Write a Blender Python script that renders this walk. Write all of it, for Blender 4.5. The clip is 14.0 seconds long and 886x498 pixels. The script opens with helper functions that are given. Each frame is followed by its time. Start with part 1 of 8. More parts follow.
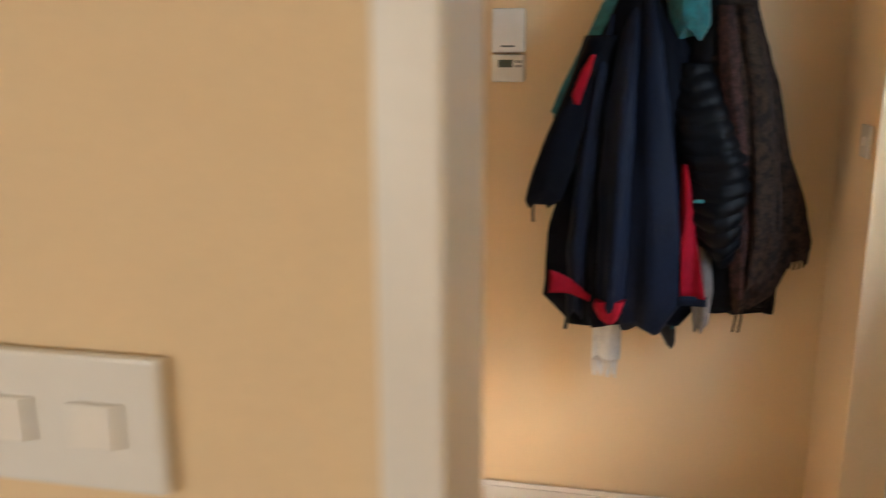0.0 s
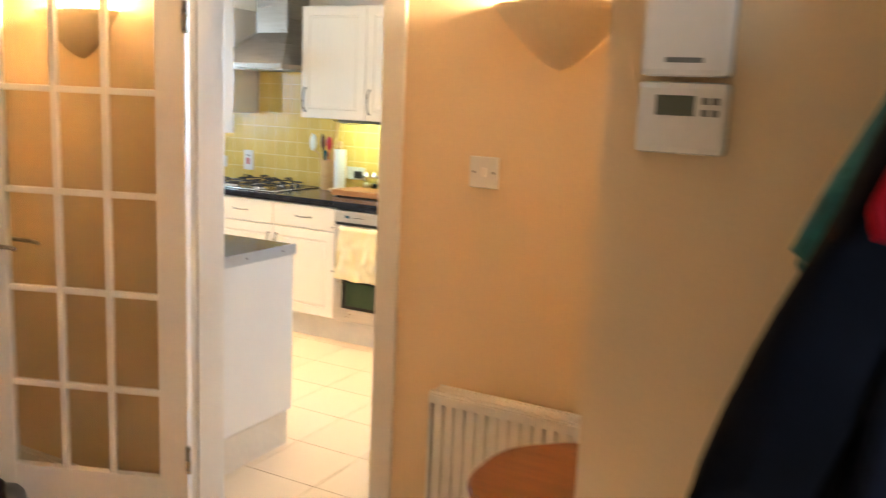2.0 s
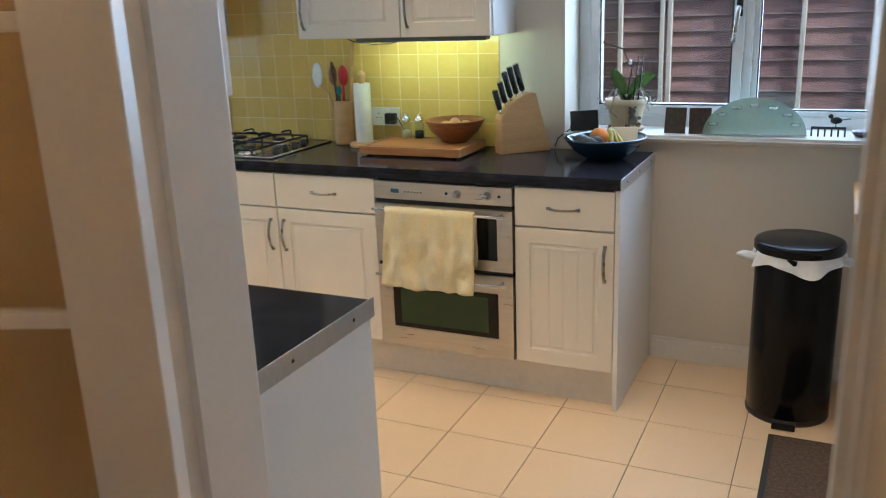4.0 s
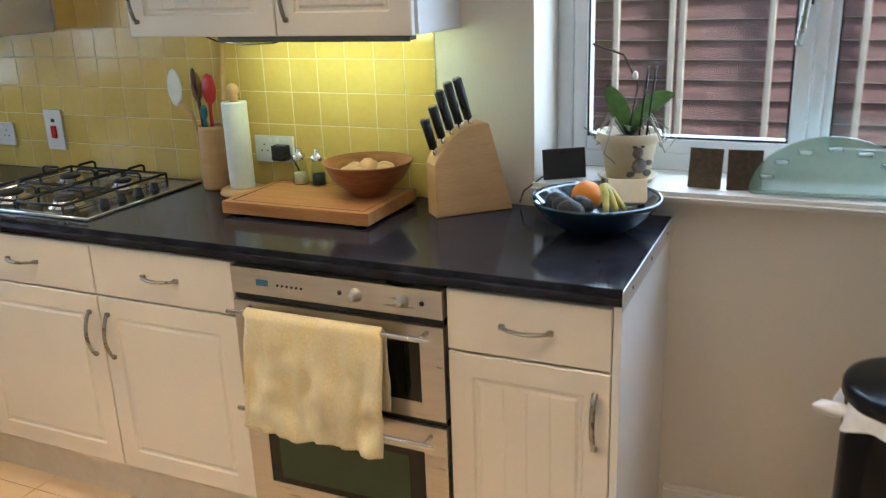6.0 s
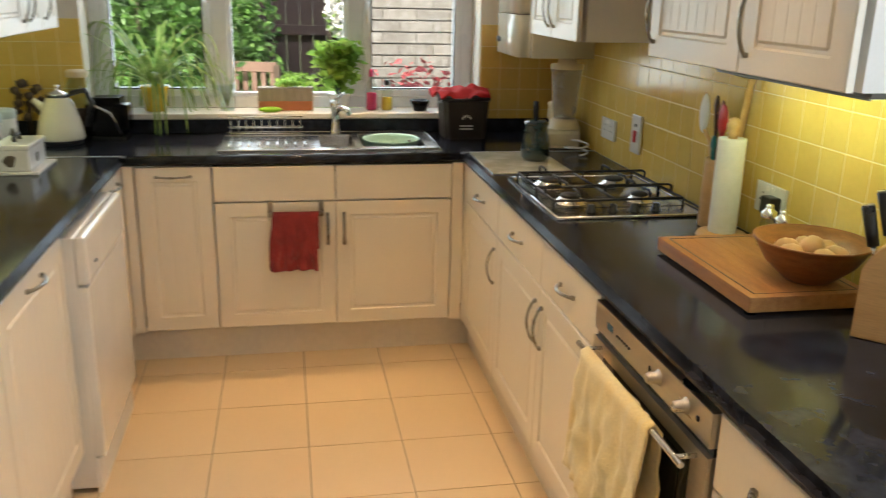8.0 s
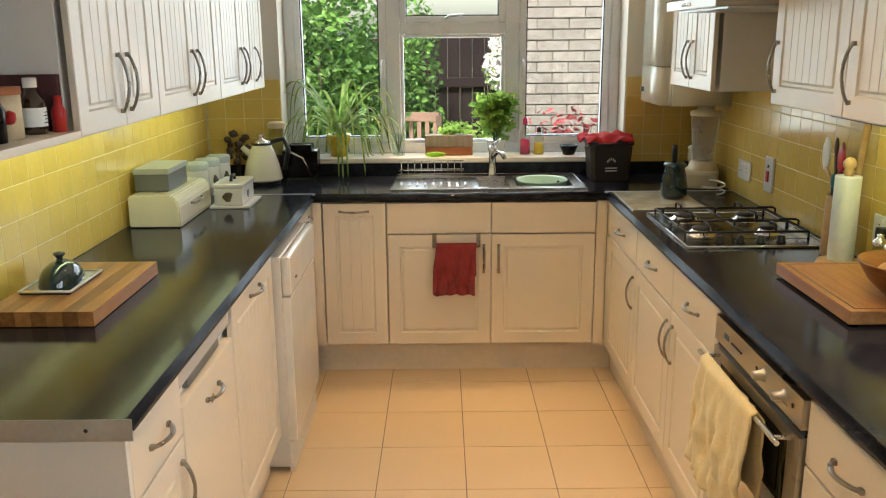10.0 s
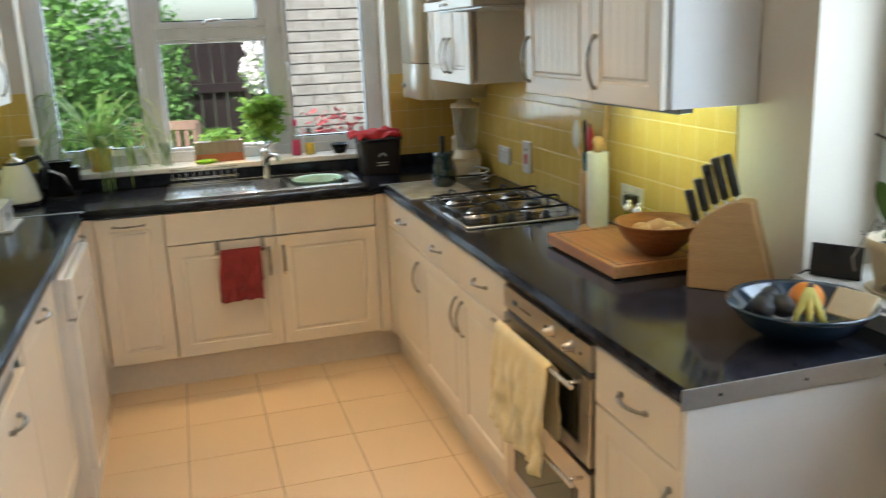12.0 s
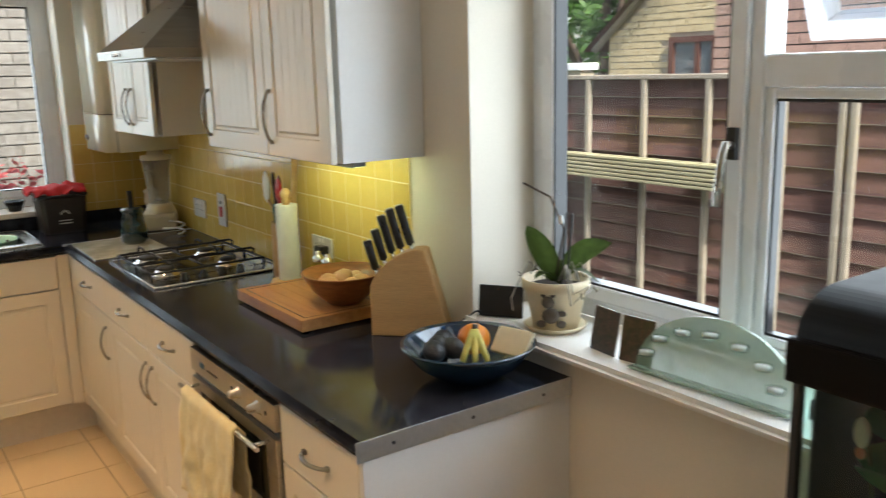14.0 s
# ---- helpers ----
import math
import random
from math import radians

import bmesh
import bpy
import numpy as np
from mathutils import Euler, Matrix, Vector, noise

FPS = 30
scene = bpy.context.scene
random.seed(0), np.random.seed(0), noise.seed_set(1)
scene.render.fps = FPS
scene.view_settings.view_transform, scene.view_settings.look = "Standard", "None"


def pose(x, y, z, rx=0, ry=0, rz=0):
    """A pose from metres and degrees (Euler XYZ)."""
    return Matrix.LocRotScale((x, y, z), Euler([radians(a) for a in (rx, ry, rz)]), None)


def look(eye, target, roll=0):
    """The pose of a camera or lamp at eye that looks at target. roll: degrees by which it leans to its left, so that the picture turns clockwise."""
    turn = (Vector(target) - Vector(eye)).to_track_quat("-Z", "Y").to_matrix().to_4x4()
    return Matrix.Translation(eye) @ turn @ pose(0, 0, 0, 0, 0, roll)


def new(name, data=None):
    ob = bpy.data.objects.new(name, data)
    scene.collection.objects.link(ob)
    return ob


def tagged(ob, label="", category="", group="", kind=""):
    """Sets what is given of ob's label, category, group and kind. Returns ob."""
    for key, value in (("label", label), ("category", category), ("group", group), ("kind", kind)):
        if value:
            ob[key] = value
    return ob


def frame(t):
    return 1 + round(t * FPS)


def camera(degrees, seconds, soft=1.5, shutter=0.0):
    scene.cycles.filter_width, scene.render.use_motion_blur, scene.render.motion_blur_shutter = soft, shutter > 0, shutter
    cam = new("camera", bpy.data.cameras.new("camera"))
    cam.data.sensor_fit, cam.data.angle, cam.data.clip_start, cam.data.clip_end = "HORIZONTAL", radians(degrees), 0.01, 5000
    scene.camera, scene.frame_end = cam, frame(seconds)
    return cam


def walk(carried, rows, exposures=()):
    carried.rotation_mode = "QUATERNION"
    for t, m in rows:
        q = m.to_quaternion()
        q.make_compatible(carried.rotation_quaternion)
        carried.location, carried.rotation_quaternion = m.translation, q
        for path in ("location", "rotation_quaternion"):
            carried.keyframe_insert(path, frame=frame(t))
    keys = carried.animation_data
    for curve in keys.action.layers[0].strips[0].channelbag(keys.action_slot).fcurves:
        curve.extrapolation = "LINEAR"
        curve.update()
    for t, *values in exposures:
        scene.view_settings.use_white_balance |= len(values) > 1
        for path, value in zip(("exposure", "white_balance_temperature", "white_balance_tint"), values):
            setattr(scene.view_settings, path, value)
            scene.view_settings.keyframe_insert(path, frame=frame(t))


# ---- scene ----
cam = camera(55.3, 14.0, soft=1.1, shutter=0.35)
PATH = [
    (0, (0.481, 1.137, 1.599), (0.064, 3.039, 1.142), -0.3),
    (0.1, (0.515, 1.211, 1.581), (0.147, 3.126, 1.136), -0.0),
    (0.2, (0.52, 1.313, 1.555), (0.21, 3.242, 1.127), 0.0),
    (0.3, (0.538, 1.386, 1.538), (0.27, 3.324, 1.12), 0.1),
    (0.4, (0.568, 1.479, 1.55), (0.319, 3.417, 1.121), 0.7),
    (0.6, (0.61, 1.662, 1.549), (0.36, 3.6, 1.123), 1.3),
    (1, (0.629, 1.985, 1.545), (0.225, 3.897, 1.121), 1.3),
    (1.5, (0.54, 2.437, 1.544), (-0.179, 4.262, 1.149), 1.6),
    (2, (0.334, 2.815, 1.550), (-0.587, 4.556, 1.207), 2.6),
    (2.2, (0.227, 2.985, 1.557), (-0.806, 4.661, 1.205), 1.7),
    (4.3, (-1.178, 4.364, 1.536), (-1.901, 6.131, 0.94), -3.0),
    (4.5, (-1.253, 4.49, 1.539), (-1.916, 6.271, 0.915), -3.1),
    (5, (-1.363, 4.832, 1.554), (-2.021, 6.605, 0.903), -3.0),
    (5.5, (-1.444, 5.153, 1.554), (-2.139, 6.915, 0.913), -3.9),
    (6, (-1.357, 5.474, 1.541), (-2.152, 7.204, 0.928), -2.1),
    (6.5, (-1.246, 5.798, 1.566), (-2.39, 7.324, 0.964), 1.1),
    (7, (-1.187, 6.093, 1.546), (-2.667, 7.309, 0.969), 2.6),
    (7.5, (-1.059, 6.309, 1.545), (-2.815, 7.065, 0.957), 2.1),
    (8, (-0.868, 6.374, 1.574), (-2.747, 6.728, 0.988), 1.3),
    (8.5, (-0.726, 6.348, 1.591), (-2.641, 6.522, 1.04), 0.5),
    (9, (-0.593, 6.318, 1.617), (-2.528, 6.39, 1.114), 0.2),
    (9.2, (-0.557, 6.338, 1.62), (-2.498, 6.354, 1.138), 0.1),
    (11.3, (-0.333, 6.289, 1.612), (-2.273, 6.316, 1.127), -1.6),
    (11.5, (-0.353, 6.265, 1.610), (-2.285, 6.431, 1.120), -2.0),
    (12, (-0.332, 6.209, 1.624), (-2.19, 6.761, 1.13), -2.3),
    (12.5, (-0.284, 6.223, 1.634), (-1.998, 7.146, 1.175), -1.5),
    (13, (-0.232, 6.262, 1.647), (-1.79, 7.441, 1.22), -1.1),
    (13.5, (-0.215, 6.286, 1.649), (-1.704, 7.557, 1.239), -1.1),
    (14, (-0.293, 6.338, 1.647), (-1.892, 7.467, 1.232), -1.5),
]
EXPOSURES = [(0, 2.85, 5800, 10), (0.4, 2.95, 5700, 10), (1.0, 2.9, 5700, 10), (2.2, 2.7, 5900, 10), (4.3, 1.4, 5200, 8), (4.7, 1.5, 5200, 8), (5.2, 1.7, 5200, 8), (5.5, 1.7, 5200, 8), (6.5, 1.5, 6200, 10), (7.5, 1.5, 6900, 10), (9.0, 1.5, 7000, 10), (11.5, 1.5, 6800, 10), (12.0, 1.4, 6200, 8), (12.5, 1.33, 5900, 8), (13.5, 1.25, 6300, 8), (14.0, 1.3, 6700, 10)]
walk(cam, [(t, look(eye, target, roll)) for t, eye, target, roll in PATH], EXPOSURES)

# ---- world and large lights ----
world = bpy.data.worlds.new("sky")
scene.world = world
world.use_nodes = True
wn = world.node_tree
sky = wn.nodes.new("ShaderNodeTexSky")
sky.sky_type, sky.sun_disc = "NISHITA", False
sky.sun_elevation, sky.sun_rotation = radians(51), radians(105)
sky.dust_density, sky.ozone_density = 3.0, 1.0
wn.links.new(sky.outputs[0], wn.nodes["Background"].inputs[0])
wn.nodes["Background"].inputs[1].default_value = 0.15


def lamp(kind, name, m, energy, colour, **settings):
    data = bpy.data.lights.new(name, kind)
    data.energy, data.color = energy, colour
    ob = new(name, data)
    ob.matrix_world = m
    for key, value in settings.items():
        if key == "size":
            data.size = value
        elif key == "size_y":
            data.shape, data.size_y = "RECTANGLE", value
        elif key == "angle":
            data.angle = radians(value)
        elif key == "radius":
            data.shadow_soft_size = value
        elif key == "spot":
            data.spot_size, data.spot_blend = radians(value), 1.0
    return ob


WARM, DAY, STRIP = (1.0, 0.66, 0.34), (0.76, 0.88, 1.0), (0.82, 1.0, 0.58)
SPOT_W, DOWN_W, UP_W = 14, 20, 12
lamp("SUN", "sun", look((0, 0, 0), (-0.6, 0.16, -0.78)), 4.8, (1.0, 0.95, 0.88), angle=9)
lamp("AREA", "garden_window_daylight", look((-1.1, 8.06, 1.55), (-1.1, 6.0, 1.1)), 17, DAY, size=1.9, size_y=1.05)
lamp("AREA", "sink_window_daylight", look((-5.24, 6.4, 1.55), (-3.5, 6.4, 1.0)), 9, DAY, size=1.7, size_y=1.05)
lamp("AREA", "front_door_daylight", look((1.42, 3.12, 1.45), (0.0, 3.3, 1.0)), 1.2, DAY, size=0.32, size_y=0.9)
# added fill that brightens the wall beside the stairs and misses the coats
lamp("AREA", "lounge_fill_light", look((-1.45, -2.18, 1.5), (0.0, 1.55, 1.3)), 6.5, (1.0, 0.90, 0.74), size=1.0, size_y=1.0)

# ---- materials ----
def material(name, colour, rough=0.5, metal=0.0, vary=0.12, scale=6.0, fine=60.0, bump=0.0, bump_scale=80.0,
             second=None, blend=0.5, coat=0.0, object_vary=0.0, rough_vary=0.08, stretch=(1, 1, 1), alpha=1.0, spec=0.5, sheen=0.0):
    """Principled surface: colour drifting at two scales, uneven gloss and fine relief, in metres."""
    m = bpy.data.materials.new(name)
    m.use_nodes = True
    t = m.node_tree
    p = t.nodes["Principled BSDF"]
    N, L = t.nodes.new, t.links.new
    co = N("ShaderNodeTexCoord")
    mp = N("ShaderNodeMapping")
    mp.inputs["Scale"].default_value = stretch
    L(co.outputs["Object"], mp.inputs[0])
    big, small = N("ShaderNodeTexNoise"), N("ShaderNodeTexNoise")
    for node, s, d in ((big, scale, 4), (small, fine, 3)):
        node.inputs["Scale"].default_value, node.inputs["Detail"].default_value = s, d
        L(mp.outputs[0], node.inputs["Vector"])
    ramp = N("ShaderNodeValToRGB")
    c = Vector(colour)
    other = Vector(second) if second else c * (1 - vary)
    ramp.color_ramp.elements[0].position, ramp.color_ramp.elements[1].position = 0.5 - blend * 0.4, 0.5 + blend * 0.4
    ramp.color_ramp.elements[0].color, ramp.color_ramp.elements[1].color = (*other, 1), (*c, 1)
    L(big.outputs[0], ramp.inputs[0])
    mix = N("ShaderNodeMix")
    mix.data_type, mix.blend_type = "RGBA", "MULTIPLY"
    mix.inputs[0].default_value = min(1.0, vary * 1.6)
    L(ramp.outputs[0], mix.inputs[6])
    L(small.outputs[1], mix.inputs[7])
    lift = N("ShaderNodeHueSaturation")
    lift.inputs["Value"].default_value = 1 + 0.5 * min(1.0, vary * 1.6)
    L(mix.outputs[2], lift.inputs["Color"])
    gray = N("ShaderNodeRGBToBW")
    L(small.outputs[1], gray.inputs[0])
    L(gray.outputs[0], mix.inputs[7])
    if object_vary:
        info = N("ShaderNodeObjectInfo")
        rng = N("ShaderNodeMapRange")
        rng.inputs[3].default_value, rng.inputs[4].default_value = 1 + 0.5 * vary - object_vary, 1 + 0.5 * vary + object_vary
        L(info.outputs["Random"], rng.inputs[0])
        L(rng.outputs[0], lift.inputs["Value"])
        shift = N("ShaderNodeVectorMath")
        shift.operation = "MULTIPLY_ADD"
        shift.inputs[1].default_value, shift.inputs[0].default_value = (37, 23, 11), (0, 0, 0)
        L(info.outputs["Random"], shift.inputs[0])
        L(co.outputs["Object"], shift.inputs[2])
        L(shift.outputs[0], mp.inputs[0])
    L(lift.outputs[0], p.inputs["Base Color"])
    rr = N("ShaderNodeMapRange")
    rr.inputs[3].default_value, rr.inputs[4].default_value = max(0.02, rough - rough_vary), min(1.0, rough + rough_vary)
    L(big.outputs[0], rr.inputs[0])
    L(rr.outputs[0], p.inputs["Roughness"])
    p.inputs["Metallic"].default_value = metal
    p.inputs["Coat Weight"].default_value = coat
    p.inputs["Coat Roughness"].default_value = 0.08
    p.inputs["Sheen Weight"].default_value = sheen
    p.inputs["Alpha"].default_value = alpha
    p.inputs["Specular IOR Level"].default_value = spec
    if bump:
        bn, bt = N("ShaderNodeBump"), N("ShaderNodeTexNoise")
        bt.inputs["Scale"].default_value, bt.inputs["Detail"].default_value = bump_scale, 3
        bn.inputs["Strength"].default_value, bn.inputs["Distance"].default_value = bump, 0.004
        L(mp.outputs[0], bt.inputs["Vector"])
        L(bt.outputs[0], bn.inputs["Height"])
        L(bn.outputs[0], p.inputs["Normal"])
    return m


def glass(name, colour=(1, 1, 1), rough=0.0, clear=0.9):
    """Thin clear pane: straight-through light with a glossy film."""
    m = bpy.data.materials.new(name)
    m.use_nodes = True
    t = m.node_tree
    t.nodes.remove(t.nodes["Principled BSDF"])
    a, b, mix, f = (t.nodes.new(n) for n in ("ShaderNodeBsdfTransparent", "ShaderNodeBsdfGlossy", "ShaderNodeMixShader", "ShaderNodeLayerWeight"))
    a.inputs[0].default_value = (*[c * clear + (1 - clear) * c for c in colour], 1)
    b.inputs["Roughness"].default_value = rough
    f.inputs[0].default_value = 0.5
    power, scale = t.nodes.new("ShaderNodeMath"), t.nodes.new("ShaderNodeMath")
    power.operation, power.inputs[1].default_value = "POWER", 4.0
    scale.operation, scale.inputs[1].default_value, scale.inputs[2].default_value = "MULTIPLY_ADD", 0.5, 0.035
    t.links.new(f.outputs["Facing"], power.inputs[0])
    t.links.new(power.outputs[0], scale.inputs[0])
    t.links.new(scale.outputs[0], mix.inputs[0])
    t.links.new(a.outputs[0], mix.inputs[1])
    t.links.new(b.outputs[0], mix.inputs[2])
    t.links.new(mix.outputs[0], t.nodes["Material Output"].inputs[0])
    return m


def glow(name, colour, strength):
    m = bpy.data.materials.new(name)
    m.use_nodes = True
    p = m.node_tree.nodes["Principled BSDF"]
    p.inputs["Base Color"].default_value = (*colour, 1)
    p.inputs["Emission Color"].default_value = (*colour, 1)
    p.inputs["Emission Strength"].default_value = strength
    return m


CREAM = material("cream_wall_paint", (0.78, 0.60, 0.37), 0.75, vary=0.06, scale=1.6, fine=140, bump=0.12, bump_scale=220)
PALE = material("pale_wall_paint", (0.74, 0.68, 0.58), 0.75, vary=0.06, scale=1.6, fine=140, bump=0.12, bump_scale=220)
WHITE = material("white_gloss_paint", (0.80, 0.77, 0.72), 0.35, vary=0.05, scale=5, fine=90, bump=0.05)
CEIL = material("ceiling_paint", (0.82, 0.80, 0.76), 0.85, vary=0.04, scale=2, bump=0.1)
UNIT = material("white_vinyl_unit_front", (0.80, 0.74, 0.64), 0.32, vary=0.05, scale=3, fine=120, bump=0.03, rough_vary=0.1)
PANEL = material("white_unit_side_panel", (0.80, 0.79, 0.77), 0.42, vary=0.05, scale=3, fine=120)
PLINTH = material("scuffed_white_plinth", (0.78, 0.72, 0.63), 0.4, vary=0.12, scale=4, fine=40)
UPVC = material("white_upvc", (0.80, 0.82, 0.84), 0.28, vary=0.04, scale=4)
WORKTOP = material("dark_slate_laminate", (0.034, 0.038, 0.055), 0.12, vary=0.42, scale=17, fine=60, second=(0.007, 0.008, 0.012), blend=0.6, bump=0.03, bump_scale=60, rough_vary=0.06, spec=0.19)
ALU = material("brushed_aluminium_strip", (0.62, 0.64, 0.66), 0.38, 0.9, vary=0.1, scale=8, stretch=(1, 12, 12))
STEEL = material("brushed_steel", (0.56, 0.53, 0.48), 0.30, 0.95, vary=0.12, scale=5, fine=150, stretch=(1, 1, 14))
CHROME = material("chrome", (0.75, 0.75, 0.74), 0.12, 1.0, vary=0.05, rough_vary=0.05)
NICKEL = material("satin_nickel", (0.36, 0.34, 0.30), 0.28, 1.0, vary=0.12, scale=20)
FLOOR_TILE = material("beige_ceramic_floor_tile", (0.70, 0.535, 0.345), 0.30, vary=0.03, scale=5, fine=55, blend=1.2, object_vary=0.02, rough_vary=0.04)
GROUT = material("brown_floor_grout", (0.20, 0.15, 0.11), 0.9, vary=0.25, scale=14, fine=120)
WALL_TILE = material("yellow_glazed_wall_tile", (0.74, 0.54, 0.15), 0.16, vary=0.10, scale=7, fine=50, second=(0.70, 0.48, 0.12), bump=0.08, bump_scale=26, object_vary=0.04, rough_vary=0.05)
TILE_GROUT = material("pale_wall_grout", (0.84, 0.74, 0.42), 0.85, vary=0.12, scale=20)
BLACK = material("black_plastic", (0.016, 0.016, 0.018), 0.30, vary=0.2, scale=20)
MATT_BLACK = material("matt_black_iron", (0.014, 0.014, 0.015), 0.55, vary=0.3, scale=30, bump=0.1)
DARK_GLASS = material("dark_oven_glass", (0.006, 0.008, 0.006), 0.05, vary=0.2, coat=0.0, spec=0.35, rough_vary=0.02)
GREEN_GLASS = material("green_tinted_oven_glass", (0.030, 0.062, 0.024), 0.06, vary=0.15, coat=0.0, spec=0.4, rough_vary=0.02)
BEECH = material("pale_beech", (0.68, 0.43, 0.19), 0.42, vary=0.22, scale=3, fine=40, second=(0.58, 0.34, 0.14), stretch=(1, 9, 9), bump=0.05)
OAK = material("oiled_oak_board", (0.50, 0.25, 0.09), 0.42, vary=0.35, scale=4, fine=36, second=(0.36, 0.155, 0.05), stretch=(1.2, 10, 10), bump=0.06)
ACACIA = material("acacia_board", (0.36, 0.17, 0.055), 0.4, vary=0.4, scale=5, fine=40, second=(0.20, 0.08, 0.026), stretch=(1.2, 14, 14), bump=0.06)
TURNED = material("turned_bowl_wood", (0.34, 0.13, 0.045), 0.36, vary=0.35, scale=6, fine=50, second=(0.20, 0.07, 0.022), stretch=(3, 3, 14), bump=0.05)
DARK_OAK = material("dark_stained_oak", (0.075, 0.035, 0.018), 0.4, vary=0.4, scale=9, stretch=(6, 6, 1), bump=0.08)
TABLE_TOP = material("polished_brown_table_top", (0.27, 0.105, 0.035), 0.3, vary=0.3, scale=4, second=(0.18, 0.062, 0.02), stretch=(1, 8, 8))
PAPER = material("white_kitchen_paper", (0.86, 0.87, 0.85), 0.9, vary=0.06, scale=30, bump=0.35, bump_scale=90)
CLOTH_Y = material("yellow_checked_tea_towel", (0.76, 0.63, 0.31), 0.95, vary=0.25, scale=9, fine=160, second=(0.72, 0.66, 0.46), bump=0.5, bump_scale=300, sheen=0.3)
def striped(m, colour, width, share):
    """Woven bands across a cloth, softly mixed over its base colour."""
    t = m.node_tree
    p = t.nodes["Principled BSDF"]
    co, wave, ramp, mix = (t.nodes.new(k) for k in ("ShaderNodeTexCoord", "ShaderNodeTexWave", "ShaderNodeValToRGB", "ShaderNodeMix"))
    wave.inputs["Scale"].default_value, wave.inputs["Distortion"].default_value = 0.314 / width, 0.4
    ramp.color_ramp.elements[0].position, ramp.color_ramp.elements[1].position = 0.80, 0.92
    ramp.color_ramp.elements[0].color, ramp.color_ramp.elements[1].color = (0, 0, 0, 1), (share, share, share, 1)
    mix.data_type = "RGBA"
    mix.inputs[7].default_value = (*colour, 1)
    src = p.inputs["Base Color"].links[0].from_socket
    t.links.new(co.outputs["Object"], wave.inputs["Vector"])
    t.links.new(wave.outputs["Fac"], ramp.inputs[0])
    t.links.new(ramp.outputs[0], mix.inputs[0])
    t.links.new(src, mix.inputs[6])
    t.links.new(mix.outputs[2], p.inputs["Base Color"])


striped(CLOTH_Y, (0.70, 0.63, 0.42), 0.066, 0.5)
CLOTH_R = material("red_towel", (0.34, 0.035, 0.04), 0.95, vary=0.3, scale=20, fine=200, bump=0.6, bump_scale=260, sheen=0.2)
BIN_BLACK = material("glossy_black_steel", (0.004, 0.004, 0.005), 0.20, vary=0.2, coat=0.0, spec=0.22, rough_vary=0.05)
LINER = material("white_bin_liner", (0.80, 0.82, 0.85), 0.4, vary=0.1, scale=30, bump=0.5, bump_scale=60)
MAT = material("brown_speckled_door_mat", (0.17, 0.115, 0.075), 1.0, vary=0.6, scale=90, fine=300, second=(0.07, 0.05, 0.036), bump=1.0, bump_scale=300)
MAT_EDGE = material("black_rubber_edge", (0.03, 0.028, 0.027), 0.7, vary=0.2)
TEAL_GLAZE = material("dark_teal_glaze", (0.003, 0.032, 0.062), 0.08, vary=0.4, scale=9, second=(0.003, 0.016, 0.045), coat=1.0, rough_vary=0.05)
ORANGE = material("orange_peel", (0.80, 0.26, 0.02), 0.45, vary=0.15, scale=20, bump=0.3, bump_scale=300)
BANANA = material("banana_skin", (0.66, 0.53, 0.12), 0.5, vary=0.3, scale=18, second=(0.42, 0.40, 0.09))
AVOCADO = material("dark_avocado_skin", (0.016, 0.015, 0.017), 0.5, vary=0.5, scale=40, bump=0.6, bump_scale=160)
EGG = material("brown_eggshell", (0.62, 0.38, 0.20), 0.5, vary=0.15, scale=12)
CERAMIC = material("white_ceramic", (0.78, 0.77, 0.74), 0.16, vary=0.05, coat=0.4)
CREAM_ENAMEL = material("cream_enamel", (0.80, 0.76, 0.62), 0.16, vary=0.05, coat=0.6)
CREAM_PLASTIC = material("yellowed_cream_plastic", (0.70, 0.60, 0.42), 0.35, vary=0.1)
GREY_TIN = material("grey_painted_tin", (0.15, 0.16, 0.155), 0.4, vary=0.12, scale=10)
LEAF = material("fresh_green_leaf", (0.10, 0.24, 0.035), 0.45, vary=0.5, scale=30, second=(0.05, 0.14, 0.02), object_vary=0.1)
LEAF_PALE = material("striped_pale_leaf", (0.46, 0.56, 0.17), 0.45, vary=0.4, scale=26, second=(0.12, 0.27, 0.04))
LEAF_DARK = material("dark_orchid_leaf", (0.10, 0.15, 0.035), 0.35, vary=0.4, scale=20)
HEDGE_LEAF = material("hedge_leaf", (0.19, 0.40, 0.08), 0.5, vary=0.4, scale=4, second=(0.035, 0.11, 0.025))
SHRUB_LEAF = material("light_shrub_leaf", (0.40, 0.60, 0.12), 0.5, vary=0.35, scale=6, second=(0.17, 0.34, 0.06))
BARK = material("bark", (0.10, 0.07, 0.05), 0.9, vary=0.4, scale=20, bump=0.6, bump_scale=40)
ROOT = material("grey_air_root", (0.36, 0.32, 0.26), 0.8, vary=0.3)
SOIL = material("potting_soil", (0.05, 0.033, 0.024), 0.95, vary=0.5, scale=60, bump=0.8, bump_scale=120)
POT_CREAM = material("cream_painted_pot", (0.70, 0.58, 0.38), 0.5, vary=0.12, scale=12, bump=0.08)
POT_YELLOW = material("yellow_glazed_pot", (0.84, 0.58, 0.05), 0.2, vary=0.15, coat=0.5)
TERRA = material("terracotta", (0.44, 0.16, 0.07), 0.75, vary=0.2, scale=14)
SEA_GLASS = material("green_fused_glass", (0.40, 0.52, 0.42), 0.10, vary=0.15, scale=9, second=(0.33, 0.46, 0.36), coat=0.4, alpha=0.55)
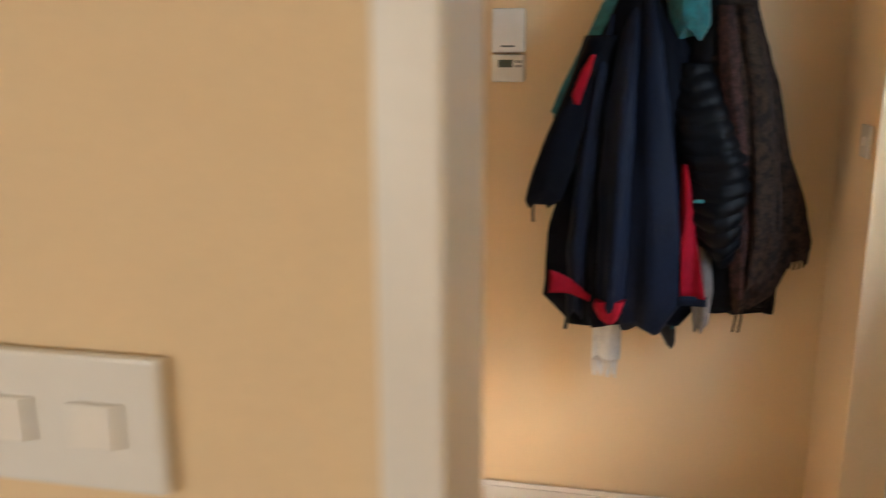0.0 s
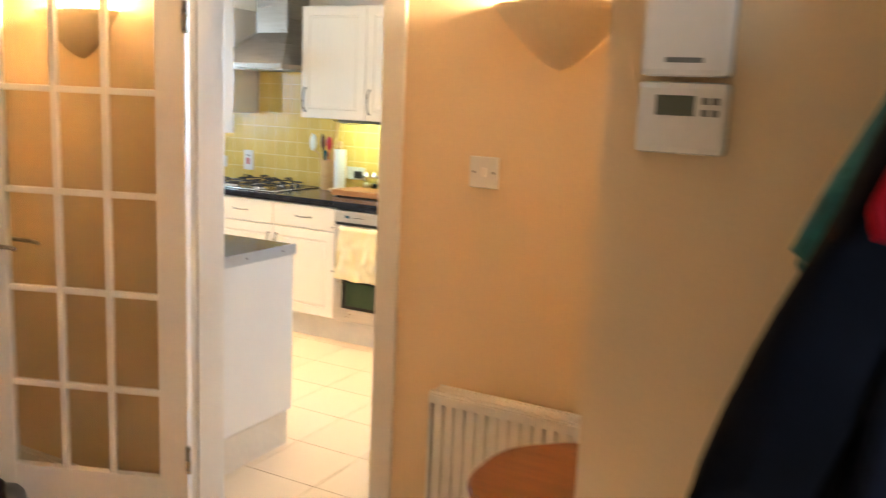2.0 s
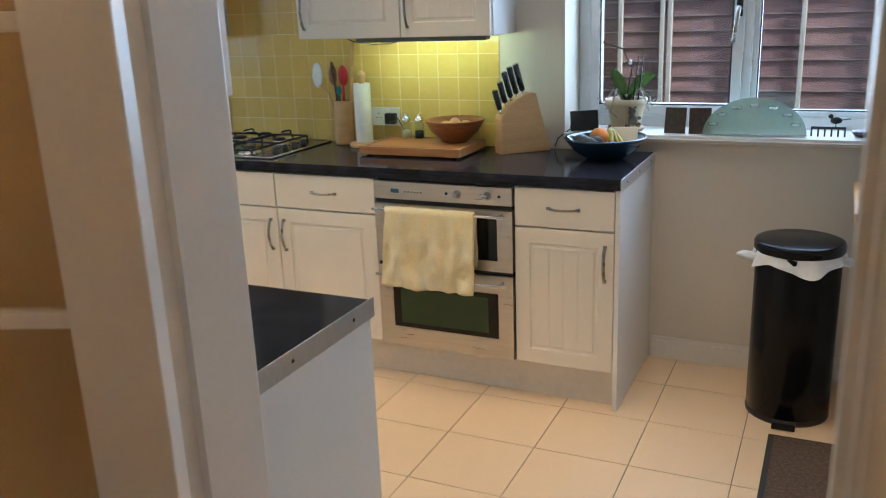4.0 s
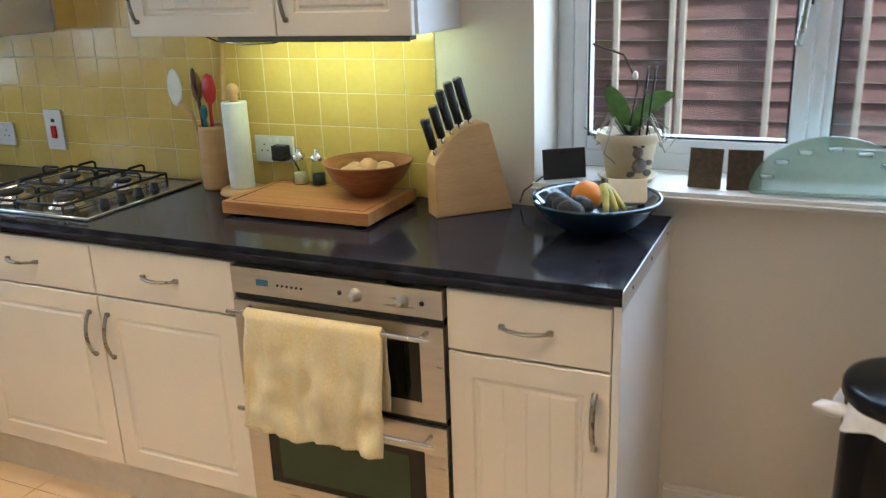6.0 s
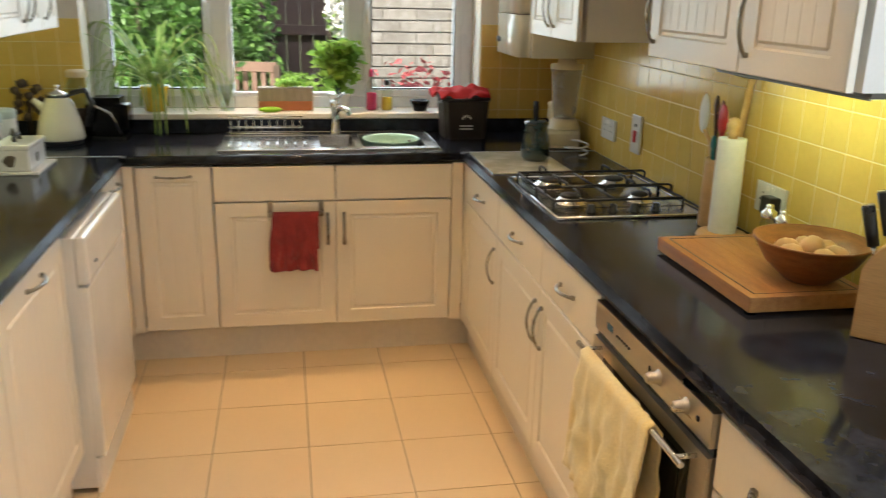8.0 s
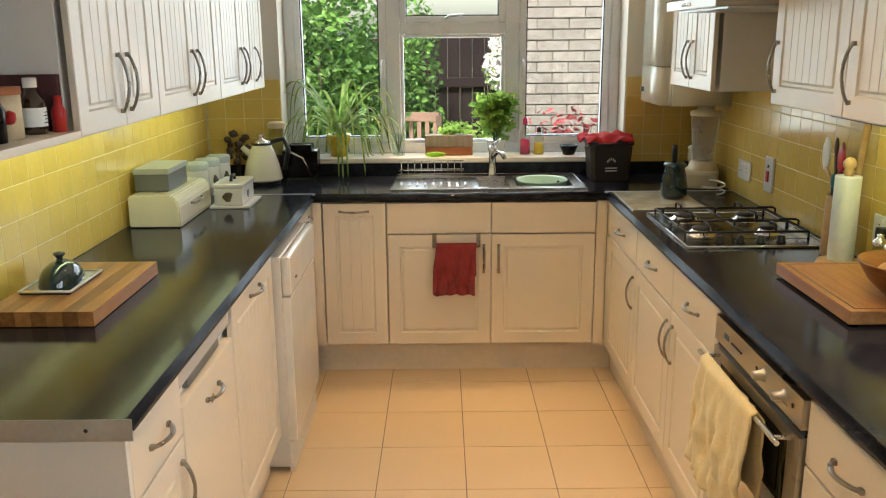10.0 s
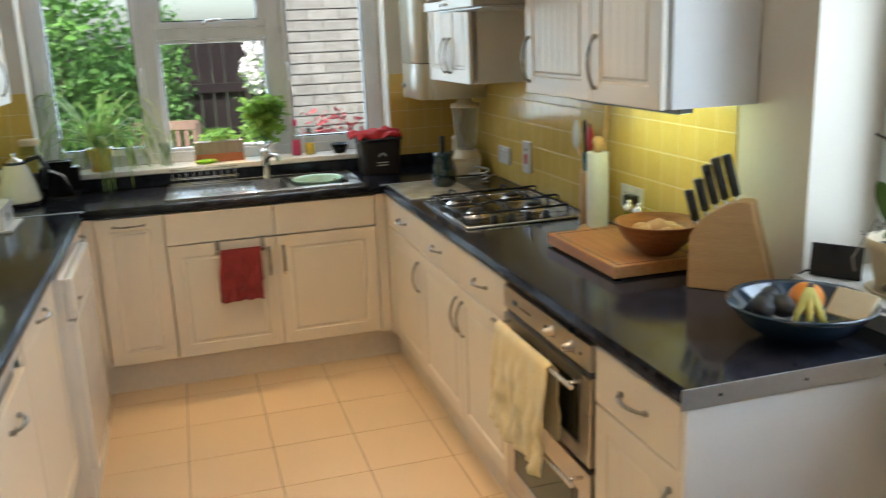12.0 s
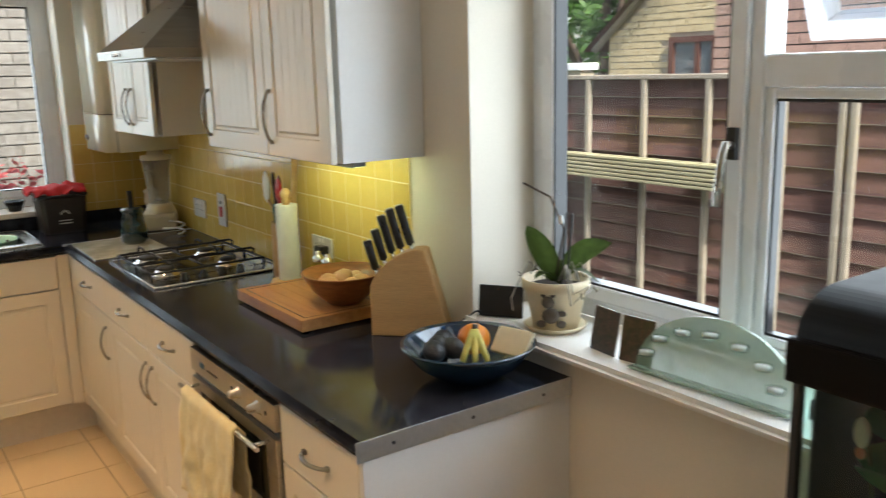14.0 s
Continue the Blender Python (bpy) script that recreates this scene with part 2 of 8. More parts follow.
FENCE = material("stained_fence_board", (0.20, 0.105, 0.088), 0.8, vary=0.45, scale=5, fine=50, second=(0.10, 0.05, 0.045), stretch=(1, 6, 12), bump=0.3, bump_scale=60, object_vary=0.12)
BATTEN = material("weathered_grey_batten", (0.36, 0.32, 0.26), 0.85, vary=0.3, scale=8, stretch=(8, 8, 1), bump=0.2)
GREEN_RAIL = material("pressure_treated_board", (0.40, 0.38, 0.24), 0.8, vary=0.25, scale=6, stretch=(1, 8, 8), bump=0.2)
DARK_FENCE = material("dark_garden_fence", (0.020, 0.014, 0.015), 0.85, spec=0.1, vary=0.4, scale=6, stretch=(8, 8, 1), bump=0.2)
BRICK = material("buff_brick", (0.30, 0.29, 0.27), 0.9, vary=0.4, scale=22, fine=150, second=(0.20, 0.185, 0.165), bump=0.6, bump_scale=70, object_vary=0.14)
PINK_BRICK = material("pink_brick", (0.56, 0.36, 0.28), 0.9, vary=0.35, scale=9, fine=90, second=(0.46, 0.30, 0.24), bump=0.6, bump_scale=60)
YELLOW_BRICK = material("yellow_brick", (0.60, 0.50, 0.31), 0.9, vary=0.3, scale=9, fine=90, second=(0.52, 0.41, 0.24), bump=0.5, bump_scale=60)
MORTAR = material("grey_mortar", (0.17, 0.155, 0.14), 0.95, vary=0.25, scale=30)
PALE_MORTAR = material("pale_mortar", (0.42, 0.36, 0.27), 0.95, vary=0.2, scale=20)
ROOF = material("roof_tile", (0.14, 0.09, 0.07), 0.85, vary=0.3, scale=12)
BROWN_FRAME = material("brown_window_frame", (0.13, 0.05, 0.035), 0.5, vary=0.2)
FAR_GLASS = material("far_window_glass", (0.16, 0.19, 0.21), 0.08, vary=0.3, coat=0.5)
GRASS = material("garden_ground", (0.10, 0.13, 0.05), 0.95, vary=0.5, scale=3, fine=60, bump=0.6)
PAVING = material("patio_paving", (0.34, 0.31, 0.27), 0.9, vary=0.3, scale=5)
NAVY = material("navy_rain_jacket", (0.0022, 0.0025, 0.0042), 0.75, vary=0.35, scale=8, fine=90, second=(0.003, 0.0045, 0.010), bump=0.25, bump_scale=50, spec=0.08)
# lighter copy of the jacket cloth: fold highlights put into the colour
NAVY_LIGHT = material("navy_jacket_highlit", (0.0055, 0.0095, 0.024), 0.7, spec=0.15, vary=0.3, scale=10, bump=0.3, bump_scale=60)
TEAL = material("teal_fleece", (0.015, 0.16, 0.18), 0.9, vary=0.4, scale=40, bump=0.8, bump_scale=90, sheen=0.3)
CRIMSON = material("crimson_fabric", (0.30, 0.004, 0.016), 0.85, spec=0.15, vary=0.25, scale=14, bump=0.3, bump_scale=90)
QUILT = material("black_quilted_nylon", (0.0022, 0.0026, 0.004), 0.5, spec=0.12, vary=0.3, scale=14, bump=0.2)
TWEED = material("brown_patterned_wool", (0.060, 0.038, 0.026), 0.95, vary=0.6, scale=42, fine=150, blend=0.3, second=(0.020, 0.014, 0.014), bump=0.7, bump_scale=160, spec=0.2)
GREY_WOOL = material("grey_wool", (0.22, 0.20, 0.18), 0.95, vary=0.3, scale=30, bump=0.6, bump_scale=160)
WOOL_WHITE = material("white_fringed_scarf", (0.76, 0.75, 0.73), 0.95, vary=0.15, scale=40, bump=0.8, bump_scale=140)
BAG = material("white_woven_bag", (0.66, 0.67, 0.60), 0.5, vary=0.08, scale=12)
BAG_LEAF = material("printed_olive_leaf", (0.23, 0.27, 0.06), 0.5, vary=0.3, scale=30)
RED_CLOTH = material("bright_red_cloth", (0.62, 0.018, 0.022), 0.8, vary=0.2, scale=20, bump=0.4, bump_scale=80)
BROWN_PLASTIC = material("brown_caddy_plastic", (0.030, 0.020, 0.018), 0.42, vary=0.15)
MINT = material("mint_plastic_bowl", (0.42, 0.66, 0.56), 0.3, vary=0.06)
PAN_GLASS = glass("window_glass", (0.97, 0.985, 0.98))
CLEAR = glass("clear_glassware", (0.88, 0.92, 0.90), 0.02)
DOOR_GLASS = glass("door_pane_glass", (0.93, 0.91, 0.86), 0.03)
AQUA_GLASS = glass("aquarium_glass", (0.86, 0.95, 0.92), 0.0)
LED = glow("cool_white_strip_light", (0.85, 1.0, 0.60), 1.2)
BULB = glow("warm_bulb", (1.0, 0.75, 0.42), 14)
DISPLAY = glow("oven_clock_display", (0.012, 0.06, 0.085), 0.15)
PLASTER_LAMP = material("cream_plaster_uplighter", (0.72, 0.58, 0.38), 0.7, vary=0.08)
RED_LIGHT = material("red_rocker", (0.50, 0.02, 0.02), 0.3, vary=0.1)
LIME = material("lime_green_sponge", (0.35, 0.75, 0.04), 0.7, vary=0.2)
PINK = material("pink_liquid_bottle", (0.62, 0.05, 0.16), 0.2, vary=0.1)
LCD = material("grey_lcd", (0.11, 0.13, 0.10), 0.25, vary=0.1)
CARD = material("printed_photo_card", (0.045, 0.045, 0.025), 0.3, vary=0.9, scale=60, fine=180, second=(0.14, 0.07, 0.05), coat=0.3)
TEAL_DISH = material("dark_teal_stoneware", (0.012, 0.035, 0.045), 0.15, vary=0.3, coat=0.8)
PRINT = material("dark_printed_motif", (0.13, 0.10, 0.07), 0.5, vary=0.3, scale=60)

HOOD_PLASTIC = material("dark_hood_plastic", (0.006, 0.005, 0.005), 0.52, vary=0.2, scale=14, spec=0.12)
# darker steel copies: shade on the hood and dark reflections in the hob, as colour
HOOD_STEEL = material("shaded_hood_steel", (0.36, 0.33, 0.29), 0.3, 1.0, vary=0.15, scale=6, fine=120, stretch=(1, 1, 14))
HOB_STEEL = material("dark_reflecting_hob_steel", (0.24, 0.23, 0.21), 0.22, 1.0, vary=0.15, scale=8, fine=120)
AQ_LEAF = material("aquatic_leaf", (0.11, 0.38, 0.17), 0.4, vary=0.4, scale=20, second=(0.04, 0.20, 0.11))


def thin_leaf(m, share=0.45):
    """Lets light through a leaf, as thin living leaves do."""
    t = m.node_tree
    p, out = t.nodes["Principled BSDF"], t.nodes["Material Output"]
    tr, mix = t.nodes.new("ShaderNodeBsdfTranslucent"), t.nodes.new("ShaderNodeMixShader")
    mix.inputs[0].default_value = share
    t.links.new(p.inputs["Base Color"].links[0].from_socket, tr.inputs[0])
    t.links.new(p.outputs[0], mix.inputs[1])
    t.links.new(tr.outputs[0], mix.inputs[2])
    t.links.new(mix.outputs[0], out.inputs[0])


for leafy in (LEAF, LEAF_PALE, LEAF_DARK, HEDGE_LEAF, SHRUB_LEAF, AQ_LEAF):
    thin_leaf(leafy, 0.6 if leafy is SHRUB_LEAF else 0.45)


# ---- mesh helpers ----
def box(bm, lo, hi, bevel=0.0):
    vs = [bm.verts.new((x, y, z)) for z in (lo[2], hi[2]) for x, y in ((lo[0], lo[1]), (hi[0], lo[1]), (hi[0], hi[1]), (lo[0], hi[1]))]
    fs = [bm.faces.new([vs[i] for i in q]) for q in ((3, 2, 1, 0), (4, 5, 6, 7), (0, 1, 5, 4), (1, 2, 6, 5), (2, 3, 7, 6), (3, 0, 4, 7))]
    if bevel:
        bmesh.ops.bevel(bm, geom=list({e for f in fs for e in f.edges}), offset=bevel, segments=2, affect="EDGES", profile=0.6)
    return bm


def boxes(*items, bevel=0.0):
    bm = bmesh.new()
    for lo, hi in items:
        box(bm, lo, hi, bevel)
    return bm


def lathe(profile, n=28, at=(0, 0, 0), squash=1.0, bm=None):
    bm = bm or bmesh.new()
    rings = []
    for r, z in profile:
        if r < 1e-5:
            rings.append([bm.verts.new((at[0], at[1], at[2] + z))])
        else:
            rings.append([bm.verts.new((at[0] + r * math.cos(2 * math.pi * i / n), at[1] + squash * r * math.sin(2 * math.pi * i / n), at[2] + z)) for i in range(n)])
    for a, b in zip(rings, rings[1:]):
        for i in range(n):
            j = (i + 1) % n
            q = [a[i % len(a)], a[j % len(a)], b[j % len(b)], b[i % len(b)]]
            q = [v for k, v in enumerate(q) if v not in q[:k]]
            if len(q) > 2:
                bm.faces.new(q)
    for f in bm.faces:
        f.smooth = True
    return bm


def tube(points, r, n=8, bm=None, flat=1.0, closed_ends=True, taper=None):
    """A round rod along points; flat squeezes it across its second axis."""
    bm = bm or bmesh.new()
    pts = [Vector(p) for p in points]
    rings, up = [], None
    for i, p in enumerate(pts):
        d = (pts[min(i + 1, len(pts) - 1)] - pts[max(i - 1, 0)]).normalized()
        up = up or (Vector((0, 0, 1)) if abs(d.z) < 0.9 else Vector((1, 0, 0)))
        side = d.cross(up).normalized()
        up = side.cross(d).normalized()
        rad = r if taper is None else r * (1 + (taper - 1) * i / (len(pts) - 1))
        rings.append([bm.verts.new(p + side * rad * math.cos(2 * math.pi * k / n) + up * rad * flat * math.sin(2 * math.pi * k / n)) for k in range(n)])
    for a, b in zip(rings, rings[1:]):
        for k in range(n):
            f = bm.faces.new((a[k], a[(k + 1) % n], b[(k + 1) % n], b[k]))
            f.smooth = True
    if closed_ends:
        bm.faces.new(rings[0][::-1])
        bm.faces.new(rings[-1])
    return bm


def sheet(fn, nu, nv, thick=0.0, bm=None):
    """A surface fn(u, v) over the unit square, with thickness."""
    bm = bm or bmesh.new()
    g = [[bm.verts.new(fn(i / nu, j / nv)) for j in range(nv + 1)] for i in range(nu + 1)]
    fs = []
    for i in range(nu):
        for j in range(nv):
            f = bm.faces.new((g[i][j], g[i + 1][j], g[i + 1][j + 1], g[i][j + 1]))
            f.smooth = True
            fs.append(f)
    if thick:
        bmesh.ops.recalc_face_normals(bm, faces=fs)
        bmesh.ops.solidify(bm, geom=fs, thickness=thick)
    return bm


def blob(r, at=(0, 0, 0), scale=(1, 1, 1), rough=0.0, sub=2, seed=0, bm=None):
    bm = bm or bmesh.new()
    out = bmesh.ops.create_icosphere(bm, subdivisions=sub, radius=r)
    for v in out["verts"]:
        k = 1 + rough * noise.noise(v.co * (2.2 / r) * 0.5 + Vector((seed * 3.1, seed * 1.7, 0)))
        v.co = Vector((v.co.x * scale[0], v.co.y * scale[1], v.co.z * scale[2])) * k + Vector(at)
    for f in bm.faces:
        f.smooth = True
    return bm


def turned(bm, m):
    bmesh.ops.transform(bm, matrix=m, verts=bm.verts)
    return bm


def mesh_of(name, bm, mat):
    bmesh.ops.recalc_face_normals(bm, faces=bm.faces)
    me = bpy.data.meshes.new(name)
    bm.to_mesh(me)
    bm.free()
    me.materials.append(mat)
    return me


def part(name, bm, mat, parent, label=""):
    ob = new(name, mesh_of(name, bm, mat))
    ob.parent = parent
    return tagged(ob, label)


def thing(name, label, category, m=None, group="", kind=""):
    ob = new(name)
    ob.empty_display_size = 0.05
    ob.matrix_basis = m or Matrix.Identity(4)
    return tagged(ob, label, category, group, kind)


def solid(name, bm, mat, label, category, m=None, group="", kind=""):
    ob = new(name, mesh_of(name, bm, mat))
    ob.matrix_basis = m or Matrix.Identity(4)
    return tagged(ob, label, category, group, kind)


def structure(name, bm, mat, label, category):
    return solid(name, bm, mat, label, category, kind="structure")


def leaf_cloud(n, centre, radii, size, seed, lumps=7, hollow=0.55):
    """Many small bent leaves scattered through uneven lumps."""
    rng = random.Random(seed)
    bm = bmesh.new()
    clumps = []
    for _ in range(lumps):
        d = Vector((rng.gauss(0, 1), rng.gauss(0, 1), rng.gauss(0, 1))).normalized() * rng.uniform(0.25, 0.75)
        clumps.append((Vector((d.x * radii[0], d.y * radii[1], d.z * radii[2])), rng.uniform(0.35, 0.6)))
    for _ in range(n):
        c, k = rng.choice(clumps)
        d = Vector((rng.gauss(0, 1), rng.gauss(0, 1), rng.gauss(0, 1))).normalized() * rng.uniform(hollow, 1.0) * k
        p = Vector(centre) + c + Vector((d.x * radii[0], d.y * radii[1], d.z * radii[2]))
        q = Euler((rng.uniform(-1.2, 1.2), rng.uniform(-1.2, 1.2), rng.uniform(0, 6.3))).to_matrix()
        s = size * rng.uniform(0.6, 1.3)
        pts = [q @ Vector(v) * s + p for v in ((0, -0.5, 0), (0.28, -0.1, 0.06), (0.22, 0.25, 0.04), (0, 0.6, -0.05), (-0.22, 0.25, 0.04), (-0.28, -0.1, 0.06))]
        vs = [bm.verts.new(v) for v in pts]
        bm.faces.new((vs[0], vs[1], vs[2], vs[3]))
        bm.faces.new((vs[0], vs[3], vs[4], vs[5]))
    return bm

# ---- structure ----
GX, GY, TW = -3.925, 6.080, 0.3355          # floor tile grid
WT = 0.91                                  # worktop height
floor = structure("floor", boxes(((-5.3, 1.6, -0.12), (1.7, 8.05, -0.004))), GROUT, "beige ceramic tiled floor with brown grout", "floor")
structure("lounge_floor", boxes(((-2.4, -2.2, -0.12), (1.7, 1.6, -0.006))), material("beige_carpet", (0.42, 0.34, 0.25), 1.0, vary=0.4, scale=60, bump=0.8), "beige carpet in the room beside the hall", "floor")
structure("ceiling", boxes(((-5.3, -2.2, 2.4), (1.7, 8.05, 2.5))), CEIL, "plain white painted ceiling", "ceiling")


def opened(axis, a0, a1, d0, d1, z0, z1, holes):
    """A wall along x or y from a0 to a1, d0 to d1 thick, with holes (h0, h1, low, high)."""
    bm = bmesh.new()

    def slab(p, q, lo, hi):
        if q - p > 1e-4 and hi - lo > 1e-4:
            box(bm, (p, d0, lo) if axis == "x" else (d0, p, lo), (q, d1, hi) if axis == "x" else (d1, q, hi))
    at = a0
    for h0, h1, low, high in sorted(holes):
        slab(at, h0, z0, z1)
        slab(h0, h1, z0, low)
        slab(h0, h1, high, z1)
        at = h1
    slab(at, a1, z0, z1)
    return bm


GW = (-2.09, 0.10, 0.955, 2.10)            # garden window opening
SW = (5.49, 7.30, 0.975, 2.10)             # sink window opening
DW = (-1.80, -0.955, 0.0, 2.03)            # kitchen doorway
FD = (2.30, 3.47, 0.0, 2.10)               # front door opening
wall_garden = structure("wall_garden", opened("x", -5.25, 1.6, 7.705, 8.05, 0, 2.4, [GW]), PALE, "pale painted kitchen wall below the garden window", "wall")
wall_sink = structure("wall_sink", opened("y", 5.09, 7.705, -5.25, -4.95, 0, 2.4, [SW]), PALE, "pale painted kitchen wall round the sink window", "wall")
wall_kitchen = structure("wall_kitchen", opened("x", -5.25, 1.6, 5.0, 5.09, 0, 2.4, [DW]), PALE, "painted kitchen wall behind the long worktop", "wall")
structure("wall_hall", opened("x", -2.87, 1.3, 4.90, 4.998, 0, 2.4, [DW]), CREAM, "cream painted hall wall round the kitchen doorway", "wall")
structure("wall_kitchen_end", boxes(((1.6, 5.0, 0), (1.7, 8.05, 2.4))), PALE, "plain painted kitchen end wall", "wall")
structure("wall_coats", boxes(((-0.005, 3.88, 0), (1.1, 4.0, 2.4))), CREAM, "cream painted hall wall hung with coats", "wall")
structure("wall_front", opened("y", -2.2, 4.90, 1.10, 1.30, 0, 2.4, [FD]), CREAM, "cream painted wall round the front door", "wall")
structure("wall_stairs", boxes(((-2.75, 1.555, 0), (0.355, 1.655, 2.4))), CREAM, "cream painted wall beside the stairs", "wall")
structure("wall_hall_end", boxes(((-2.87, 1.555, 0), (-2.75, 4.90, 2.4))), CREAM, "cream painted end wall of the hall", "wall")
# unseen wall; its opening is added to hold the lounge fill
structure("wall_lounge_back", opened("x", -2.4, 1.3, -2.3, -2.2, 0, 2.4, [(-2.0, -0.9, 0.9, 2.1)]), CREAM, "plain unseen lounge wall with an added opening for the fill light", "wall")
structure("wall_lounge_side", boxes(((-2.5, -2.3, 0), (-2.4, 1.555, 2.4))), CREAM, "plain lounge side wall", "wall")
structure("door_lining_lounge", boxes(((0.355, 1.545, 0), (0.392, 1.668, 2.4)), bevel=0.003), WHITE, "white painted lining of the lounge doorway", "door frame")


def skirting(name, runs, h=0.10, t=0.016):
    bm = bmesh.new()
    for (x0, y0), (x1, y1) in runs:
        box(bm, (x0, y0, 0), (x1, y1, h - 0.018))
        dx, dy = (0.002, 0.005) if abs(x1 - x0) > abs(y1 - y0) else (0.005, 0.002)
        box(bm, (x0 + dx, y0 + dy, h - 0.0185), (x1 - dx, y1 - dy, h), 0.003)
    return structure(name, bm, WHITE, "white painted moulded skirting board", "skirting board")


skirting("baseboard_coats", [((0.0, 3.862), (1.085, 3.8785))])
skirting("baseboard_hall", [((-0.87, 4.882), (1.08, 4.899)), ((-2.74, 4.882), (-1.885, 4.899))])
skirting("baseboard_hall_end", [((-2.749, 2.8), (-2.732, 4.88))])
skirting("baseboard_garden", [((-1.69, 7.688), (1.58, 7.7035))])
skirting("baseboard_front", [((1.083, 3.55), (1.0985, 3.86)), ((1.083, 4.01), (1.0985, 4.88))])

# kitchen doorway lining and architraves
bm = boxes(((-1.80, 4.90, 0), (-1.765, 5.09, 2.03)), ((-0.99, 4.90, 0), (-0.955, 5.09, 2.03)), ((-1.765, 4.90, 1.995), (-0.99, 5.09, 2.03)))
for x0, x1 in ((-1.765, -1.753), (-1.002, -0.99)):
    box(bm, (x0, 4.958, 0), (x1, 5.03, 1.995))
structure("door_lining_kitchen", bm, WHITE, "white painted lining of the kitchen doorway", "door frame")
for name, y0, y1 in (("architrave_hall", 4.884, 4.8995), ("architrave_kitchen", 5.0905, 5.106)):
    bm = bmesh.new()
    for x0, x1 in ((-1.845, -1.772), (-0.983, -0.91)):
        box(bm, (x0, y0, 0), (x1, y1, 2.06), 0.004)
    box(bm, (-1.845, y0 + 0.0005, 2.06), (-0.91, y1 - 0.0005, 2.128), 0.004)
    structure(name, bm, WHITE, "white painted moulded door surround", "door frame")

# glazed kitchen door, standing open into the hall
door = thing("door_1", "white fifteen-pane glazed door standing wide open", "door", pose(-1.735, 4.882, 0, 0, 0, 180 + 21), kind="structure")
W_, H_, T_ = 0.76, 1.98, 0.036
xs = [0.105, 0.285, 0.465, 0.645]
zs = [0.19, 0.50, 0.845, 1.19, 1.535, 1.87]
bm = boxes(((0, -T_, 0.006), (0.105, 0, H_)), ((0.655, -T_, 0.006), (W_, 0, H_)), ((0.105, -T_ + 0.001, 0.006), (0.655, -0.001, 0.19)), ((0.105, -T_ + 0.001, 1.87), (0.655, -0.001, H_)), bevel=0.003)
part("door_frame", bm, WHITE, door)
for x in xs[1:3]:
    part("glazing_bar", boxes(((x - 0.011, -T_ + 0.004, 0.19), (x + 0.011, -0.004, 1.87)), bevel=0.004), WHITE, door)
for z in zs[1:5]:
    part("glazing_bar", boxes(((0.105, -T_ + 0.006, z - 0.011), (0.655, -0.006, z + 0.011)), bevel=0.004), WHITE, door)
for i in range(3):
    for j in range(5):
        lo, hi = (0.105, 0.296, 0.476)[i], (0.274, 0.454, 0.655)[i]
        p = part("pane", boxes(((lo, -T_ / 2 - 0.002, zs[j] + 0.011), (hi, -T_ / 2 + 0.002, zs[j + 1] - 0.011))), DOOR_GLASS, door)
        p.visible_shadow = False
for side, y in ((1, 0.0), (-1, -T_)):
    hb = boxes(((0.685, min(y, y + side * 0.006), 0.88), (0.725, max(y, y + side * 0.006), 1.06)), bevel=0.002)
    hd = part("handle_plate", hb, NICKEL, door, "satin metal lever handle plate")
    part("lever", tube([(0.705, y, 1.0), (0.705, y + side * 0.045, 1.0), (0.69, y + side * 0.055, 1.0), (0.60, y + side * 0.05, 0.995), (0.585, y + side * 0.046, 0.99)], 0.008), NICKEL, hd)
for z in (0.27, 1.78):
    part("hinge", boxes(((-0.012, -0.006, z - 0.05), (0.004, 0.010, z + 0.05)), bevel=0.002), NICKEL, door, "worn metal hinge")
for k, z in enumerate((0.865, 0.845, 0.81, 0.77, 0.73, 0.69, 0.665, 0.645, 0.62)):
    part("sticker", boxes(((0.712, 0.0005, z - 0.006), (0.73 - 0.004 * (k % 2), 0.002, z + 0.006))), (MATT_BLACK, PAPER)[k % 3 == 1], door, "small sticker")


# ---- windows ----
def framed(parent, name, axis, a0, a1, z0, z1, d0, d1, w, mat=UPVC, bevel=0.006):
    """A rectangular frame in a wall plane, members w wide."""
    bm = bmesh.new()
    for p, q, lo, hi in ((a0, a0 + w, z0, z1), (a1 - w, a1, z0, z1), (a0 + w, a1 - w, z0, z0 + w), (a0 + w, a1 - w, z1 - w, z1)):
        box(bm, (p, d0, lo) if axis == "x" else (d0, p, lo), (q, d1, hi) if axis == "x" else (d1, q, hi), bevel)
    return part(name, bm, mat, parent)


def pane(parent, axis, a0, a1, z0, z1, d):
    p = part("pane", boxes(((a0, d, z0), (a1, d + 0.004, z1)) if axis == "x" else ((d, a0, z0), (d + 0.004, a1, z1))), PAN_GLASS, parent)
    p.visible_shadow = False
    return p


win = thing("window_1", "white plastic casement window with an open top light", "window", kind="structure")
framed(win, "window_frame", "x", -2.09, 0.10, 0.985, 2.10, 7.925, 7.995, 0.05)
for a0, a1 in ((-1.400, -1.365), (-0.66, -0.575)):
    part("mullion", boxes(((a0, 7.923, 1.035), (a1, 7.993, 2.05)), bevel=0.006), UPVC, win)
part("transom", boxes(((-1.365, 7.924, 1.594), (-0.66, 7.992, 1.662)), bevel=0.006), UPVC, win)
sash = framed(win, "sash", "x", -2.038, -1.401, 1.036, 2.048, 7.912, 7.97, 0.042)
framed(sash, "gasket", "x", -1.997, -1.442, 1.077, 2.007, 7.918, 7.962, 0.007, BLACK, 0.0)
pane(win, "x", -1.992, -1.447, 1.082, 2.002, 7.945)
framed(win, "bead", "x", -1.364, -0.661, 1.036, 1.593, 7.930, 7.965, 0.022)
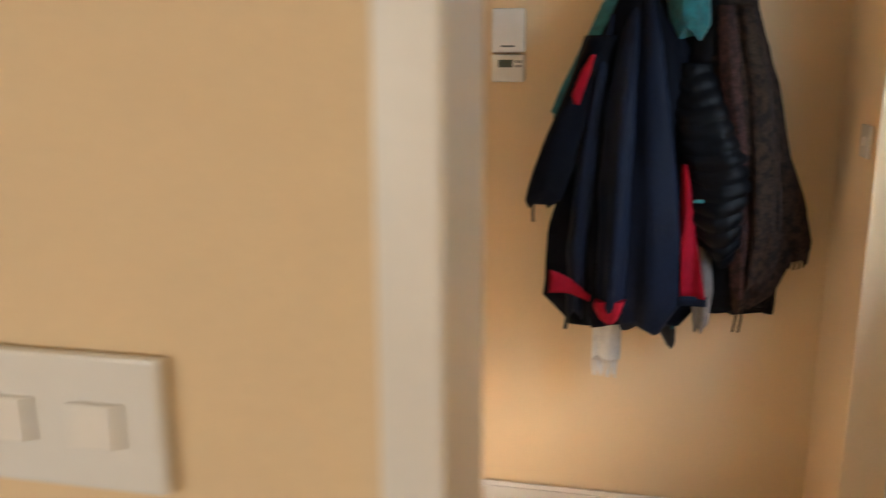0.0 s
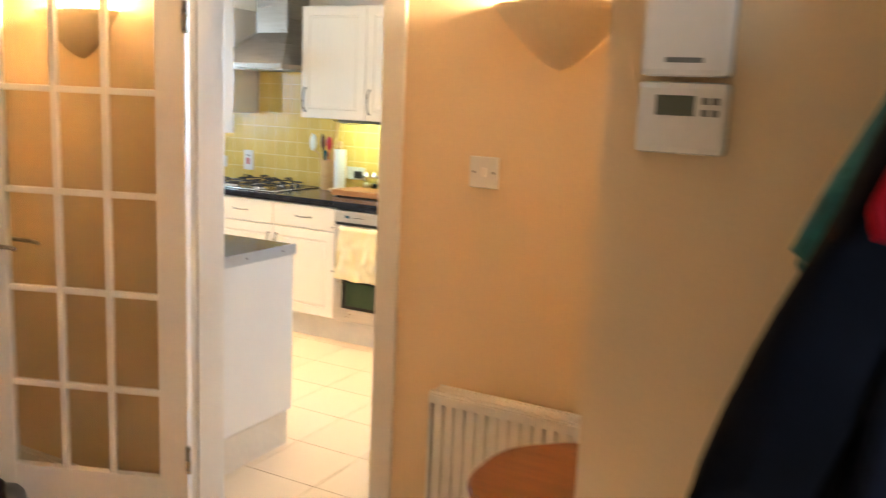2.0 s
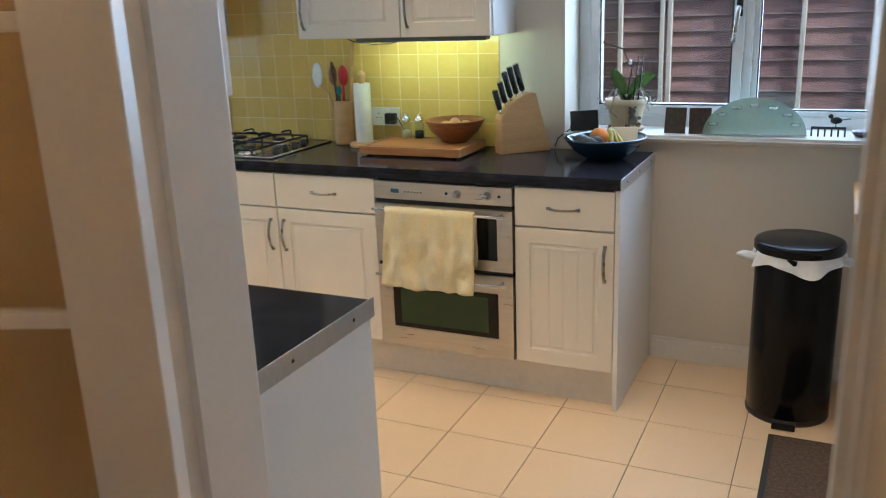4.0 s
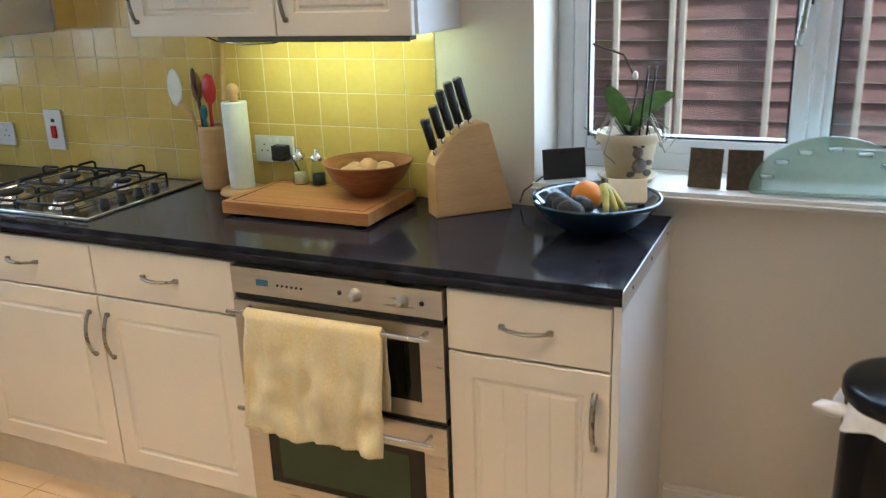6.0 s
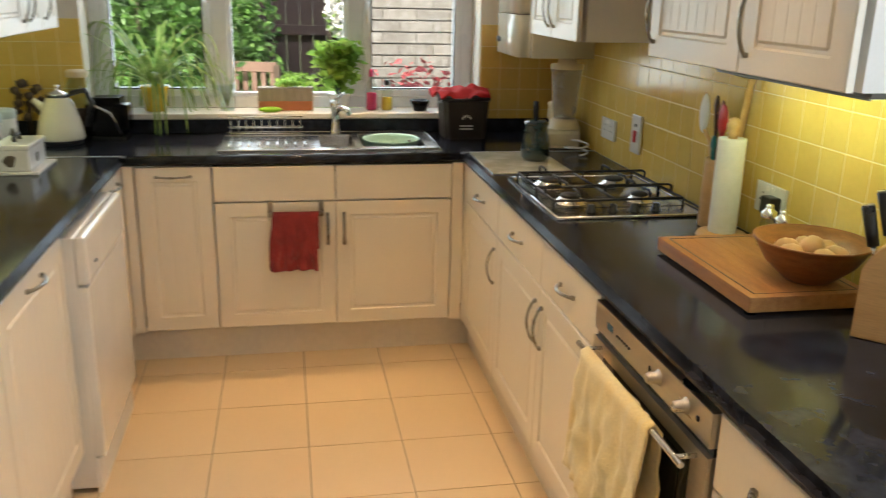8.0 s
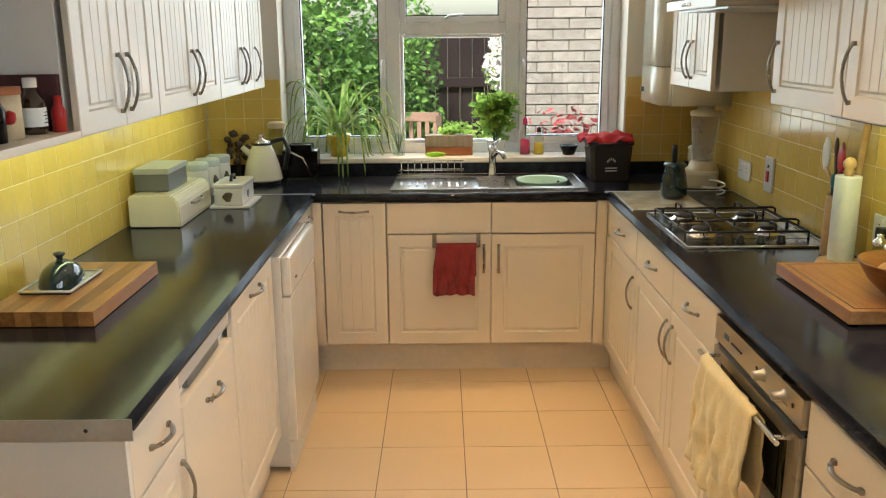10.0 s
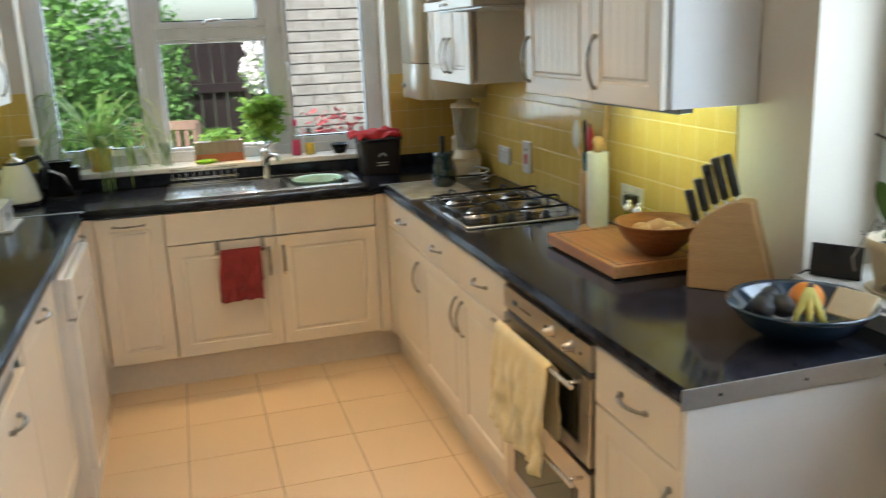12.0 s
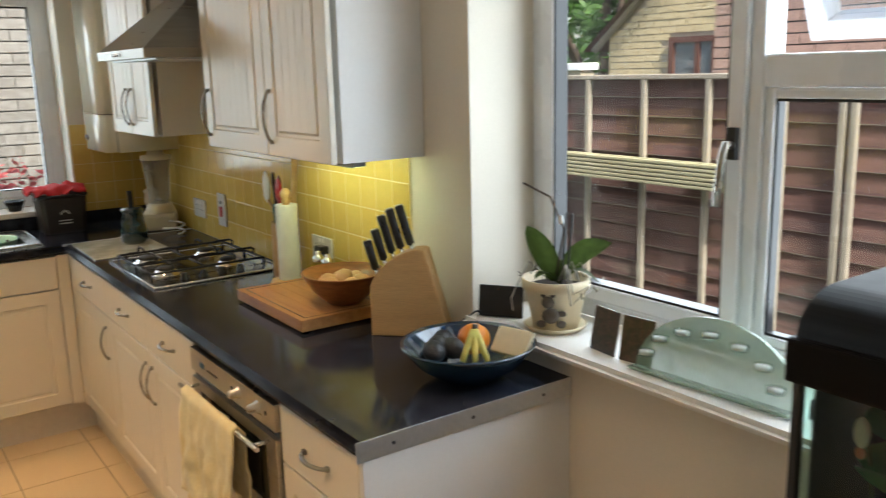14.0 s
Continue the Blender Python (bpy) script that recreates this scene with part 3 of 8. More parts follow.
framed(win, "gasket", "x", -1.342, -0.683, 1.058, 1.571, 7.938, 7.962, 0.006, BLACK, 0.0)
pane(win, "x", -1.338, -0.687, 1.062, 1.567, 7.95)
sash = framed(win, "sash", "x", -0.575, 0.048, 1.036, 2.048, 7.912, 7.97, 0.042)
pane(win, "x", -0.533, 0.006, 1.078, 2.006, 7.945)
# top light, swung outward on its upper edge
hinge_m = Matrix.Translation((0, 7.95, 2.045)) @ pose(0, 0, 0, 24, 0, 0)
bm = bmesh.new()
for p, q, lo, hi in ((-1.36, -1.315, -0.38, 0), (-0.71, -0.665, -0.38, 0), (-1.315, -0.71, -0.38, -0.335), (-1.315, -0.71, -0.045, 0)):
    box(bm, (p, -0.03, lo), (q, 0.03, hi), 0.006)
light_sash = part("top_light_sash", turned(bm, hinge_m), UPVC, win)
p = part("pane", turned(boxes(((-1.315, -0.002, -0.335), (-0.71, 0.002, -0.045))), hinge_m), PAN_GLASS, light_sash)
p.visible_shadow = False
part("stay", tube([(-1.02, 7.945, 1.675), (-1.0, 7.97, 1.69), (-0.93, 8.06, 1.70)], 0.006), UPVC, light_sash)
part("stay_handle", tube([(-1.0, 7.915, 1.67), (-1.005, 7.91, 1.70), (-1.02, 7.905, 1.78)], 0.009, flat=0.6), CERAMIC, light_sash, "white window catch")
part("casement_handle", tube([(-1.421, 7.91, 1.47), (-1.421, 7.88, 1.475), (-1.424, 7.875, 1.45), (-1.436, 7.875, 1.34)], 0.009), NICKEL, win, "metal casement handle")
part("handle_plate", boxes(((-1.433, 7.900, 1.44), (-1.409, 7.913, 1.51)), bevel=0.003), BLACK, win)
bm = boxes(((-2.085, 7.66, 0.957), (0.095, 7.925, 0.985)))
bmesh.ops.bevel(bm, geom=[e for e in bm.edges if all(abs(v.co.y - 7.66) < 1e-4 for v in e.verts) and abs(e.verts[0].co.z - e.verts[1].co.z) < 1e-4], offset=0.012, segments=4, affect="EDGES")
structure("window_sill_garden", bm, WHITE, "white painted window sill over the bin", "window sill")

win = thing("window_2", "white plastic window over the kitchen sink", "window", kind="structure")
framed(win, "window_frame", "y", 5.49, 7.30, 1.003, 2.10, -5.195, -5.125, 0.055)
for a0, a1 in ((6.035, 6.112), (6.678, 6.758)):
    part("mullion", boxes(((-5.193, a0, 1.058), (-5.122, a1, 2.045)), bevel=0.006), UPVC, win)
part("transom", boxes(((-5.192, 6.112, 1.642), (-5.124, 6.678, 1.70)), bevel=0.006), UPVC, win)
for a0, a1, z0, z1 in ((5.546, 6.034, 1.059, 2.044), (6.759, 7.244, 1.059, 2.044), (6.113, 6.677, 1.701, 2.044)):
    sash = framed(win, "sash", "y", a0, a1, z0, z1, -5.17, -5.112, 0.034)
    framed(sash, "gasket", "y", a0 + 0.034, a1 - 0.034, z0 + 0.034, z1 - 0.034, -5.162, -5.120, 0.006, BLACK, 0.0)
    pane(win, "y", a0 + 0.039, a1 - 0.039, z0 + 0.039, z1 - 0.039, -5.148)
framed(win, "bead", "y", 6.113, 6.677, 1.059, 1.641, -5.17, -5.135, 0.018)
pane(win, "y", 6.131, 6.659, 1.077, 1.623, -5.152)
for y in (6.02, 6.772):
    part("casement_handle", tube([(-5.11, y, 1.50), (-5.085, y, 1.505), (-5.08, y, 1.48), (-5.08, y, 1.41)], 0.008), CERAMIC, win, "white casement handle")
part("top_light_handle", tube([(-5.11, 6.36, 1.72), (-5.09, 6.36, 1.725), (-5.085, 6.38, 1.735), (-5.085, 6.45, 1.74)], 0.008), CHROME, win)
bm = boxes(((-5.125, 5.492, 0.977), (-4.915, 7.298, 1.003)), bevel=0.006)
structure("window_sill_sink", bm, WHITE, "white painted window sill behind the sink", "window sill")

# front door in its opening
fd = thing("door_2", "white plastic front door with one tall clear pane", "door", kind="structure")
framed(fd, "door_frame", "y", 2.30, 3.47, 0.0, 2.10, 1.215, 1.285, 0.06)
framed(fd, "leaf_frame", "y", 2.37, 3.40, 0.03, 2.03, 1.225, 1.275, 0.11)
part("middle_rail", boxes(((1.226, 2.48, 0.86), (1.274, 3.29, 0.98)), bevel=0.005), UPVC, fd)
# solid panels added in place of glass to keep sun off the coat wall
part("lower_panel", boxes(((1.236, 2.48, 0.14), (1.264, 3.29, 0.86)), bevel=0.004), UPVC, fd)
part("upper_sun_blocker", boxes(((1.236, 2.48, 0.98), (1.264, 2.95, 1.92)), bevel=0.004), UPVC, fd)
pane(fd, "y", 2.95, 3.29, 0.98, 1.92, 1.248)
hp = part("handle_plate", boxes(((1.213, 3.32, 0.93), (1.226, 3.36, 1.17)), bevel=0.003), CHROME, fd)
part("lever", tube([(1.21, 3.34, 1.06), (1.17, 3.34, 1.06), (1.165, 3.32, 1.06), (1.165, 3.22, 1.06)], 0.009), CHROME, hp)

# ---- fitted kitchen units ----
def front_mesh(w, h, panelled=True, grooves=True):
    """A moulded unit front, face at y=0 and 18 mm deep, from x 0 to w and z 0 to h."""
    def cuts(size, vertical):
        edge = [(0.0, "e"), (0.0025, "f")]
        if not panelled:
            return edge + [(size - 0.0025, "f"), (size, "e")]
        m = 0.058 if min(w, h) > 0.26 else 0.046
        ring = [(m, "f"), (m + 0.005, "g"), (m + 0.013, "g"), (m + 0.020, "p")]
        mid = []
        if vertical and grooves:
            inner = size - 2 * (m + 0.02)
            n = max(2, round(inner / 0.052))
            for k in range(1, n):
                c = m + 0.02 + inner * k / n
                mid += [(c - 0.0038, "p"), (c - 0.0008, "v"), (c + 0.0008, "v"), (c + 0.0038, "p")]
        return edge + ring + mid + [(size - a, b) for a, b in reversed(ring)] + [(size - a, b) for a, b in reversed(edge)]
    rank = {"e": 0, "f": 1, "g": 2, "p": 3, "v": 4}
    depth = {"e": 0.0025, "f": 0.0, "g": 0.0050, "p": 0.0010, "v": 0.0021}
    X, Z = cuts(w, True), cuts(h, False)
    bm = bmesh.new()
    g = []
    for x, a in X:
        col = []
        for z, b in Z:
            k = a if rank[a] <= rank[b] else b
            if a == "v":
                k = "v" if b == "p" else b
            col.append(bm.verts.new((x, depth[k], z)))
        g.append(col)
    for i in range(len(X) - 1):
        for j in range(len(Z) - 1):
            bm.faces.new((g[i][j], g[i + 1][j], g[i + 1][j + 1], g[i][j + 1]))
    rim = [g[i][0] for i in range(len(X))] + [g[-1][j] for j in range(1, len(Z))] + [g[i][-1] for i in range(len(X) - 2, -1, -1)] + [g[0][j] for j in range(len(Z) - 2, 0, -1)]
    back = [bm.verts.new((v.co.x, 0.018, v.co.z)) for v in rim]
    for i in range(len(rim)):
        j = (i + 1) % len(rim)
        bm.faces.new((rim[i], back[i], back[j], rim[j]))
    bm.faces.new(back[::-1])
    return bm


def bow_handle(parent, x, z, upright=False, length=0.12):
    """A curved metal pull with two feet, on the face y=0."""
    pts = []
    for k in range(11):
        s = k / 10
        a, d = (s - 0.5) * length, -0.004 - 0.024 * math.sin(math.pi * s) ** 0.75
        pts.append((x, d, z + a) if upright else (x + a, d, z))
    h = part("handle", tube(pts, 0.0065, 8, flat=0.7), NICKEL, parent, "curved satin metal handle")
    for s in (-1, 1):
        a = s * length * 0.47
        q = (x, 0, z + a) if upright else (x + a, 0, z)
        part("handle_foot", boxes(((q[0] - 0.007, -0.009, q[2] - 0.006), (q[0] + 0.007, 0.0006, q[2] + 0.006)), bevel=0.002), NICKEL, h)


def unit(name, label, category, m, w, depth, z0, z1, fronts, sides=PANEL, group=""):
    """A carcass w wide, its fronts in the plane y=0, with (x0, x1, z0, z1, kind, handle) fronts."""
    ob = thing(name, label, category, m, group)
    part("carcass", boxes(((0.0005, 0.036, z0), (w - 0.0005, depth, z1))), sides, ob)
    for x0, x1, a, b, kind, handle in fronts:
        bm = front_mesh(x1 - x0 - 0.004, b - a - 0.004, kind != "drawer", kind != "plain")
        d = part("drawer_front" if kind == "drawer" else "door", turned(bm, Matrix.Translation((x0 + 0.002, 0, a + 0.002))), UNIT, ob)
        mid = (x0 + x1) / 2
        if handle == "h":
            bow_handle(d, mid, (a + b) / 2)
        elif handle == "ht":
            bow_handle(d, mid, b - 0.04, length=0.14)
        elif handle:
            hx = x0 + 0.035 if handle[0] == "l" else x1 - 0.035
            bow_handle(d, hx, b - 0.12 if handle[1] == "t" else a + 0.12, True, 0.14 if handle[1] == "t" else 0.16)
    return ob


FY, FL, FS = 7.12, 5.715, -4.372       # front planes of the three runs
base = dict(depth=0.56, z0=0.15, z1=0.868)


def right_m(x):
    return pose(x, FY, 0)


def sink_m(y):
    return pose(FS, y, 0, 0, 0, 90)


def left_m(x):
    return pose(x, FL, 0, 0, 0, 180)


W1 = "white vinyl-wrapped base unit with a drawer and a panelled door"
unit("base_cabinet", W1, "cabinet", right_m(-4.315), 0.56, fronts=[(0, 0.56, 0.712, 0.865, "drawer", "h"), (0, 0.56, 0.155, 0.71, "door", "rt")], group="base units", **base)
unit("base_cabinet", W1, "cabinet", right_m(-3.755), 0.547, fronts=[(0, 0.547, 0.712, 0.865, "drawer", "h"), (0, 0.547, 0.155, 0.71, "plain", "rt")], group="base units", **base)
unit("base_cabinet", W1, "cabinet", right_m(-3.208), 0.494, fronts=[(0, 0.494, 0.712, 0.865, "drawer", "h"), (0, 0.494, 0.155, 0.71, "plain", "lt")], group="base units", **base)
u = unit("base_cabinet", "narrow white base unit with drawer and grooved door beside oven", "cabinet", right_m(-2.112), 0.388, fronts=[(0, 0.388, 0.712, 0.865, "drawer", "h"), (0, 0.388, 0.155, 0.71, "door", "rt")], group="base units", **base)
part("end_panel", boxes(((0.3885, 0.0, 0.0), (0.406, 0.583, 0.868)), bevel=0.001), PANEL, u, "white end panel")
u = thing("corner_post", "white filler panel in the corner of the units", "filler panel")
part("right_filler", boxes(((-4.371, 7.1205, 0.15), (-4.3165, 7.138, 0.868))), UNIT, u)
part("sink_filler", boxes(((-4.3895, 7.069, 0.15), (-4.3725, 7.118, 0.868))), UNIT, u)
part("left_filler", boxes(((-4.3895, 5.717, 0.15), (-4.3725, 5.758, 0.868))), UNIT, u)

unit("base_cabinet", "slim white pull-out unit with a full-height grooved door", "cabinet", sink_m(5.762), 0.303, fronts=[(0, 0.303, 0.155, 0.865, "door", "ht")], group="base units", **base)
sink_unit = unit("sink_cabinet", "white double sink unit with two plain drawer fronts", "cabinet", sink_m(6.067), 1.0, depth=0.5, z0=0.15, z1=0.73,
                 fronts=[(0, 0.5, 0.712, 0.865, "drawer", ""), (0.5, 1.0, 0.712, 0.865, "drawer", ""), (0, 0.5, 0.155, 0.71, "plain", "rt"), (0.5, 1.0, 0.155, 0.71, "plain", "lt")], group="base units")

u = unit("base_cabinet", "white drawer and door unit at the end of the worktop", "cabinet", left_m(-1.955), 0.325, fronts=[(0, 0.325, 0.712, 0.865, "drawer", "h"), (0, 0.325, 0.155, 0.71, "door", "rt")], group="base units", **base)
part("end_panel", boxes(((-0.018, 0.0, 0.16), (-0.0005, 0.60, 0.868)), bevel=0.001), PANEL, u, "white end panel")
part("end_plinth", boxes(((-0.010, 0.02, 0.0), (-0.0005, 0.60, 0.152))), PLINTH, u)
unit("base_cabinet", "white base unit with one tall grooved door", "cabinet", left_m(-2.79), 0.595, fronts=[(0, 0.595, 0.155, 0.865, "door", "ht")], group="base units", **base)
unit("base_cabinet", "white corner base unit beside the dishwasher", "cabinet", left_m(-4.005), 0.366, fronts=[(0, 0.366, 0.155, 0.865, "door", "ht")], group="base units", **base)

# undercounter appliances
fr = thing("undercounter_fridge", "white undercounter fridge with a recessed grip", "fridge", left_m(-2.285))
part("body", boxes(((0, 0.03, 0.02), (0.498, 0.58, 0.862))), PANEL, fr)
part("door", boxes(((0.003, 0.0, 0.12), (0.495, 0.032, 0.775)), bevel=0.004), UNIT, fr)
part("top_band", boxes(((0.003, 0.008, 0.815), (0.495, 0.032, 0.862)), bevel=0.003), CERAMIC, fr)
part("grip", boxes(((0.10, 0.014, 0.782), (0.40, 0.03, 0.812)), bevel=0.004), GREY_TIN, fr, "recessed grey grip")
b = part("badge_handle", boxes(((0.24, -0.002, 0.68), (0.26, 0.0005, 0.70))), NICKEL, fr)
bow_handle(b, 0.25, 0.71, False, 0.12)
dw = thing("dishwasher", "white freestanding dishwasher standing proud of the units", "dishwasher", pose(-3.395, 5.775, 0, 0, 0, 180))
part("body", boxes(((0, 0.03, 0.02), (0.60, 0.62, 0.855)), bevel=0.004), CERAMIC, dw)
part("door", boxes(((0.002, 0.0, 0.13), (0.598, 0.032, 0.70)), bevel=0.006), CERAMIC, dw)
part("control_panel", boxes(((0.002, -0.004, 0.705), (0.598, 0.03, 0.855)), bevel=0.012), CERAMIC, dw)
part("button", lathe([(0, -0.008), (0.009, -0.008), (0.009, 0.0)], 14, (0.1, -0.003, 0.76)), GREY_TIN, dw)
part("kick_plate", boxes(((0.004, 0.02, 0.0), (0.596, 0.035, 0.125))), PANEL, dw)

# plinths
for name, lo, hi in (("plinth_right", (-4.43, 7.172, 0), (-1.707, 7.188, 0.15)), ("plinth_sink", (-4.446, 5.66, 0), (-4.43, 7.17, 0.15)), ("plinth_left", (-3.39, 5.652, 0), (-1.967, 5.664, 0.148))):
    structure(name, boxes((lo, hi), bevel=0.002), PLINTH, "white plinth board below the kitchen units", "plinth")

# worktops, the joints covered by metal strips
def worktop(name, lo, hi, sides, label):
    bm = boxes((lo, hi))
    for axis, value in sides:
        es = [e for e in bm.edges if all(abs(v.co[axis] - value) < 1e-4 for v in e.verts) and abs(e.verts[0].co.z - e.verts[1].co.z) < 1e-4]
        bmesh.ops.bevel(bm, geom=es, offset=0.017, segments=6, affect="EDGES")
    ob = solid(name, bm, WORKTOP, label, "worktop")
    for f in ob.data.polygons:
        f.use_smooth = 0.02 < abs(f.normal.z) < 0.999
    return ob


worktop("worktop", (-4.372, 7.100, 0.87), (-1.7035, 7.703, WT), [(1, 7.100)], "dark mottled slate-look laminate worktop with the hob")
worktop("worktop", (-4.372, 5.092, 0.87), (-1.9385, 5.735, WT), [(1, 5.735)], "dark mottled laminate worktop along the tiled wall")
# sink worktop: four pieces of one mesh round the cut-out
bm = bmesh.new()
S0, S1, SX0, SX1 = 6.10, 7.02, -4.885, -4.455
for lo, hi in (((-4.948, 5.092, 0.87), (-4.377, S0, WT)), ((-4.948, S1, 0.87), (-4.377, 7.703, WT)), ((-4.948, S0, 0.87), (SX0, S1, WT)), ((SX1, S0, 0.87), (-4.377, S1, WT))):
    box(bm, lo, hi)
wt = solid("worktop", bm, WORKTOP, "dark mottled laminate worktop round the sink", "worktop")
part("front_edge", tube([(-4.377, 5.736, 0.89), (-4.377, 7.10, 0.89)], 0.0195, 16, flat=1.0), WORKTOP, wt)
part("upstand", boxes(((-4.9485, 5.11, WT + 0.0005), (-4.930, 7.68, 0.972)), bevel=0.003), WORKTOP, wt, "dark upstand behind the sink")
for name, lo, hi in (("worktop_joint_strip", (-4.380, 7.103, WT - 0.006), (-4.368, 7.70, WT + 0.0022)), ("worktop_joint_strip", (-4.380, 5.095, WT - 0.006), (-4.368, 5.733, WT + 0.0022))):
    solid(name, boxes((lo, hi), bevel=0.001), ALU, "thin aluminium strip over a worktop joint", "trim strip")
for name, x, y0, y1 in (("worktop_end_strip", -1.703, 7.103, 7.702), ("worktop_end_strip", -1.938, 5.094, 5.732)):
    s = thing(name, "aluminium end strip on the worktop with two screws", "trim strip")
    part("strip", boxes(((x, y0, 0.866), (x + 0.003, y1, WT + 0.002)), bevel=0.001), ALU, s)
    for y in (y0 + 0.09, y1 - 0.09, (y0 + y1) / 2):
        part("screw", turned(lathe([(0, 0.0015), (0.0035, 0.0015), (0.0045, 0)], 10), Matrix.Translation((x + 0.003, y, 0.889)) @ pose(0, 0, 0, 0, 90, 0)), MATT_BLACK, s)

# wall units
WB = "white wall cupboard with two grooved panel doors"
unit("wall_cabinet", "white wall cupboard with two grooved panel doors beside the hood", "wall cabinet", pose(-3.213, 7.402, 0), 0.909, 0.30, 1.405, 2.125,
     [(0, 0.507, 1.403, 2.125, "door", "lb"), (0.507, 0.909, 1.403, 2.125, "door", "lb")], group="wall units")
unit("wall_cabinet", "narrow white wall cupboard with two doors beside the boiler", "wall cabinet", pose(-4.45, 7.402, 0), 0.61, 0.30, 1.405, 2.125,
     [(0, 0.305, 1.403, 2.125, "door", "rb"), (0.305, 0.61, 1.403, 2.125, "door", "lb")], group="wall units")
for x, ws, hs in ((-2.515, (0.312, 0.29), ("rb", "lb")), (-3.117, (0.412, 0.346), ("rb", "lb")), (-3.875, (0.40, 0.225), ("rb", "lb")), (-4.5, (0.235,), ("lb",))):
    at, fronts = 0.0, []
    for wd, hd in zip(ws, hs):
        fronts.append((at, at + wd, 1.388, 2.11, "door", hd))
        at += wd
    unit("wall_cabinet", WB if len(ws) > 1 else "narrow white wall cupboard with one grooved door", "wall cabinet", pose(x, 5.452, 0, 0, 0, 180), at, 0.355, 1.390, 2.11, fronts, group="wall units")
# open end shelf unit
sh = thing("open_shelf_unit", "open white end shelf unit holding bottles", "shelf unit")
part("base_board", boxes(((-2.514, 5.096, 1.388), (-2.06, 5.452, 1.408)), bevel=0.002), UNIT, sh)
part("top_board", boxes(((-2.514, 5.096, 2.09), (-2.06, 5.452, 2.11)), bevel=0.002), UNIT, sh)
part("back_board", boxes(((-2.514, 5.092, 1.408), (-2.06, 5.102, 2.09))), UNIT, sh)
part("shelf", boxes(((-2.513, 5.103, 1.74), (-2.062, 5.445, 1.756)), bevel=0.002), UNIT, sh)
part("end_board", boxes(((-2.06, 5.096, 1.388), (-2.042, 5.452, 2.11)), bevel=0.002), UNIT, sh)

# under-cupboard strip lights
for name, lo, hi, e in (("strip_light", (-2.98, 7.50, 1.386), (-2.36, 7.54, 1.403), 0.48), ("strip_light", (-3.60, 5.28, 1.371), (-2.60, 5.32, 1.388), 0.55), ("strip_light", (-4.55, 5.28, 1.371), (-3.75, 5.32, 1.388), 0.42)):
    s = thing(name, "slim under-cupboard strip light, switched on", "strip light", group="strip lights")
    part("casing", boxes((lo, (hi[0], hi[1], hi[2] - 0.001)), bevel=0.003), GREY_TIN, s)
    part("diffuser", boxes(((lo[0] + 0.01, lo[1] + 0.006, lo[2] - 0.0015), (hi[0] - 0.01, hi[1] - 0.006, lo[2] - 0.0005))), LED, s)
    fy = lo[1] if lo[1] > 6 else hi[1]
    part("front_lip", boxes(((lo[0], fy - 0.002, lo[2] - 0.003), (hi[0], fy + 0.002, lo[2] + 0.004)), bevel=0.001), GREY_TIN, s, "dark front lip of the strip light")
    cx, cy = (lo[0] + hi[0]) / 2, (lo[1] + hi[1]) / 2
    lamp("AREA", "strip_light_lamp", look((cx, cy, lo[2] - 0.010), (cx, cy + (0.30 if cy > 6 else -0.30), lo[2] - 0.26)), e, STRIP, size=hi[0] - lo[0], size_y=0.03)
s = thing("cable", "thin black cable looped below the wall cupboard", "cable")
part("wire", tube([(-3.02, 7.50, 1.398), (-2.99, 7.51, 1.385), (-2.93, 7.56, 1.372), (-2.86, 7.6, 1.372), (-2.8, 7.64, 1.39)], 0.0025, 6), MATT_BLACK, s)

# boiler
bo = thing("boiler", "cream wall-hung boiler with rounded edges", "boiler")
for nm, z0, z1 in (("lower_case", 1.30, 1.478), ("upper_case", 1.482, 2.05)):
    bm = boxes(((-4.93, 7.37, z0), (-4.455, 7.702, z1)))
    bmesh.ops.bevel(bm, geom=[e for e in bm.edges if abs(e.verts[0].co.z - e.verts[1].co.z) > 0.1 and e.verts[0].co.y < 7.5], offset=0.05, segments=6, affect="EDGES")
    for q in bm.faces:
        q.smooth = abs(q.normal.z) < 0.1 and len(q.verts) == 4
    part(nm, bm, CREAM_ENAMEL, bo)
part("knob", turned(lathe([(0, 0.012), (0.012, 0.012), (0.014, 0)], 16), Matrix.Translation((-4.84, 7.37, 1.36)) @ pose(0, 0, 0, 90, 0, 0)), GREY_TIN, bo)

# chimney hood
ho = thing("cooker_hood", "brushed steel chimney cooker hood", "cooker hood")
x0, x1, y0, y1 = -3.825, -3.222, 7.207, 7.702
part("lip", boxes(((x0, y0, 1.712), (x1, y1, 1.745)), bevel=0.003), HOOD_STEEL, ho)
bm = bmesh.new()
cx0, cx1, cy0 = -3.66, -3.385, 7.47
lo = [bm.verts.new(v) for v in ((x0 + 0.004, y0 + 0.004, 1.745), (x1 - 0.004, y0 + 0.004, 1.745), (x1 - 0.004, y1, 1.745), (x0 + 0.004, y1, 1.745))]
hi = [bm.verts.new(v) for v in ((cx0, cy0, 1.96), (cx1, cy0, 1.96), (cx1, y1, 1.96), (cx0, y1, 1.96))]
for i in range(4):
    bm.faces.new((lo[i], lo[(i + 1) % 4], hi[(i + 1) % 4], hi[i]))
bm.faces.new(hi)
part("canopy", bm, HOOD_STEEL, ho)
part("chimney", boxes(((cx0 + 0.002, cy0 + 0.002, 1.958), (cx1 - 0.002, y1, 2.399))), HOOD_STEEL, ho)
part("filter", boxes(((x0 + 0.03, y0 + 0.05, 1.706), (x1 - 0.03, y1 - 0.05, 1.7115))), ALU, ho, "mesh grease filter")
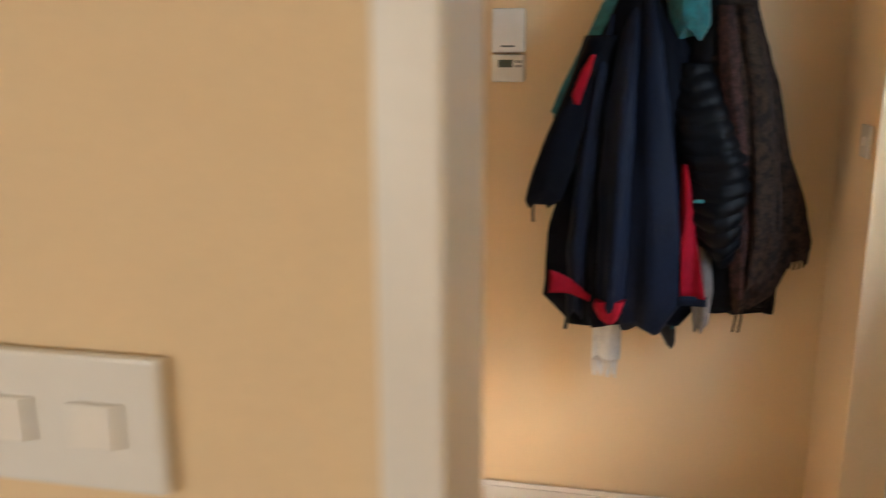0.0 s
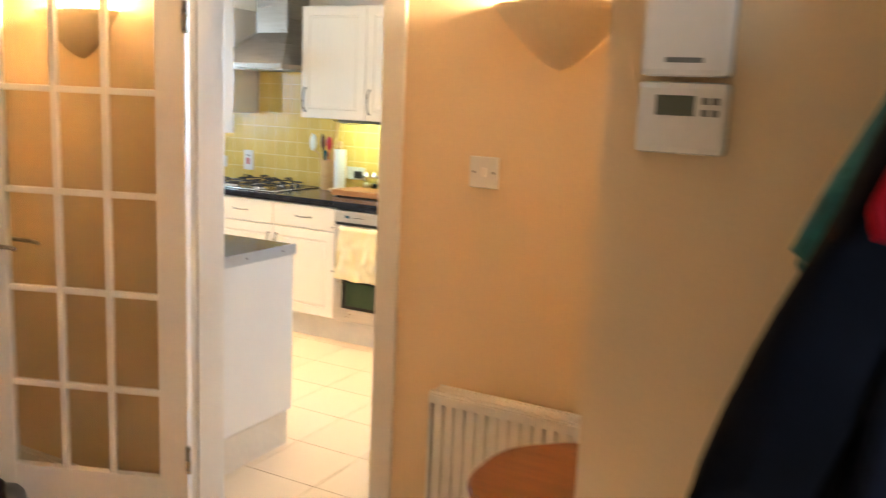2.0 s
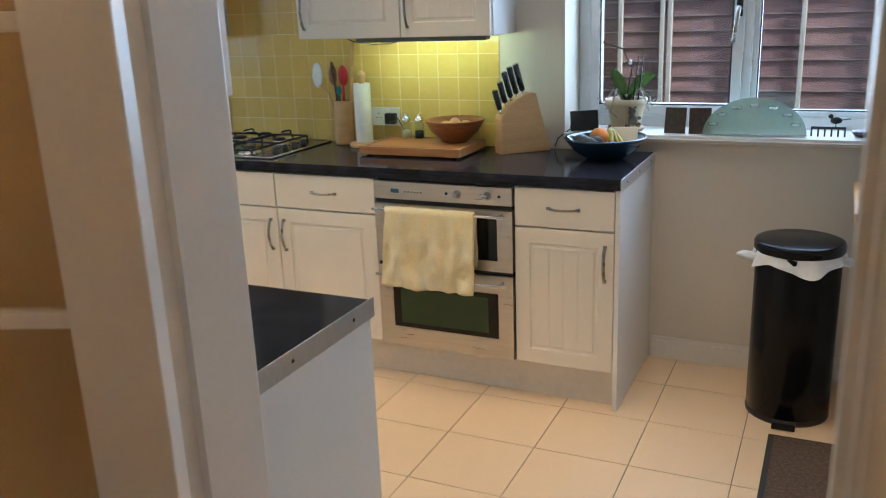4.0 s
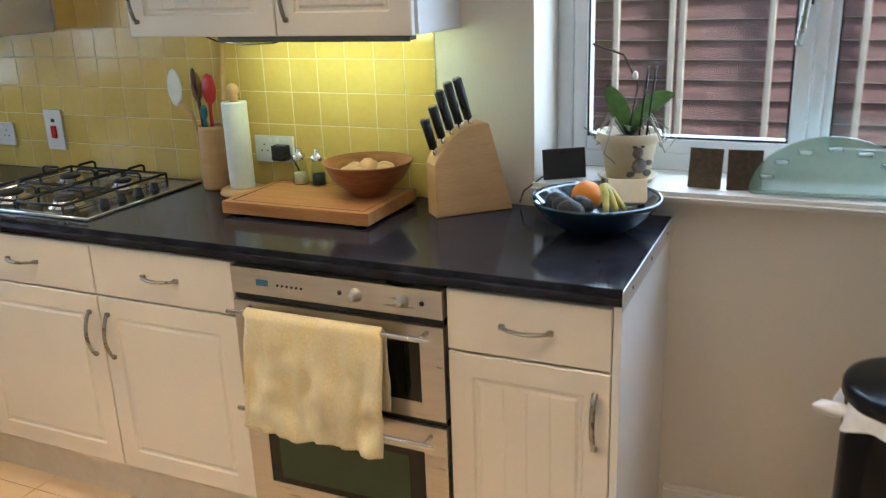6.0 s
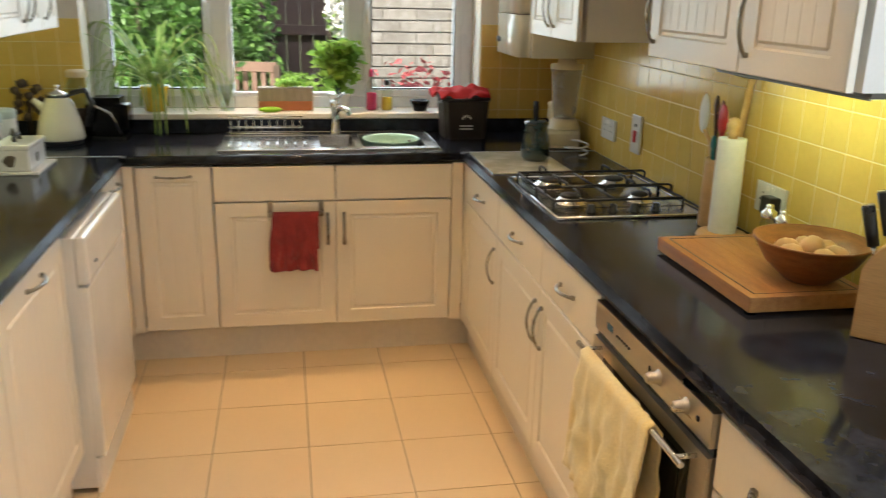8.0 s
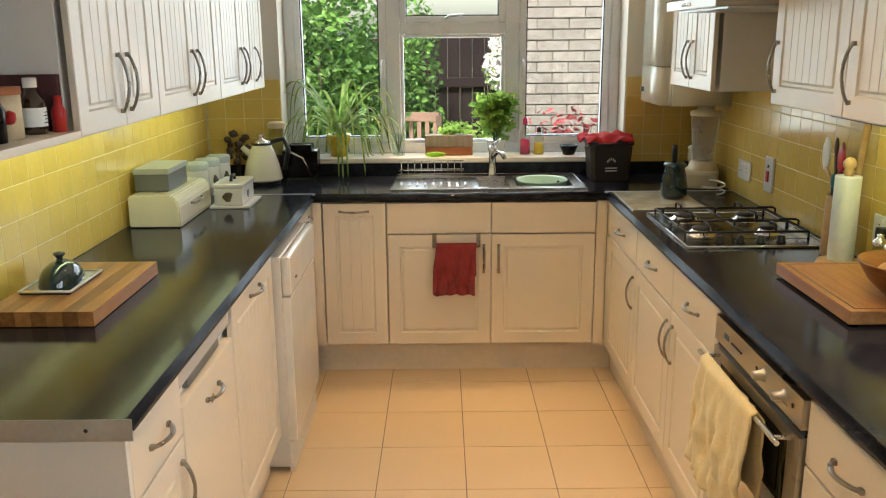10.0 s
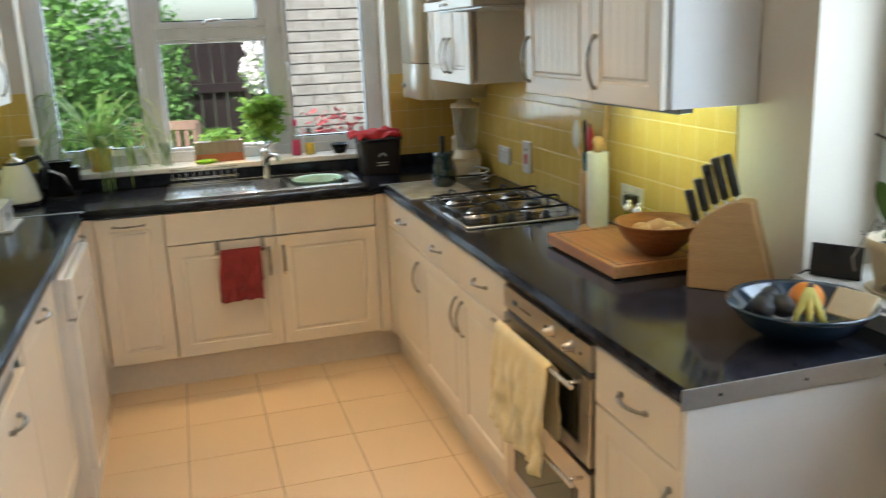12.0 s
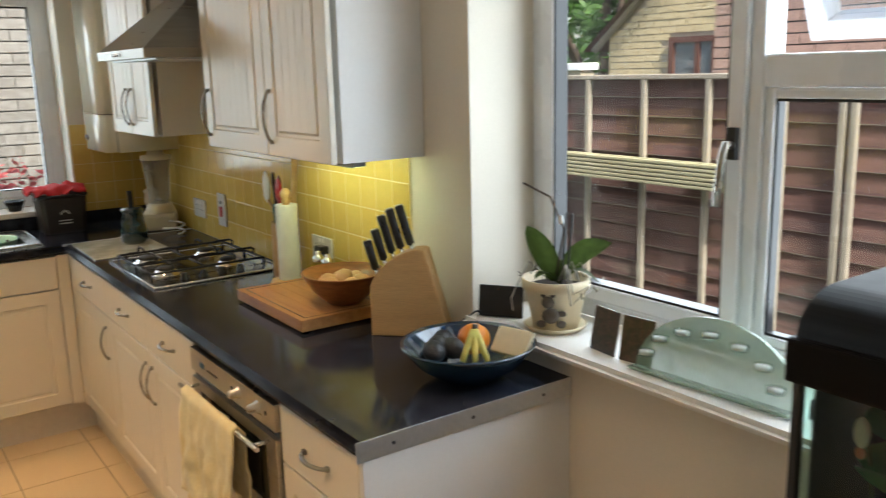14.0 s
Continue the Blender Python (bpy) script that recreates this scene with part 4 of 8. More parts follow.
for k in range(4):
    part("button", turned(lathe([(0, 0.004), (0.006, 0.004), (0.006, 0)], 12), Matrix.Translation((-3.60 + 0.03 * k, y0, 1.728)) @ pose(0, 0, 0, 90, 0, 0)), CHROME, ho)

# double oven
ov = thing("double_oven", "built-under steel double oven with a green glass door", "oven", pose(-2.712, 7.108, 0))
part("body", boxes(((0.004, 0.03, 0.152), (0.594, 0.56, 0.866))), BLACK, ov)
fa = part("fascia", boxes(((0.002, 0.0, 0.787), (0.596, 0.03, 0.858)), bevel=0.002), STEEL, ov)
part("clock", boxes(((0.080, -0.001, 0.814), (0.116, 0.001, 0.830))), DISPLAY, fa, "blue clock display")
for k in range(6):
    part("button", turned(lathe([(0, 0.003), (0.003, 0.003), (0.003, 0)], 8), Matrix.Translation((0.145 + 0.014 * k, 0, 0.82)) @ pose(0, 0, 0, 90, 0, 0)), BLACK, fa)
for x in (0.37, 0.495):
    part("knob", turned(lathe([(0, 0.028), (0.009, 0.028), (0.011, 0.025), (0.013, 0.004), (0.018, 0)], 20), Matrix.Translation((x, 0, 0.823)) @ pose(0, 0, 0, 90, 0, 0)), STEEL, fa)
for x in (0.325, 0.545):
    part("indicator", turned(lathe([(0, 0.002), (0.006, 0.002), (0.006, 0)], 10), Matrix.Translation((x, 0, 0.823)) @ pose(0, 0, 0, 90, 0, 0)), BLACK, fa)
part("trim_gap", boxes(((0.004, 0.012, 0.768), (0.594, 0.032, 0.786))), MATT_BLACK, ov)


def oven_door(z0, z1, g0, g1, hz, glass_mat):
    d = part("oven_door", boxes(((0.004, 0.006, z0), (0.594, 0.0299, z1))), STEEL, ov)
    for lo, hi in (((0.002, 0.0, z0), (0.066, 0.0058, z1)), ((0.534, 0.0, z0), (0.596, 0.0058, z1)), ((0.066, 0.0, z0), (0.534, 0.0058, g0)), ((0.066, 0.0, g1), (0.534, 0.0058, z1))):
        part("door_trim", boxes((lo, hi)), STEEL, d)
    part("glass_surround", boxes(((0.066, 0.002, g0), (0.534, 0.0058, g1))), DARK_GLASS, d)
    part("inner_glass", boxes(((0.10, 0.0005, g0 + 0.02), (0.49, 0.0022, g1 - 0.02))), glass_mat, d)
    part("rail_handle", tube([(0.015, -0.045, hz), (0.585, -0.045, hz)], 0.0065), CHROME, d)
    for x in (0.055, 0.555):
        part("handle_post", tube([(x, -0.045, hz), (x, 0.002, hz)], 0.0055), CHROME, d)


oven_door(0.522, 0.767, 0.565, 0.735, 0.752, DARK_GLASS)
oven_door(0.158, 0.503, 0.240, 0.43, 0.478, GREEN_GLASS)
part("trim_gap", boxes(((0.004, 0.012, 0.503), (0.594, 0.032, 0.522))), MATT_BLACK, ov)

# gas hob
hb = thing("gas_hob", "four-burner steel gas hob with black pan supports", "hob", pose(-3.845, 7.172, WT))
hw, hd = 0.595, 0.50
part("plate", boxes(((0, 0, 0), (hw, hd, 0.006)), bevel=0.003), HOB_STEEL, hb)
part("rim", tube([(0.006, 0.006, 0.006), (hw - 0.006, 0.006, 0.006), (hw - 0.006, hd - 0.006, 0.006), (0.006, hd - 0.006, 0.006), (0.006, 0.006, 0.006)], 0.004, 6), CHROME, hb, "bright raised hob rim")
part("tray", boxes(((0.025, 0.025, 0.006), (0.475, hd - 0.025, 0.0072))), HOB_STEEL, hb)
BURNERS = ((0.152, 0.116, 0.044), (0.157, 0.352, 0.036), (0.398, 0.108, 0.036), (0.396, 0.349, 0.030))
for bx, by, r in BURNERS:
    b = part("burner", lathe([(r * 1.55, 0.0065), (r * 1.45, 0.012), (r * 1.15, 0.017), (r * 1.05, 0.021), (r * 0.95, 0.026), (0, 0.026)], 28, (bx, by, 0)), CHROME, hb, "shiny steel burner cup")
    part("burner_cap", lathe([(r * 0.92, 0.0262), (r * 0.95, 0.031), (r * 0.8, 0.035), (0, 0.035)], 24, (bx, by, 0)), MATT_BLACK, b)
for gx0, gx1 in ((0.035, 0.272), (0.284, 0.470)):
    g = part("pan_support", tube([(gx0, 0.03, 0.030), (gx1, 0.03, 0.030), (gx1, 0.47, 0.030), (gx0, 0.47, 0.030), (gx0, 0.03, 0.030)], 0.0046, 6), MATT_BLACK, hb, "black wire pan support")
    cx = (gx0 + gx1) / 2
    part("cross_bar", tube([(gx0, 0.235, 0.030), (gx1, 0.235, 0.030)], 0.0046, 6), MATT_BLACK, g)
    for cy in (0.112, 0.352):
        for ex, ey in ((gx1 - cx, 0), (gx0 - cx, 0), (0, 0.118 if cy > 0.2 else 0.123), (0, -0.117 if cy > 0.2 else -0.082)):
            part("finger", tube([(cx + ex, cy + ey, 0.030), (cx + ex, cy + ey, 0.050), (cx + ex * 0.9, cy + ey * 0.9, 0.056), (cx + ex * 0.42, cy + ey * 0.42, 0.056), (cx + ex * 0.36, cy + ey * 0.36, 0.050)], 0.0044, 6), MATT_BLACK, g)
    for fx in (gx0, gx1):
        for fy in (0.03, 0.47):
            part("foot", tube([(fx, fy, 0.006), (fx, fy, 0.030)], 0.0045, 6), MATT_BLACK, g)
for k in range(4):
    part("knob", lathe([(0.017, 0.006), (0.017, 0.010), (0.014, 0.014), (0.012, 0.027), (0.010, 0.030), (0, 0.030)], 18, (0.525, 0.135 + 0.072 * k, 0)), BLACK, hb)

SINK_STEEL = material("bright_sink_steel", (0.66, 0.66, 0.64), 0.22, 1.0, vary=0.12, scale=7, fine=140, rough_vary=0.08)
# sink, tap, washing-up bowl and draining rack
sk = thing("kitchen_sink", "stainless steel one-and-a-half bowl sink with drainer", "sink", Matrix.Identity(4))
bm = bmesh.new()
BX0, BX1, B0, B1, H0, H1 = -4.83, -4.51, 6.70, 6.975, 6.515, 6.665
for lo, hi in (((-4.925, 6.085, WT), (BX0, 7.035, WT + 0.006)), ((BX1, 6.085, WT), (-4.44, 7.035, WT + 0.006)), ((BX0, B1, WT), (BX1, 7.035, WT + 0.006)), ((BX0, H1, WT), (BX1, B0, WT + 0.006)), ((BX0, 6.085, WT), (BX1, H0, WT + 0.004))):
    box(bm, lo, hi)
part("rim", bm, SINK_STEEL, sk)
for y0, y1, d in ((B0, B1, 0.16), (H0, H1, 0.11)):
    bm = bmesh.new()
    a = [bm.verts.new(v) for v in ((BX0, y0, WT + 0.005), (BX1, y0, WT + 0.005), (BX1, y1, WT + 0.005), (BX0, y1, WT + 0.005))]
    c = [bm.verts.new(v) for v in ((BX0 + 0.03, y0 + 0.03, WT - d), (BX1 - 0.03, y0 + 0.03, WT - d), (BX1 - 0.03, y1 - 0.03, WT - d), (BX0 + 0.03, y1 - 0.03, WT - d))]
    fs = [bm.faces.new((a[i], a[(i + 1) % 4], c[(i + 1) % 4], c[i])) for i in range(4)] + [bm.faces.new(c)]
    bmesh.ops.solidify(bm, geom=fs, thickness=0.002)
    part("bowl", bm, SINK_STEEL, sk)
for k in range(9):
    y = 6.13 + 0.04 * k
    part("drainer_rib", tube([(-4.80, y, WT + 0.004), (-4.54, y, WT + 0.004)], 0.006, 8, flat=0.5), SINK_STEEL, sk)
part("rim_edge", tube([(-4.92, 6.09, WT + 0.005), (-4.445, 6.09, WT + 0.005), (-4.445, 7.03, WT + 0.005), (-4.92, 7.03, WT + 0.005), (-4.92, 6.09, WT + 0.005)], 0.0045, 6), CHROME, sk, "rolled bright sink edge")
tp = thing("mixer_tap", "chrome mixer tap with a single lever", "tap", pose(-4.875, 6.60, WT + 0.006))
part("body", lathe([(0.026, 0), (0.026, 0.012), (0.021, 0.02), (0.020, 0.11), (0.023, 0.115), (0.023, 0.14), (0.016, 0.155), (0, 0.158)], 20), CHROME, tp)
part("spout", tube([(0.01, 0, 0.09), (0.06, 0.02, 0.13), (0.14, 0.04, 0.135), (0.18, 0.05, 0.115)], 0.012, 10), CHROME, tp)
part("lever", tube([(0, 0, 0.155), (0.02, 0.015, 0.17), (0.06, 0.03, 0.19)], 0.007, 8), CHROME, tp)
ob = solid("washing_up_bowl", lathe([(0.0, 0.0), (0.10, 0.0), (0.118, 0.012), (0.138, 0.125), (0.146, 0.13), (0.144, 0.134), (0.133, 0.127), (0.112, 0.016), (0, 0.008)], 32, squash=1.12), MINT, "mint green plastic bowl sitting in the sink", "washing-up bowl", pose(-4.67, 6.8375, WT - 0.118, 0, 0, 0))
ob.scale = (0.93, 0.80, 1)
solid("dish_brush", tube([(0, 0, 0), (0.01, 0.005, 0.06), (0.02, 0.01, 0.12)], 0.009, 8, taper=0.7), MATT_BLACK, "black washing-up brush standing in the bowl", "brush", pose(-4.60, 6.90, WT - 0.10))
rk = thing("draining_rack", "chrome wire rack behind the drainer", "dish rack", pose(-4.875, 6.12, WT + 0.006))
for k in range(10):
    part("wire", tube([(-0.02, 0.035 * k, 0.002), (-0.02, 0.035 * k, 0.045), (0.0, 0.035 * k, 0.075), (0.02, 0.035 * k, 0.045), (0.02, 0.035 * k, 0.002)], 0.002, 6), CHROME, rk)
for x, z in ((-0.022, 0.03), (0.022, 0.03), (0.0, 0.078), (-0.022, 0.0035), (0.022, 0.0035)):
    part("rail", tube([(x, -0.01, z), (x, 0.33, z)], 0.0025, 6), CHROME, rk)

# ---- lamps of the place ----
for x, y in ((-4.66, 6.40), (-3.60, 7.02), (-2.55, 7.02), (-1.50, 7.02), (-3.35, 6.30), (-2.15, 6.30), (-0.75, 6.30), (0.6, 6.30)):
    d = thing("downlight", "round recessed warm ceiling downlight", "ceiling light", pose(x, y, 2.4), group="downlights")
    part("rim", lathe([(0.0, -0.006), (0.032, -0.006), (0.036, -0.008), (0.046, -0.008), (0.048, -0.0005)], 24), CHROME, d)
    part("bulb", lathe([(0.0, -0.0095), (0.028, -0.0095), (0.03, -0.0065)], 20), BULB, d)
    task = y > 7 or x < -4
    lamp("SPOT", "downlight_lamp", look((x, y, 2.38), (x, y + 0.01, 0)), SPOT_W * (2.1 if x < -4 else 1.0) if task else DOWN_W * (1.0 if x < -1 else 0.5), WARM, radius=0.03, spot=62 if task else 96)


def uplighter(x):
    u = thing("wall_uplighter", "cream plaster half-bowl wall uplighter, switched on", "wall light", pose(x, 4.899, 1.80), group="hall uplighters")
    def bowl(r):
        def fn(a, b):
            t = math.pi * a
            k = (b ** 0.8)
            return Vector((-r * k * math.cos(t), -r * 0.72 * k * math.sin(t) - 0.001, -0.16 * (1 - b ** 1.15)))
        return fn
    part("bowl", sheet(bowl(0.185), 24, 10, 0.006), PLASTER_LAMP, u)
    part("back_plate", boxes(((-0.05, -0.012, -0.10), (0.05, -0.0005, -0.01)), bevel=0.003), PLASTER_LAMP, u)
    part("bulb", blob(0.028, (0, -0.06, -0.02), (1, 1, 1.2)), BULB, u)
    lamp("POINT", "uplighter_lamp", Matrix.Translation((x, 4.825, 1.80)), UP_W, WARM, radius=0.05)


uplighter(-0.455)
uplighter(-2.235)

# ---- hall things ----
rd = thing("radiator", "white ribbed panel radiator below the wall light", "radiator", pose(-0.735, 4.80, 0))
W_ = 1.15
part("back_panel", boxes(((0, 0.05, 0.15), (W_, 0.06, 0.75))), WHITE, rd)
bm = bmesh.new()
n = int(W_ / 0.033)
prof = []
for k in range(n):
    x = 0.012 + (W_ - 0.024) * k / n
    st = (W_ - 0.024) / n
    prof += [(x, 0.006), (x + st * 0.28, 0.006), (x + st * 0.42, -0.006), (x + st * 0.86, -0.006)]
prof.append((W_ - 0.012, 0.006))
lo = [bm.verts.new((x, y, 0.175)) for x, y in prof]
hi = [bm.verts.new((x, y, 0.725)) for x, y in prof]
for i in range(len(prof) - 1):
    bm.faces.new((lo[i], lo[i + 1], hi[i + 1], hi[i]))
ends = [bm.verts.new((x, 0.022, z)) for x, z in ((W_ - 0.012, 0.175), (W_ - 0.012, 0.725), (0.012, 0.725), (0.012, 0.175))]
bm.faces.new(ends)
bm.faces.new((lo[-1], ends[0], ends[1], hi[-1]))
bm.faces.new((lo[0], hi[0], ends[2], ends[3]))
bm.faces.new(lo + [ends[0], ends[3]])
bm.faces.new(hi + [ends[1], ends[2]])
part("ribbed_panel", bm, WHITE, rd)
part("edge_rail", boxes(((0, -0.006, 0.15), (W_, 0.012, 0.178)), ((0, -0.006, 0.722), (W_, 0.012, 0.748)), bevel=0.003), WHITE, rd)
part("side_panel", boxes(((-0.003, -0.004, 0.152), (0.006, 0.064, 0.752)), bevel=0.002), WHITE, rd)
bm = bmesh.new()
box(bm, (0, 0.0, 0.749), (W_, 0.008, 0.756))
box(bm, (0, 0.056, 0.749), (W_, 0.064, 0.756))
for k in range(60):
    x = W_ * (k + 0.5) / 60
    box(bm, (x - 0.004, 0.008, 0.750), (x + 0.004, 0.056, 0.755))
part("top_grille", bm, WHITE, rd)
v = part("valve", lathe([(0.0, 0.0), (0.012, 0.0), (0.012, 0.05), (0.018, 0.055), (0.019, 0.11), (0.015, 0.12), (0, 0.122)], 16, (-0.05, 0.03, 0.16)), CERAMIC, rd, "white radiator valve")
part("pipe", tube([(-0.05, 0.03, 0.0), (-0.05, 0.03, 0.165)], 0.0075), CHROME, v)
part("union", tube([(-0.05, 0.03, 0.19), (0.005, 0.03, 0.19)], 0.010), CHROME, v)


def plate(name, label, category, m, w, h, details):
    p = thing(name, label, category, m)
    part("plate", boxes(((-w / 2, -0.009, -h / 2), (w / 2, 0, h / 2)), bevel=0.003), CERAMIC, p)
    for nm, lo, hi, mt in details:
        part(nm, boxes((lo, hi), bevel=0.0008), mt, p)
    return p


plate("light_switch", "white plastic light switch on the cream wall", "light switch", pose(-0.65, 4.899, 1.366), 0.086, 0.086,
      [("rocker", (-0.007, -0.013, -0.012), (0.007, -0.008, 0.012), WHITE), ("screw", (-0.032, -0.0098, -0.003), (-0.026, -0.0088, 0.003), MATT_BLACK), ("screw", (0.026, -0.0098, -0.003), (0.032, -0.0088, 0.003), MATT_BLACK)])
plate("light_switch", "white double switch plate on the cream wall", "light switch", pose(0.152, 1.554, 1.385), 0.146, 0.086,
      [("rocker", (-0.045, -0.013, -0.014), (-0.015, -0.008, 0.014), WHITE), ("rocker", (0.015, -0.013, -0.014), (0.045, -0.008, 0.014), WHITE)])
plate("light_switch", "white switch plate beside the front door", "light switch", pose(1.0985, 3.56, 1.36, 0, 0, -90), 0.086, 0.086, [("rocker", (-0.007, -0.013, -0.012), (0.007, -0.008, 0.012), WHITE)])
plate("wall_socket", "white wall socket on the end of the coat wall", "socket", pose(-0.0055, 3.94, 0.55, 0, 0, -90), 0.086, 0.086, [])
th = thing("thermostat", "white room thermostat with a grey screen", "thermostat", pose(0.098, 3.879, 1.50))
part("case", boxes(((-0.054, -0.026, 0.0), (0.054, 0, 0.086)), bevel=0.008), CERAMIC, th)
part("screen", boxes(((-0.030, -0.0275, 0.046), (0.016, -0.0255, 0.070))), LCD, th, "grey liquid crystal screen")
for dx in (0.028, 0.040):
    for dz in (0.050, 0.064):
        part("button", boxes(((dx - 0.004, -0.029, dz - 0.004), (dx + 0.004, -0.0255, dz + 0.004)), bevel=0.001), GREY_TIN, th)
rc = thing("boiler_receiver", "white plastic heating receiver box above the thermostat", "control box", pose(0.098, 3.879, 1.592))
part("case", boxes(((-0.053, -0.032, 0.0), (0.053, 0, 0.135)), bevel=0.008), CERAMIC, rc)
part("mark", boxes(((-0.022, -0.0328, 0.016), (0.022, -0.0315, 0.022))), GREY_TIN, rc)

# stairs
st = thing("staircase", "white painted staircase with turned balusters", "staircase")
slope, nx, ny = 0.80, -0.07, 2.75
part("newel_post", boxes(((nx - 0.036, ny - 0.036, 0), (nx + 0.036, ny + 0.036, 1.312)), bevel=0.007), WHITE, st)
def run(x):
    return slope * (nx - x)
bm = bmesh.new()
for x0, x1 in ((nx - 0.045, -2.70),):
    def bar(zl, zh, y0, y1):
        a = [bm.verts.new((x, y, z + run(x))) for x, z in ((x0, zl), (x1, zl), (x1, zh), (x0, zh)) for y in (y0, y1)]
        for q in ((0, 2, 4, 6), (1, 7, 5, 3), (0, 1, 3, 2), (4, 5, 7, 6), (2, 3, 5, 4), (0, 6, 7, 1)):
            bm.faces.new([a[i] for i in q])
    bar(0.02, 0.30, ny - 0.018, ny + 0.018)
part("string_board", bm, WHITE, st)
bm = tube([(nx - 0.04, ny, 1.20 + run(nx - 0.04)), (-1.55, ny, 1.20 + run(-1.55))], 0.032, 12, flat=1.05)
part("handrail", bm, WHITE, st)
bprof = [(0.021, 0.0), (0.021, 0.16), (0.014, 0.17), (0.022, 0.185), (0.013, 0.20), (0.017, 0.26), (0.022, 0.36), (0.018, 0.50), (0.013, 0.60), (0.021, 0.615), (0.013, 0.63), (0.021, 0.65), (0.021, 0.90)]
bal = mesh_of("baluster", lathe(bprof, 12), WHITE)
for k in range(12):
    x = nx - 0.135 - 0.115 * k
    o = new("baluster", bal)
    o.parent = st
    o.matrix_basis = pose(x, ny, 0.285 + run(x))
for k in range(11):
    x = -0.06 - 0.225 * k
    part("step", boxes(((x - 0.24, 1.658, 0.18 * k), (x, 2.73, 0.18 * (k + 1))), bevel=0.006), bpy.data.materials["beige_carpet"], st)


# coats hung on a rack
def sack(rings, folds=7, depth=0.14, seed=0, n=44, bm=None, quilt=0.0):
    """A hanging cloth form: rings of (x, y, z, half width, half depth) with folds that deepen downwards."""
    bm = bm or bmesh.new()
    rng = random.Random(seed)
    ph = [rng.uniform(0, 6.3) for _ in range(4)]
    P = []
    m = len(rings)
    fine = []
    for i in range(m - 1):
        for s in range(26 if quilt else 6):
            t = s / (26 if quilt else 6)
            t2 = t * t * (3 - 2 * t) * 0.5 + t * 0.5
            fine.append([a + (b - a) * t2 for a, b in zip(rings[i], rings[i + 1])])
    fine.append(list(rings[-1]))
    zt, zb = fine[0][2], fine[-1][2]
    for k, (x, y, z, w, d) in enumerate(fine):
        f = (zt - z) / max(1e-6, zt - zb)
        row = []
        for j in range(n):
            a = 2 * math.pi * j / n
            amp = depth * (0.25 + 0.9 * f)
            r = 1 + amp * math.sin(folds * a + ph[0] + 1.3 * f) + 0.5 * amp * math.sin((folds * 2 - 1) * a + ph[1] - 2 * f) + 0.06 * math.sin(3 * a + ph[2] + 4 * f) + 0.16 * (0.3 + f) * noise.noise((1.7 * math.cos(a) + seed, 1.7 * math.sin(a), 7 * z)) + 0.05 * noise.noise((5 * math.cos(a), 5 * math.sin(a) + seed, 19 * z))
            if quilt:
                r += quilt * abs(math.sin(z * 72 + 0.7 * math.sin(2 * a))) ** 0.6
            hem = 0.018 * math.sin(2 * a + ph[3]) * f
            row.append(bm.verts.new((x + w * r * math.cos(a), y + d * r * math.sin(a), z + hem)))
        P.append(row)
    for a, b in zip(P, P[1:]):
        for j in range(n):
            q = bm.faces.new((a[j], a[(j + 1) % n], b[(j + 1) % n], b[j]))
            q.smooth = True
    bm.faces.new(P[0][::-1])
    bm.faces.new(P[-1])
    return bm


rack = thing("coat_rack", "wooden coat rack board with metal hooks", "coat rack", pose(0.28, 3.879, 1.80))
part("board", boxes(((0, -0.02, 0), (0.85, 0, 0.09)), bevel=0.004), WHITE, rack)
for k in range(5):
    part("hook", tube([(0.10 + 0.16 * k, -0.018, 0.05), (0.10 + 0.16 * k, -0.06, 0.035), (0.10 + 0.16 * k, -0.085, 0.045), (0.10 + 0.16 * k, -0.09, 0.075)], 0.006), NICKEL, rack)

cj = thing("rain_jacket", "navy waterproof jacket with red trim hanging on the wall", "jacket")
part("body", sack([(0.50, 3.79, 1.82, 0.035, 0.03), (0.50, 3.775, 1.72, 0.075, 0.05), (0.50, 3.765, 1.60, 0.135, 0.07), (0.49, 3.76, 1.35, 0.175, 0.085), (0.48, 3.755, 1.05, 0.205, 0.092), (0.475, 3.755, 0.86, 0.215, 0.092), (0.48, 3.76, 0.765, 0.15, 0.075)], 7, 0.13, 3), NAVY, cj)
# folds and sleeve take the lighter navy as painted highlights on the near-black jacket
part("front_fold", sack([(0.52, 3.745, 1.78, 0.008, 0.008), (0.535, 3.71, 1.64, 0.032, 0.028), (0.545, 3.685, 1.45, 0.055, 0.035), (0.56, 3.675, 1.10, 0.085, 0.04), (0.565, 3.68, 0.86, 0.095, 0.04), (0.545, 3.69, 0.765, 0.06, 0.03)], 3, 0.2, 5, 30), NAVY_LIGHT, cj, "navy front fold, its highlight put into the colour")
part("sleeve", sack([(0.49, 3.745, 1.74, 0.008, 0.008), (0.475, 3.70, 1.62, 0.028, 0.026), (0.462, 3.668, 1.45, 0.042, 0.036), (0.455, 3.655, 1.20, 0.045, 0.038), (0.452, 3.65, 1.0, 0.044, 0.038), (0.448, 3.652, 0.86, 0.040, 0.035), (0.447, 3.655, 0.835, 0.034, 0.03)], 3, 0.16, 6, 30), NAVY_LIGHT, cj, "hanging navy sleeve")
part("front_fold", sack([(0.42, 3.74, 1.70, 0.006, 0.006), (0.39, 3.695, 1.52, 0.022, 0.02), (0.365, 3.685, 1.30, 0.030, 0.026), (0.34, 3.68, 1.0, 0.032, 0.028), (0.345, 3.685, 0.80, 0.024, 0.02)], 2, 0.2, 9, 24), NAVY_LIGHT, cj, "navy front fold, its highlight put into the colour")
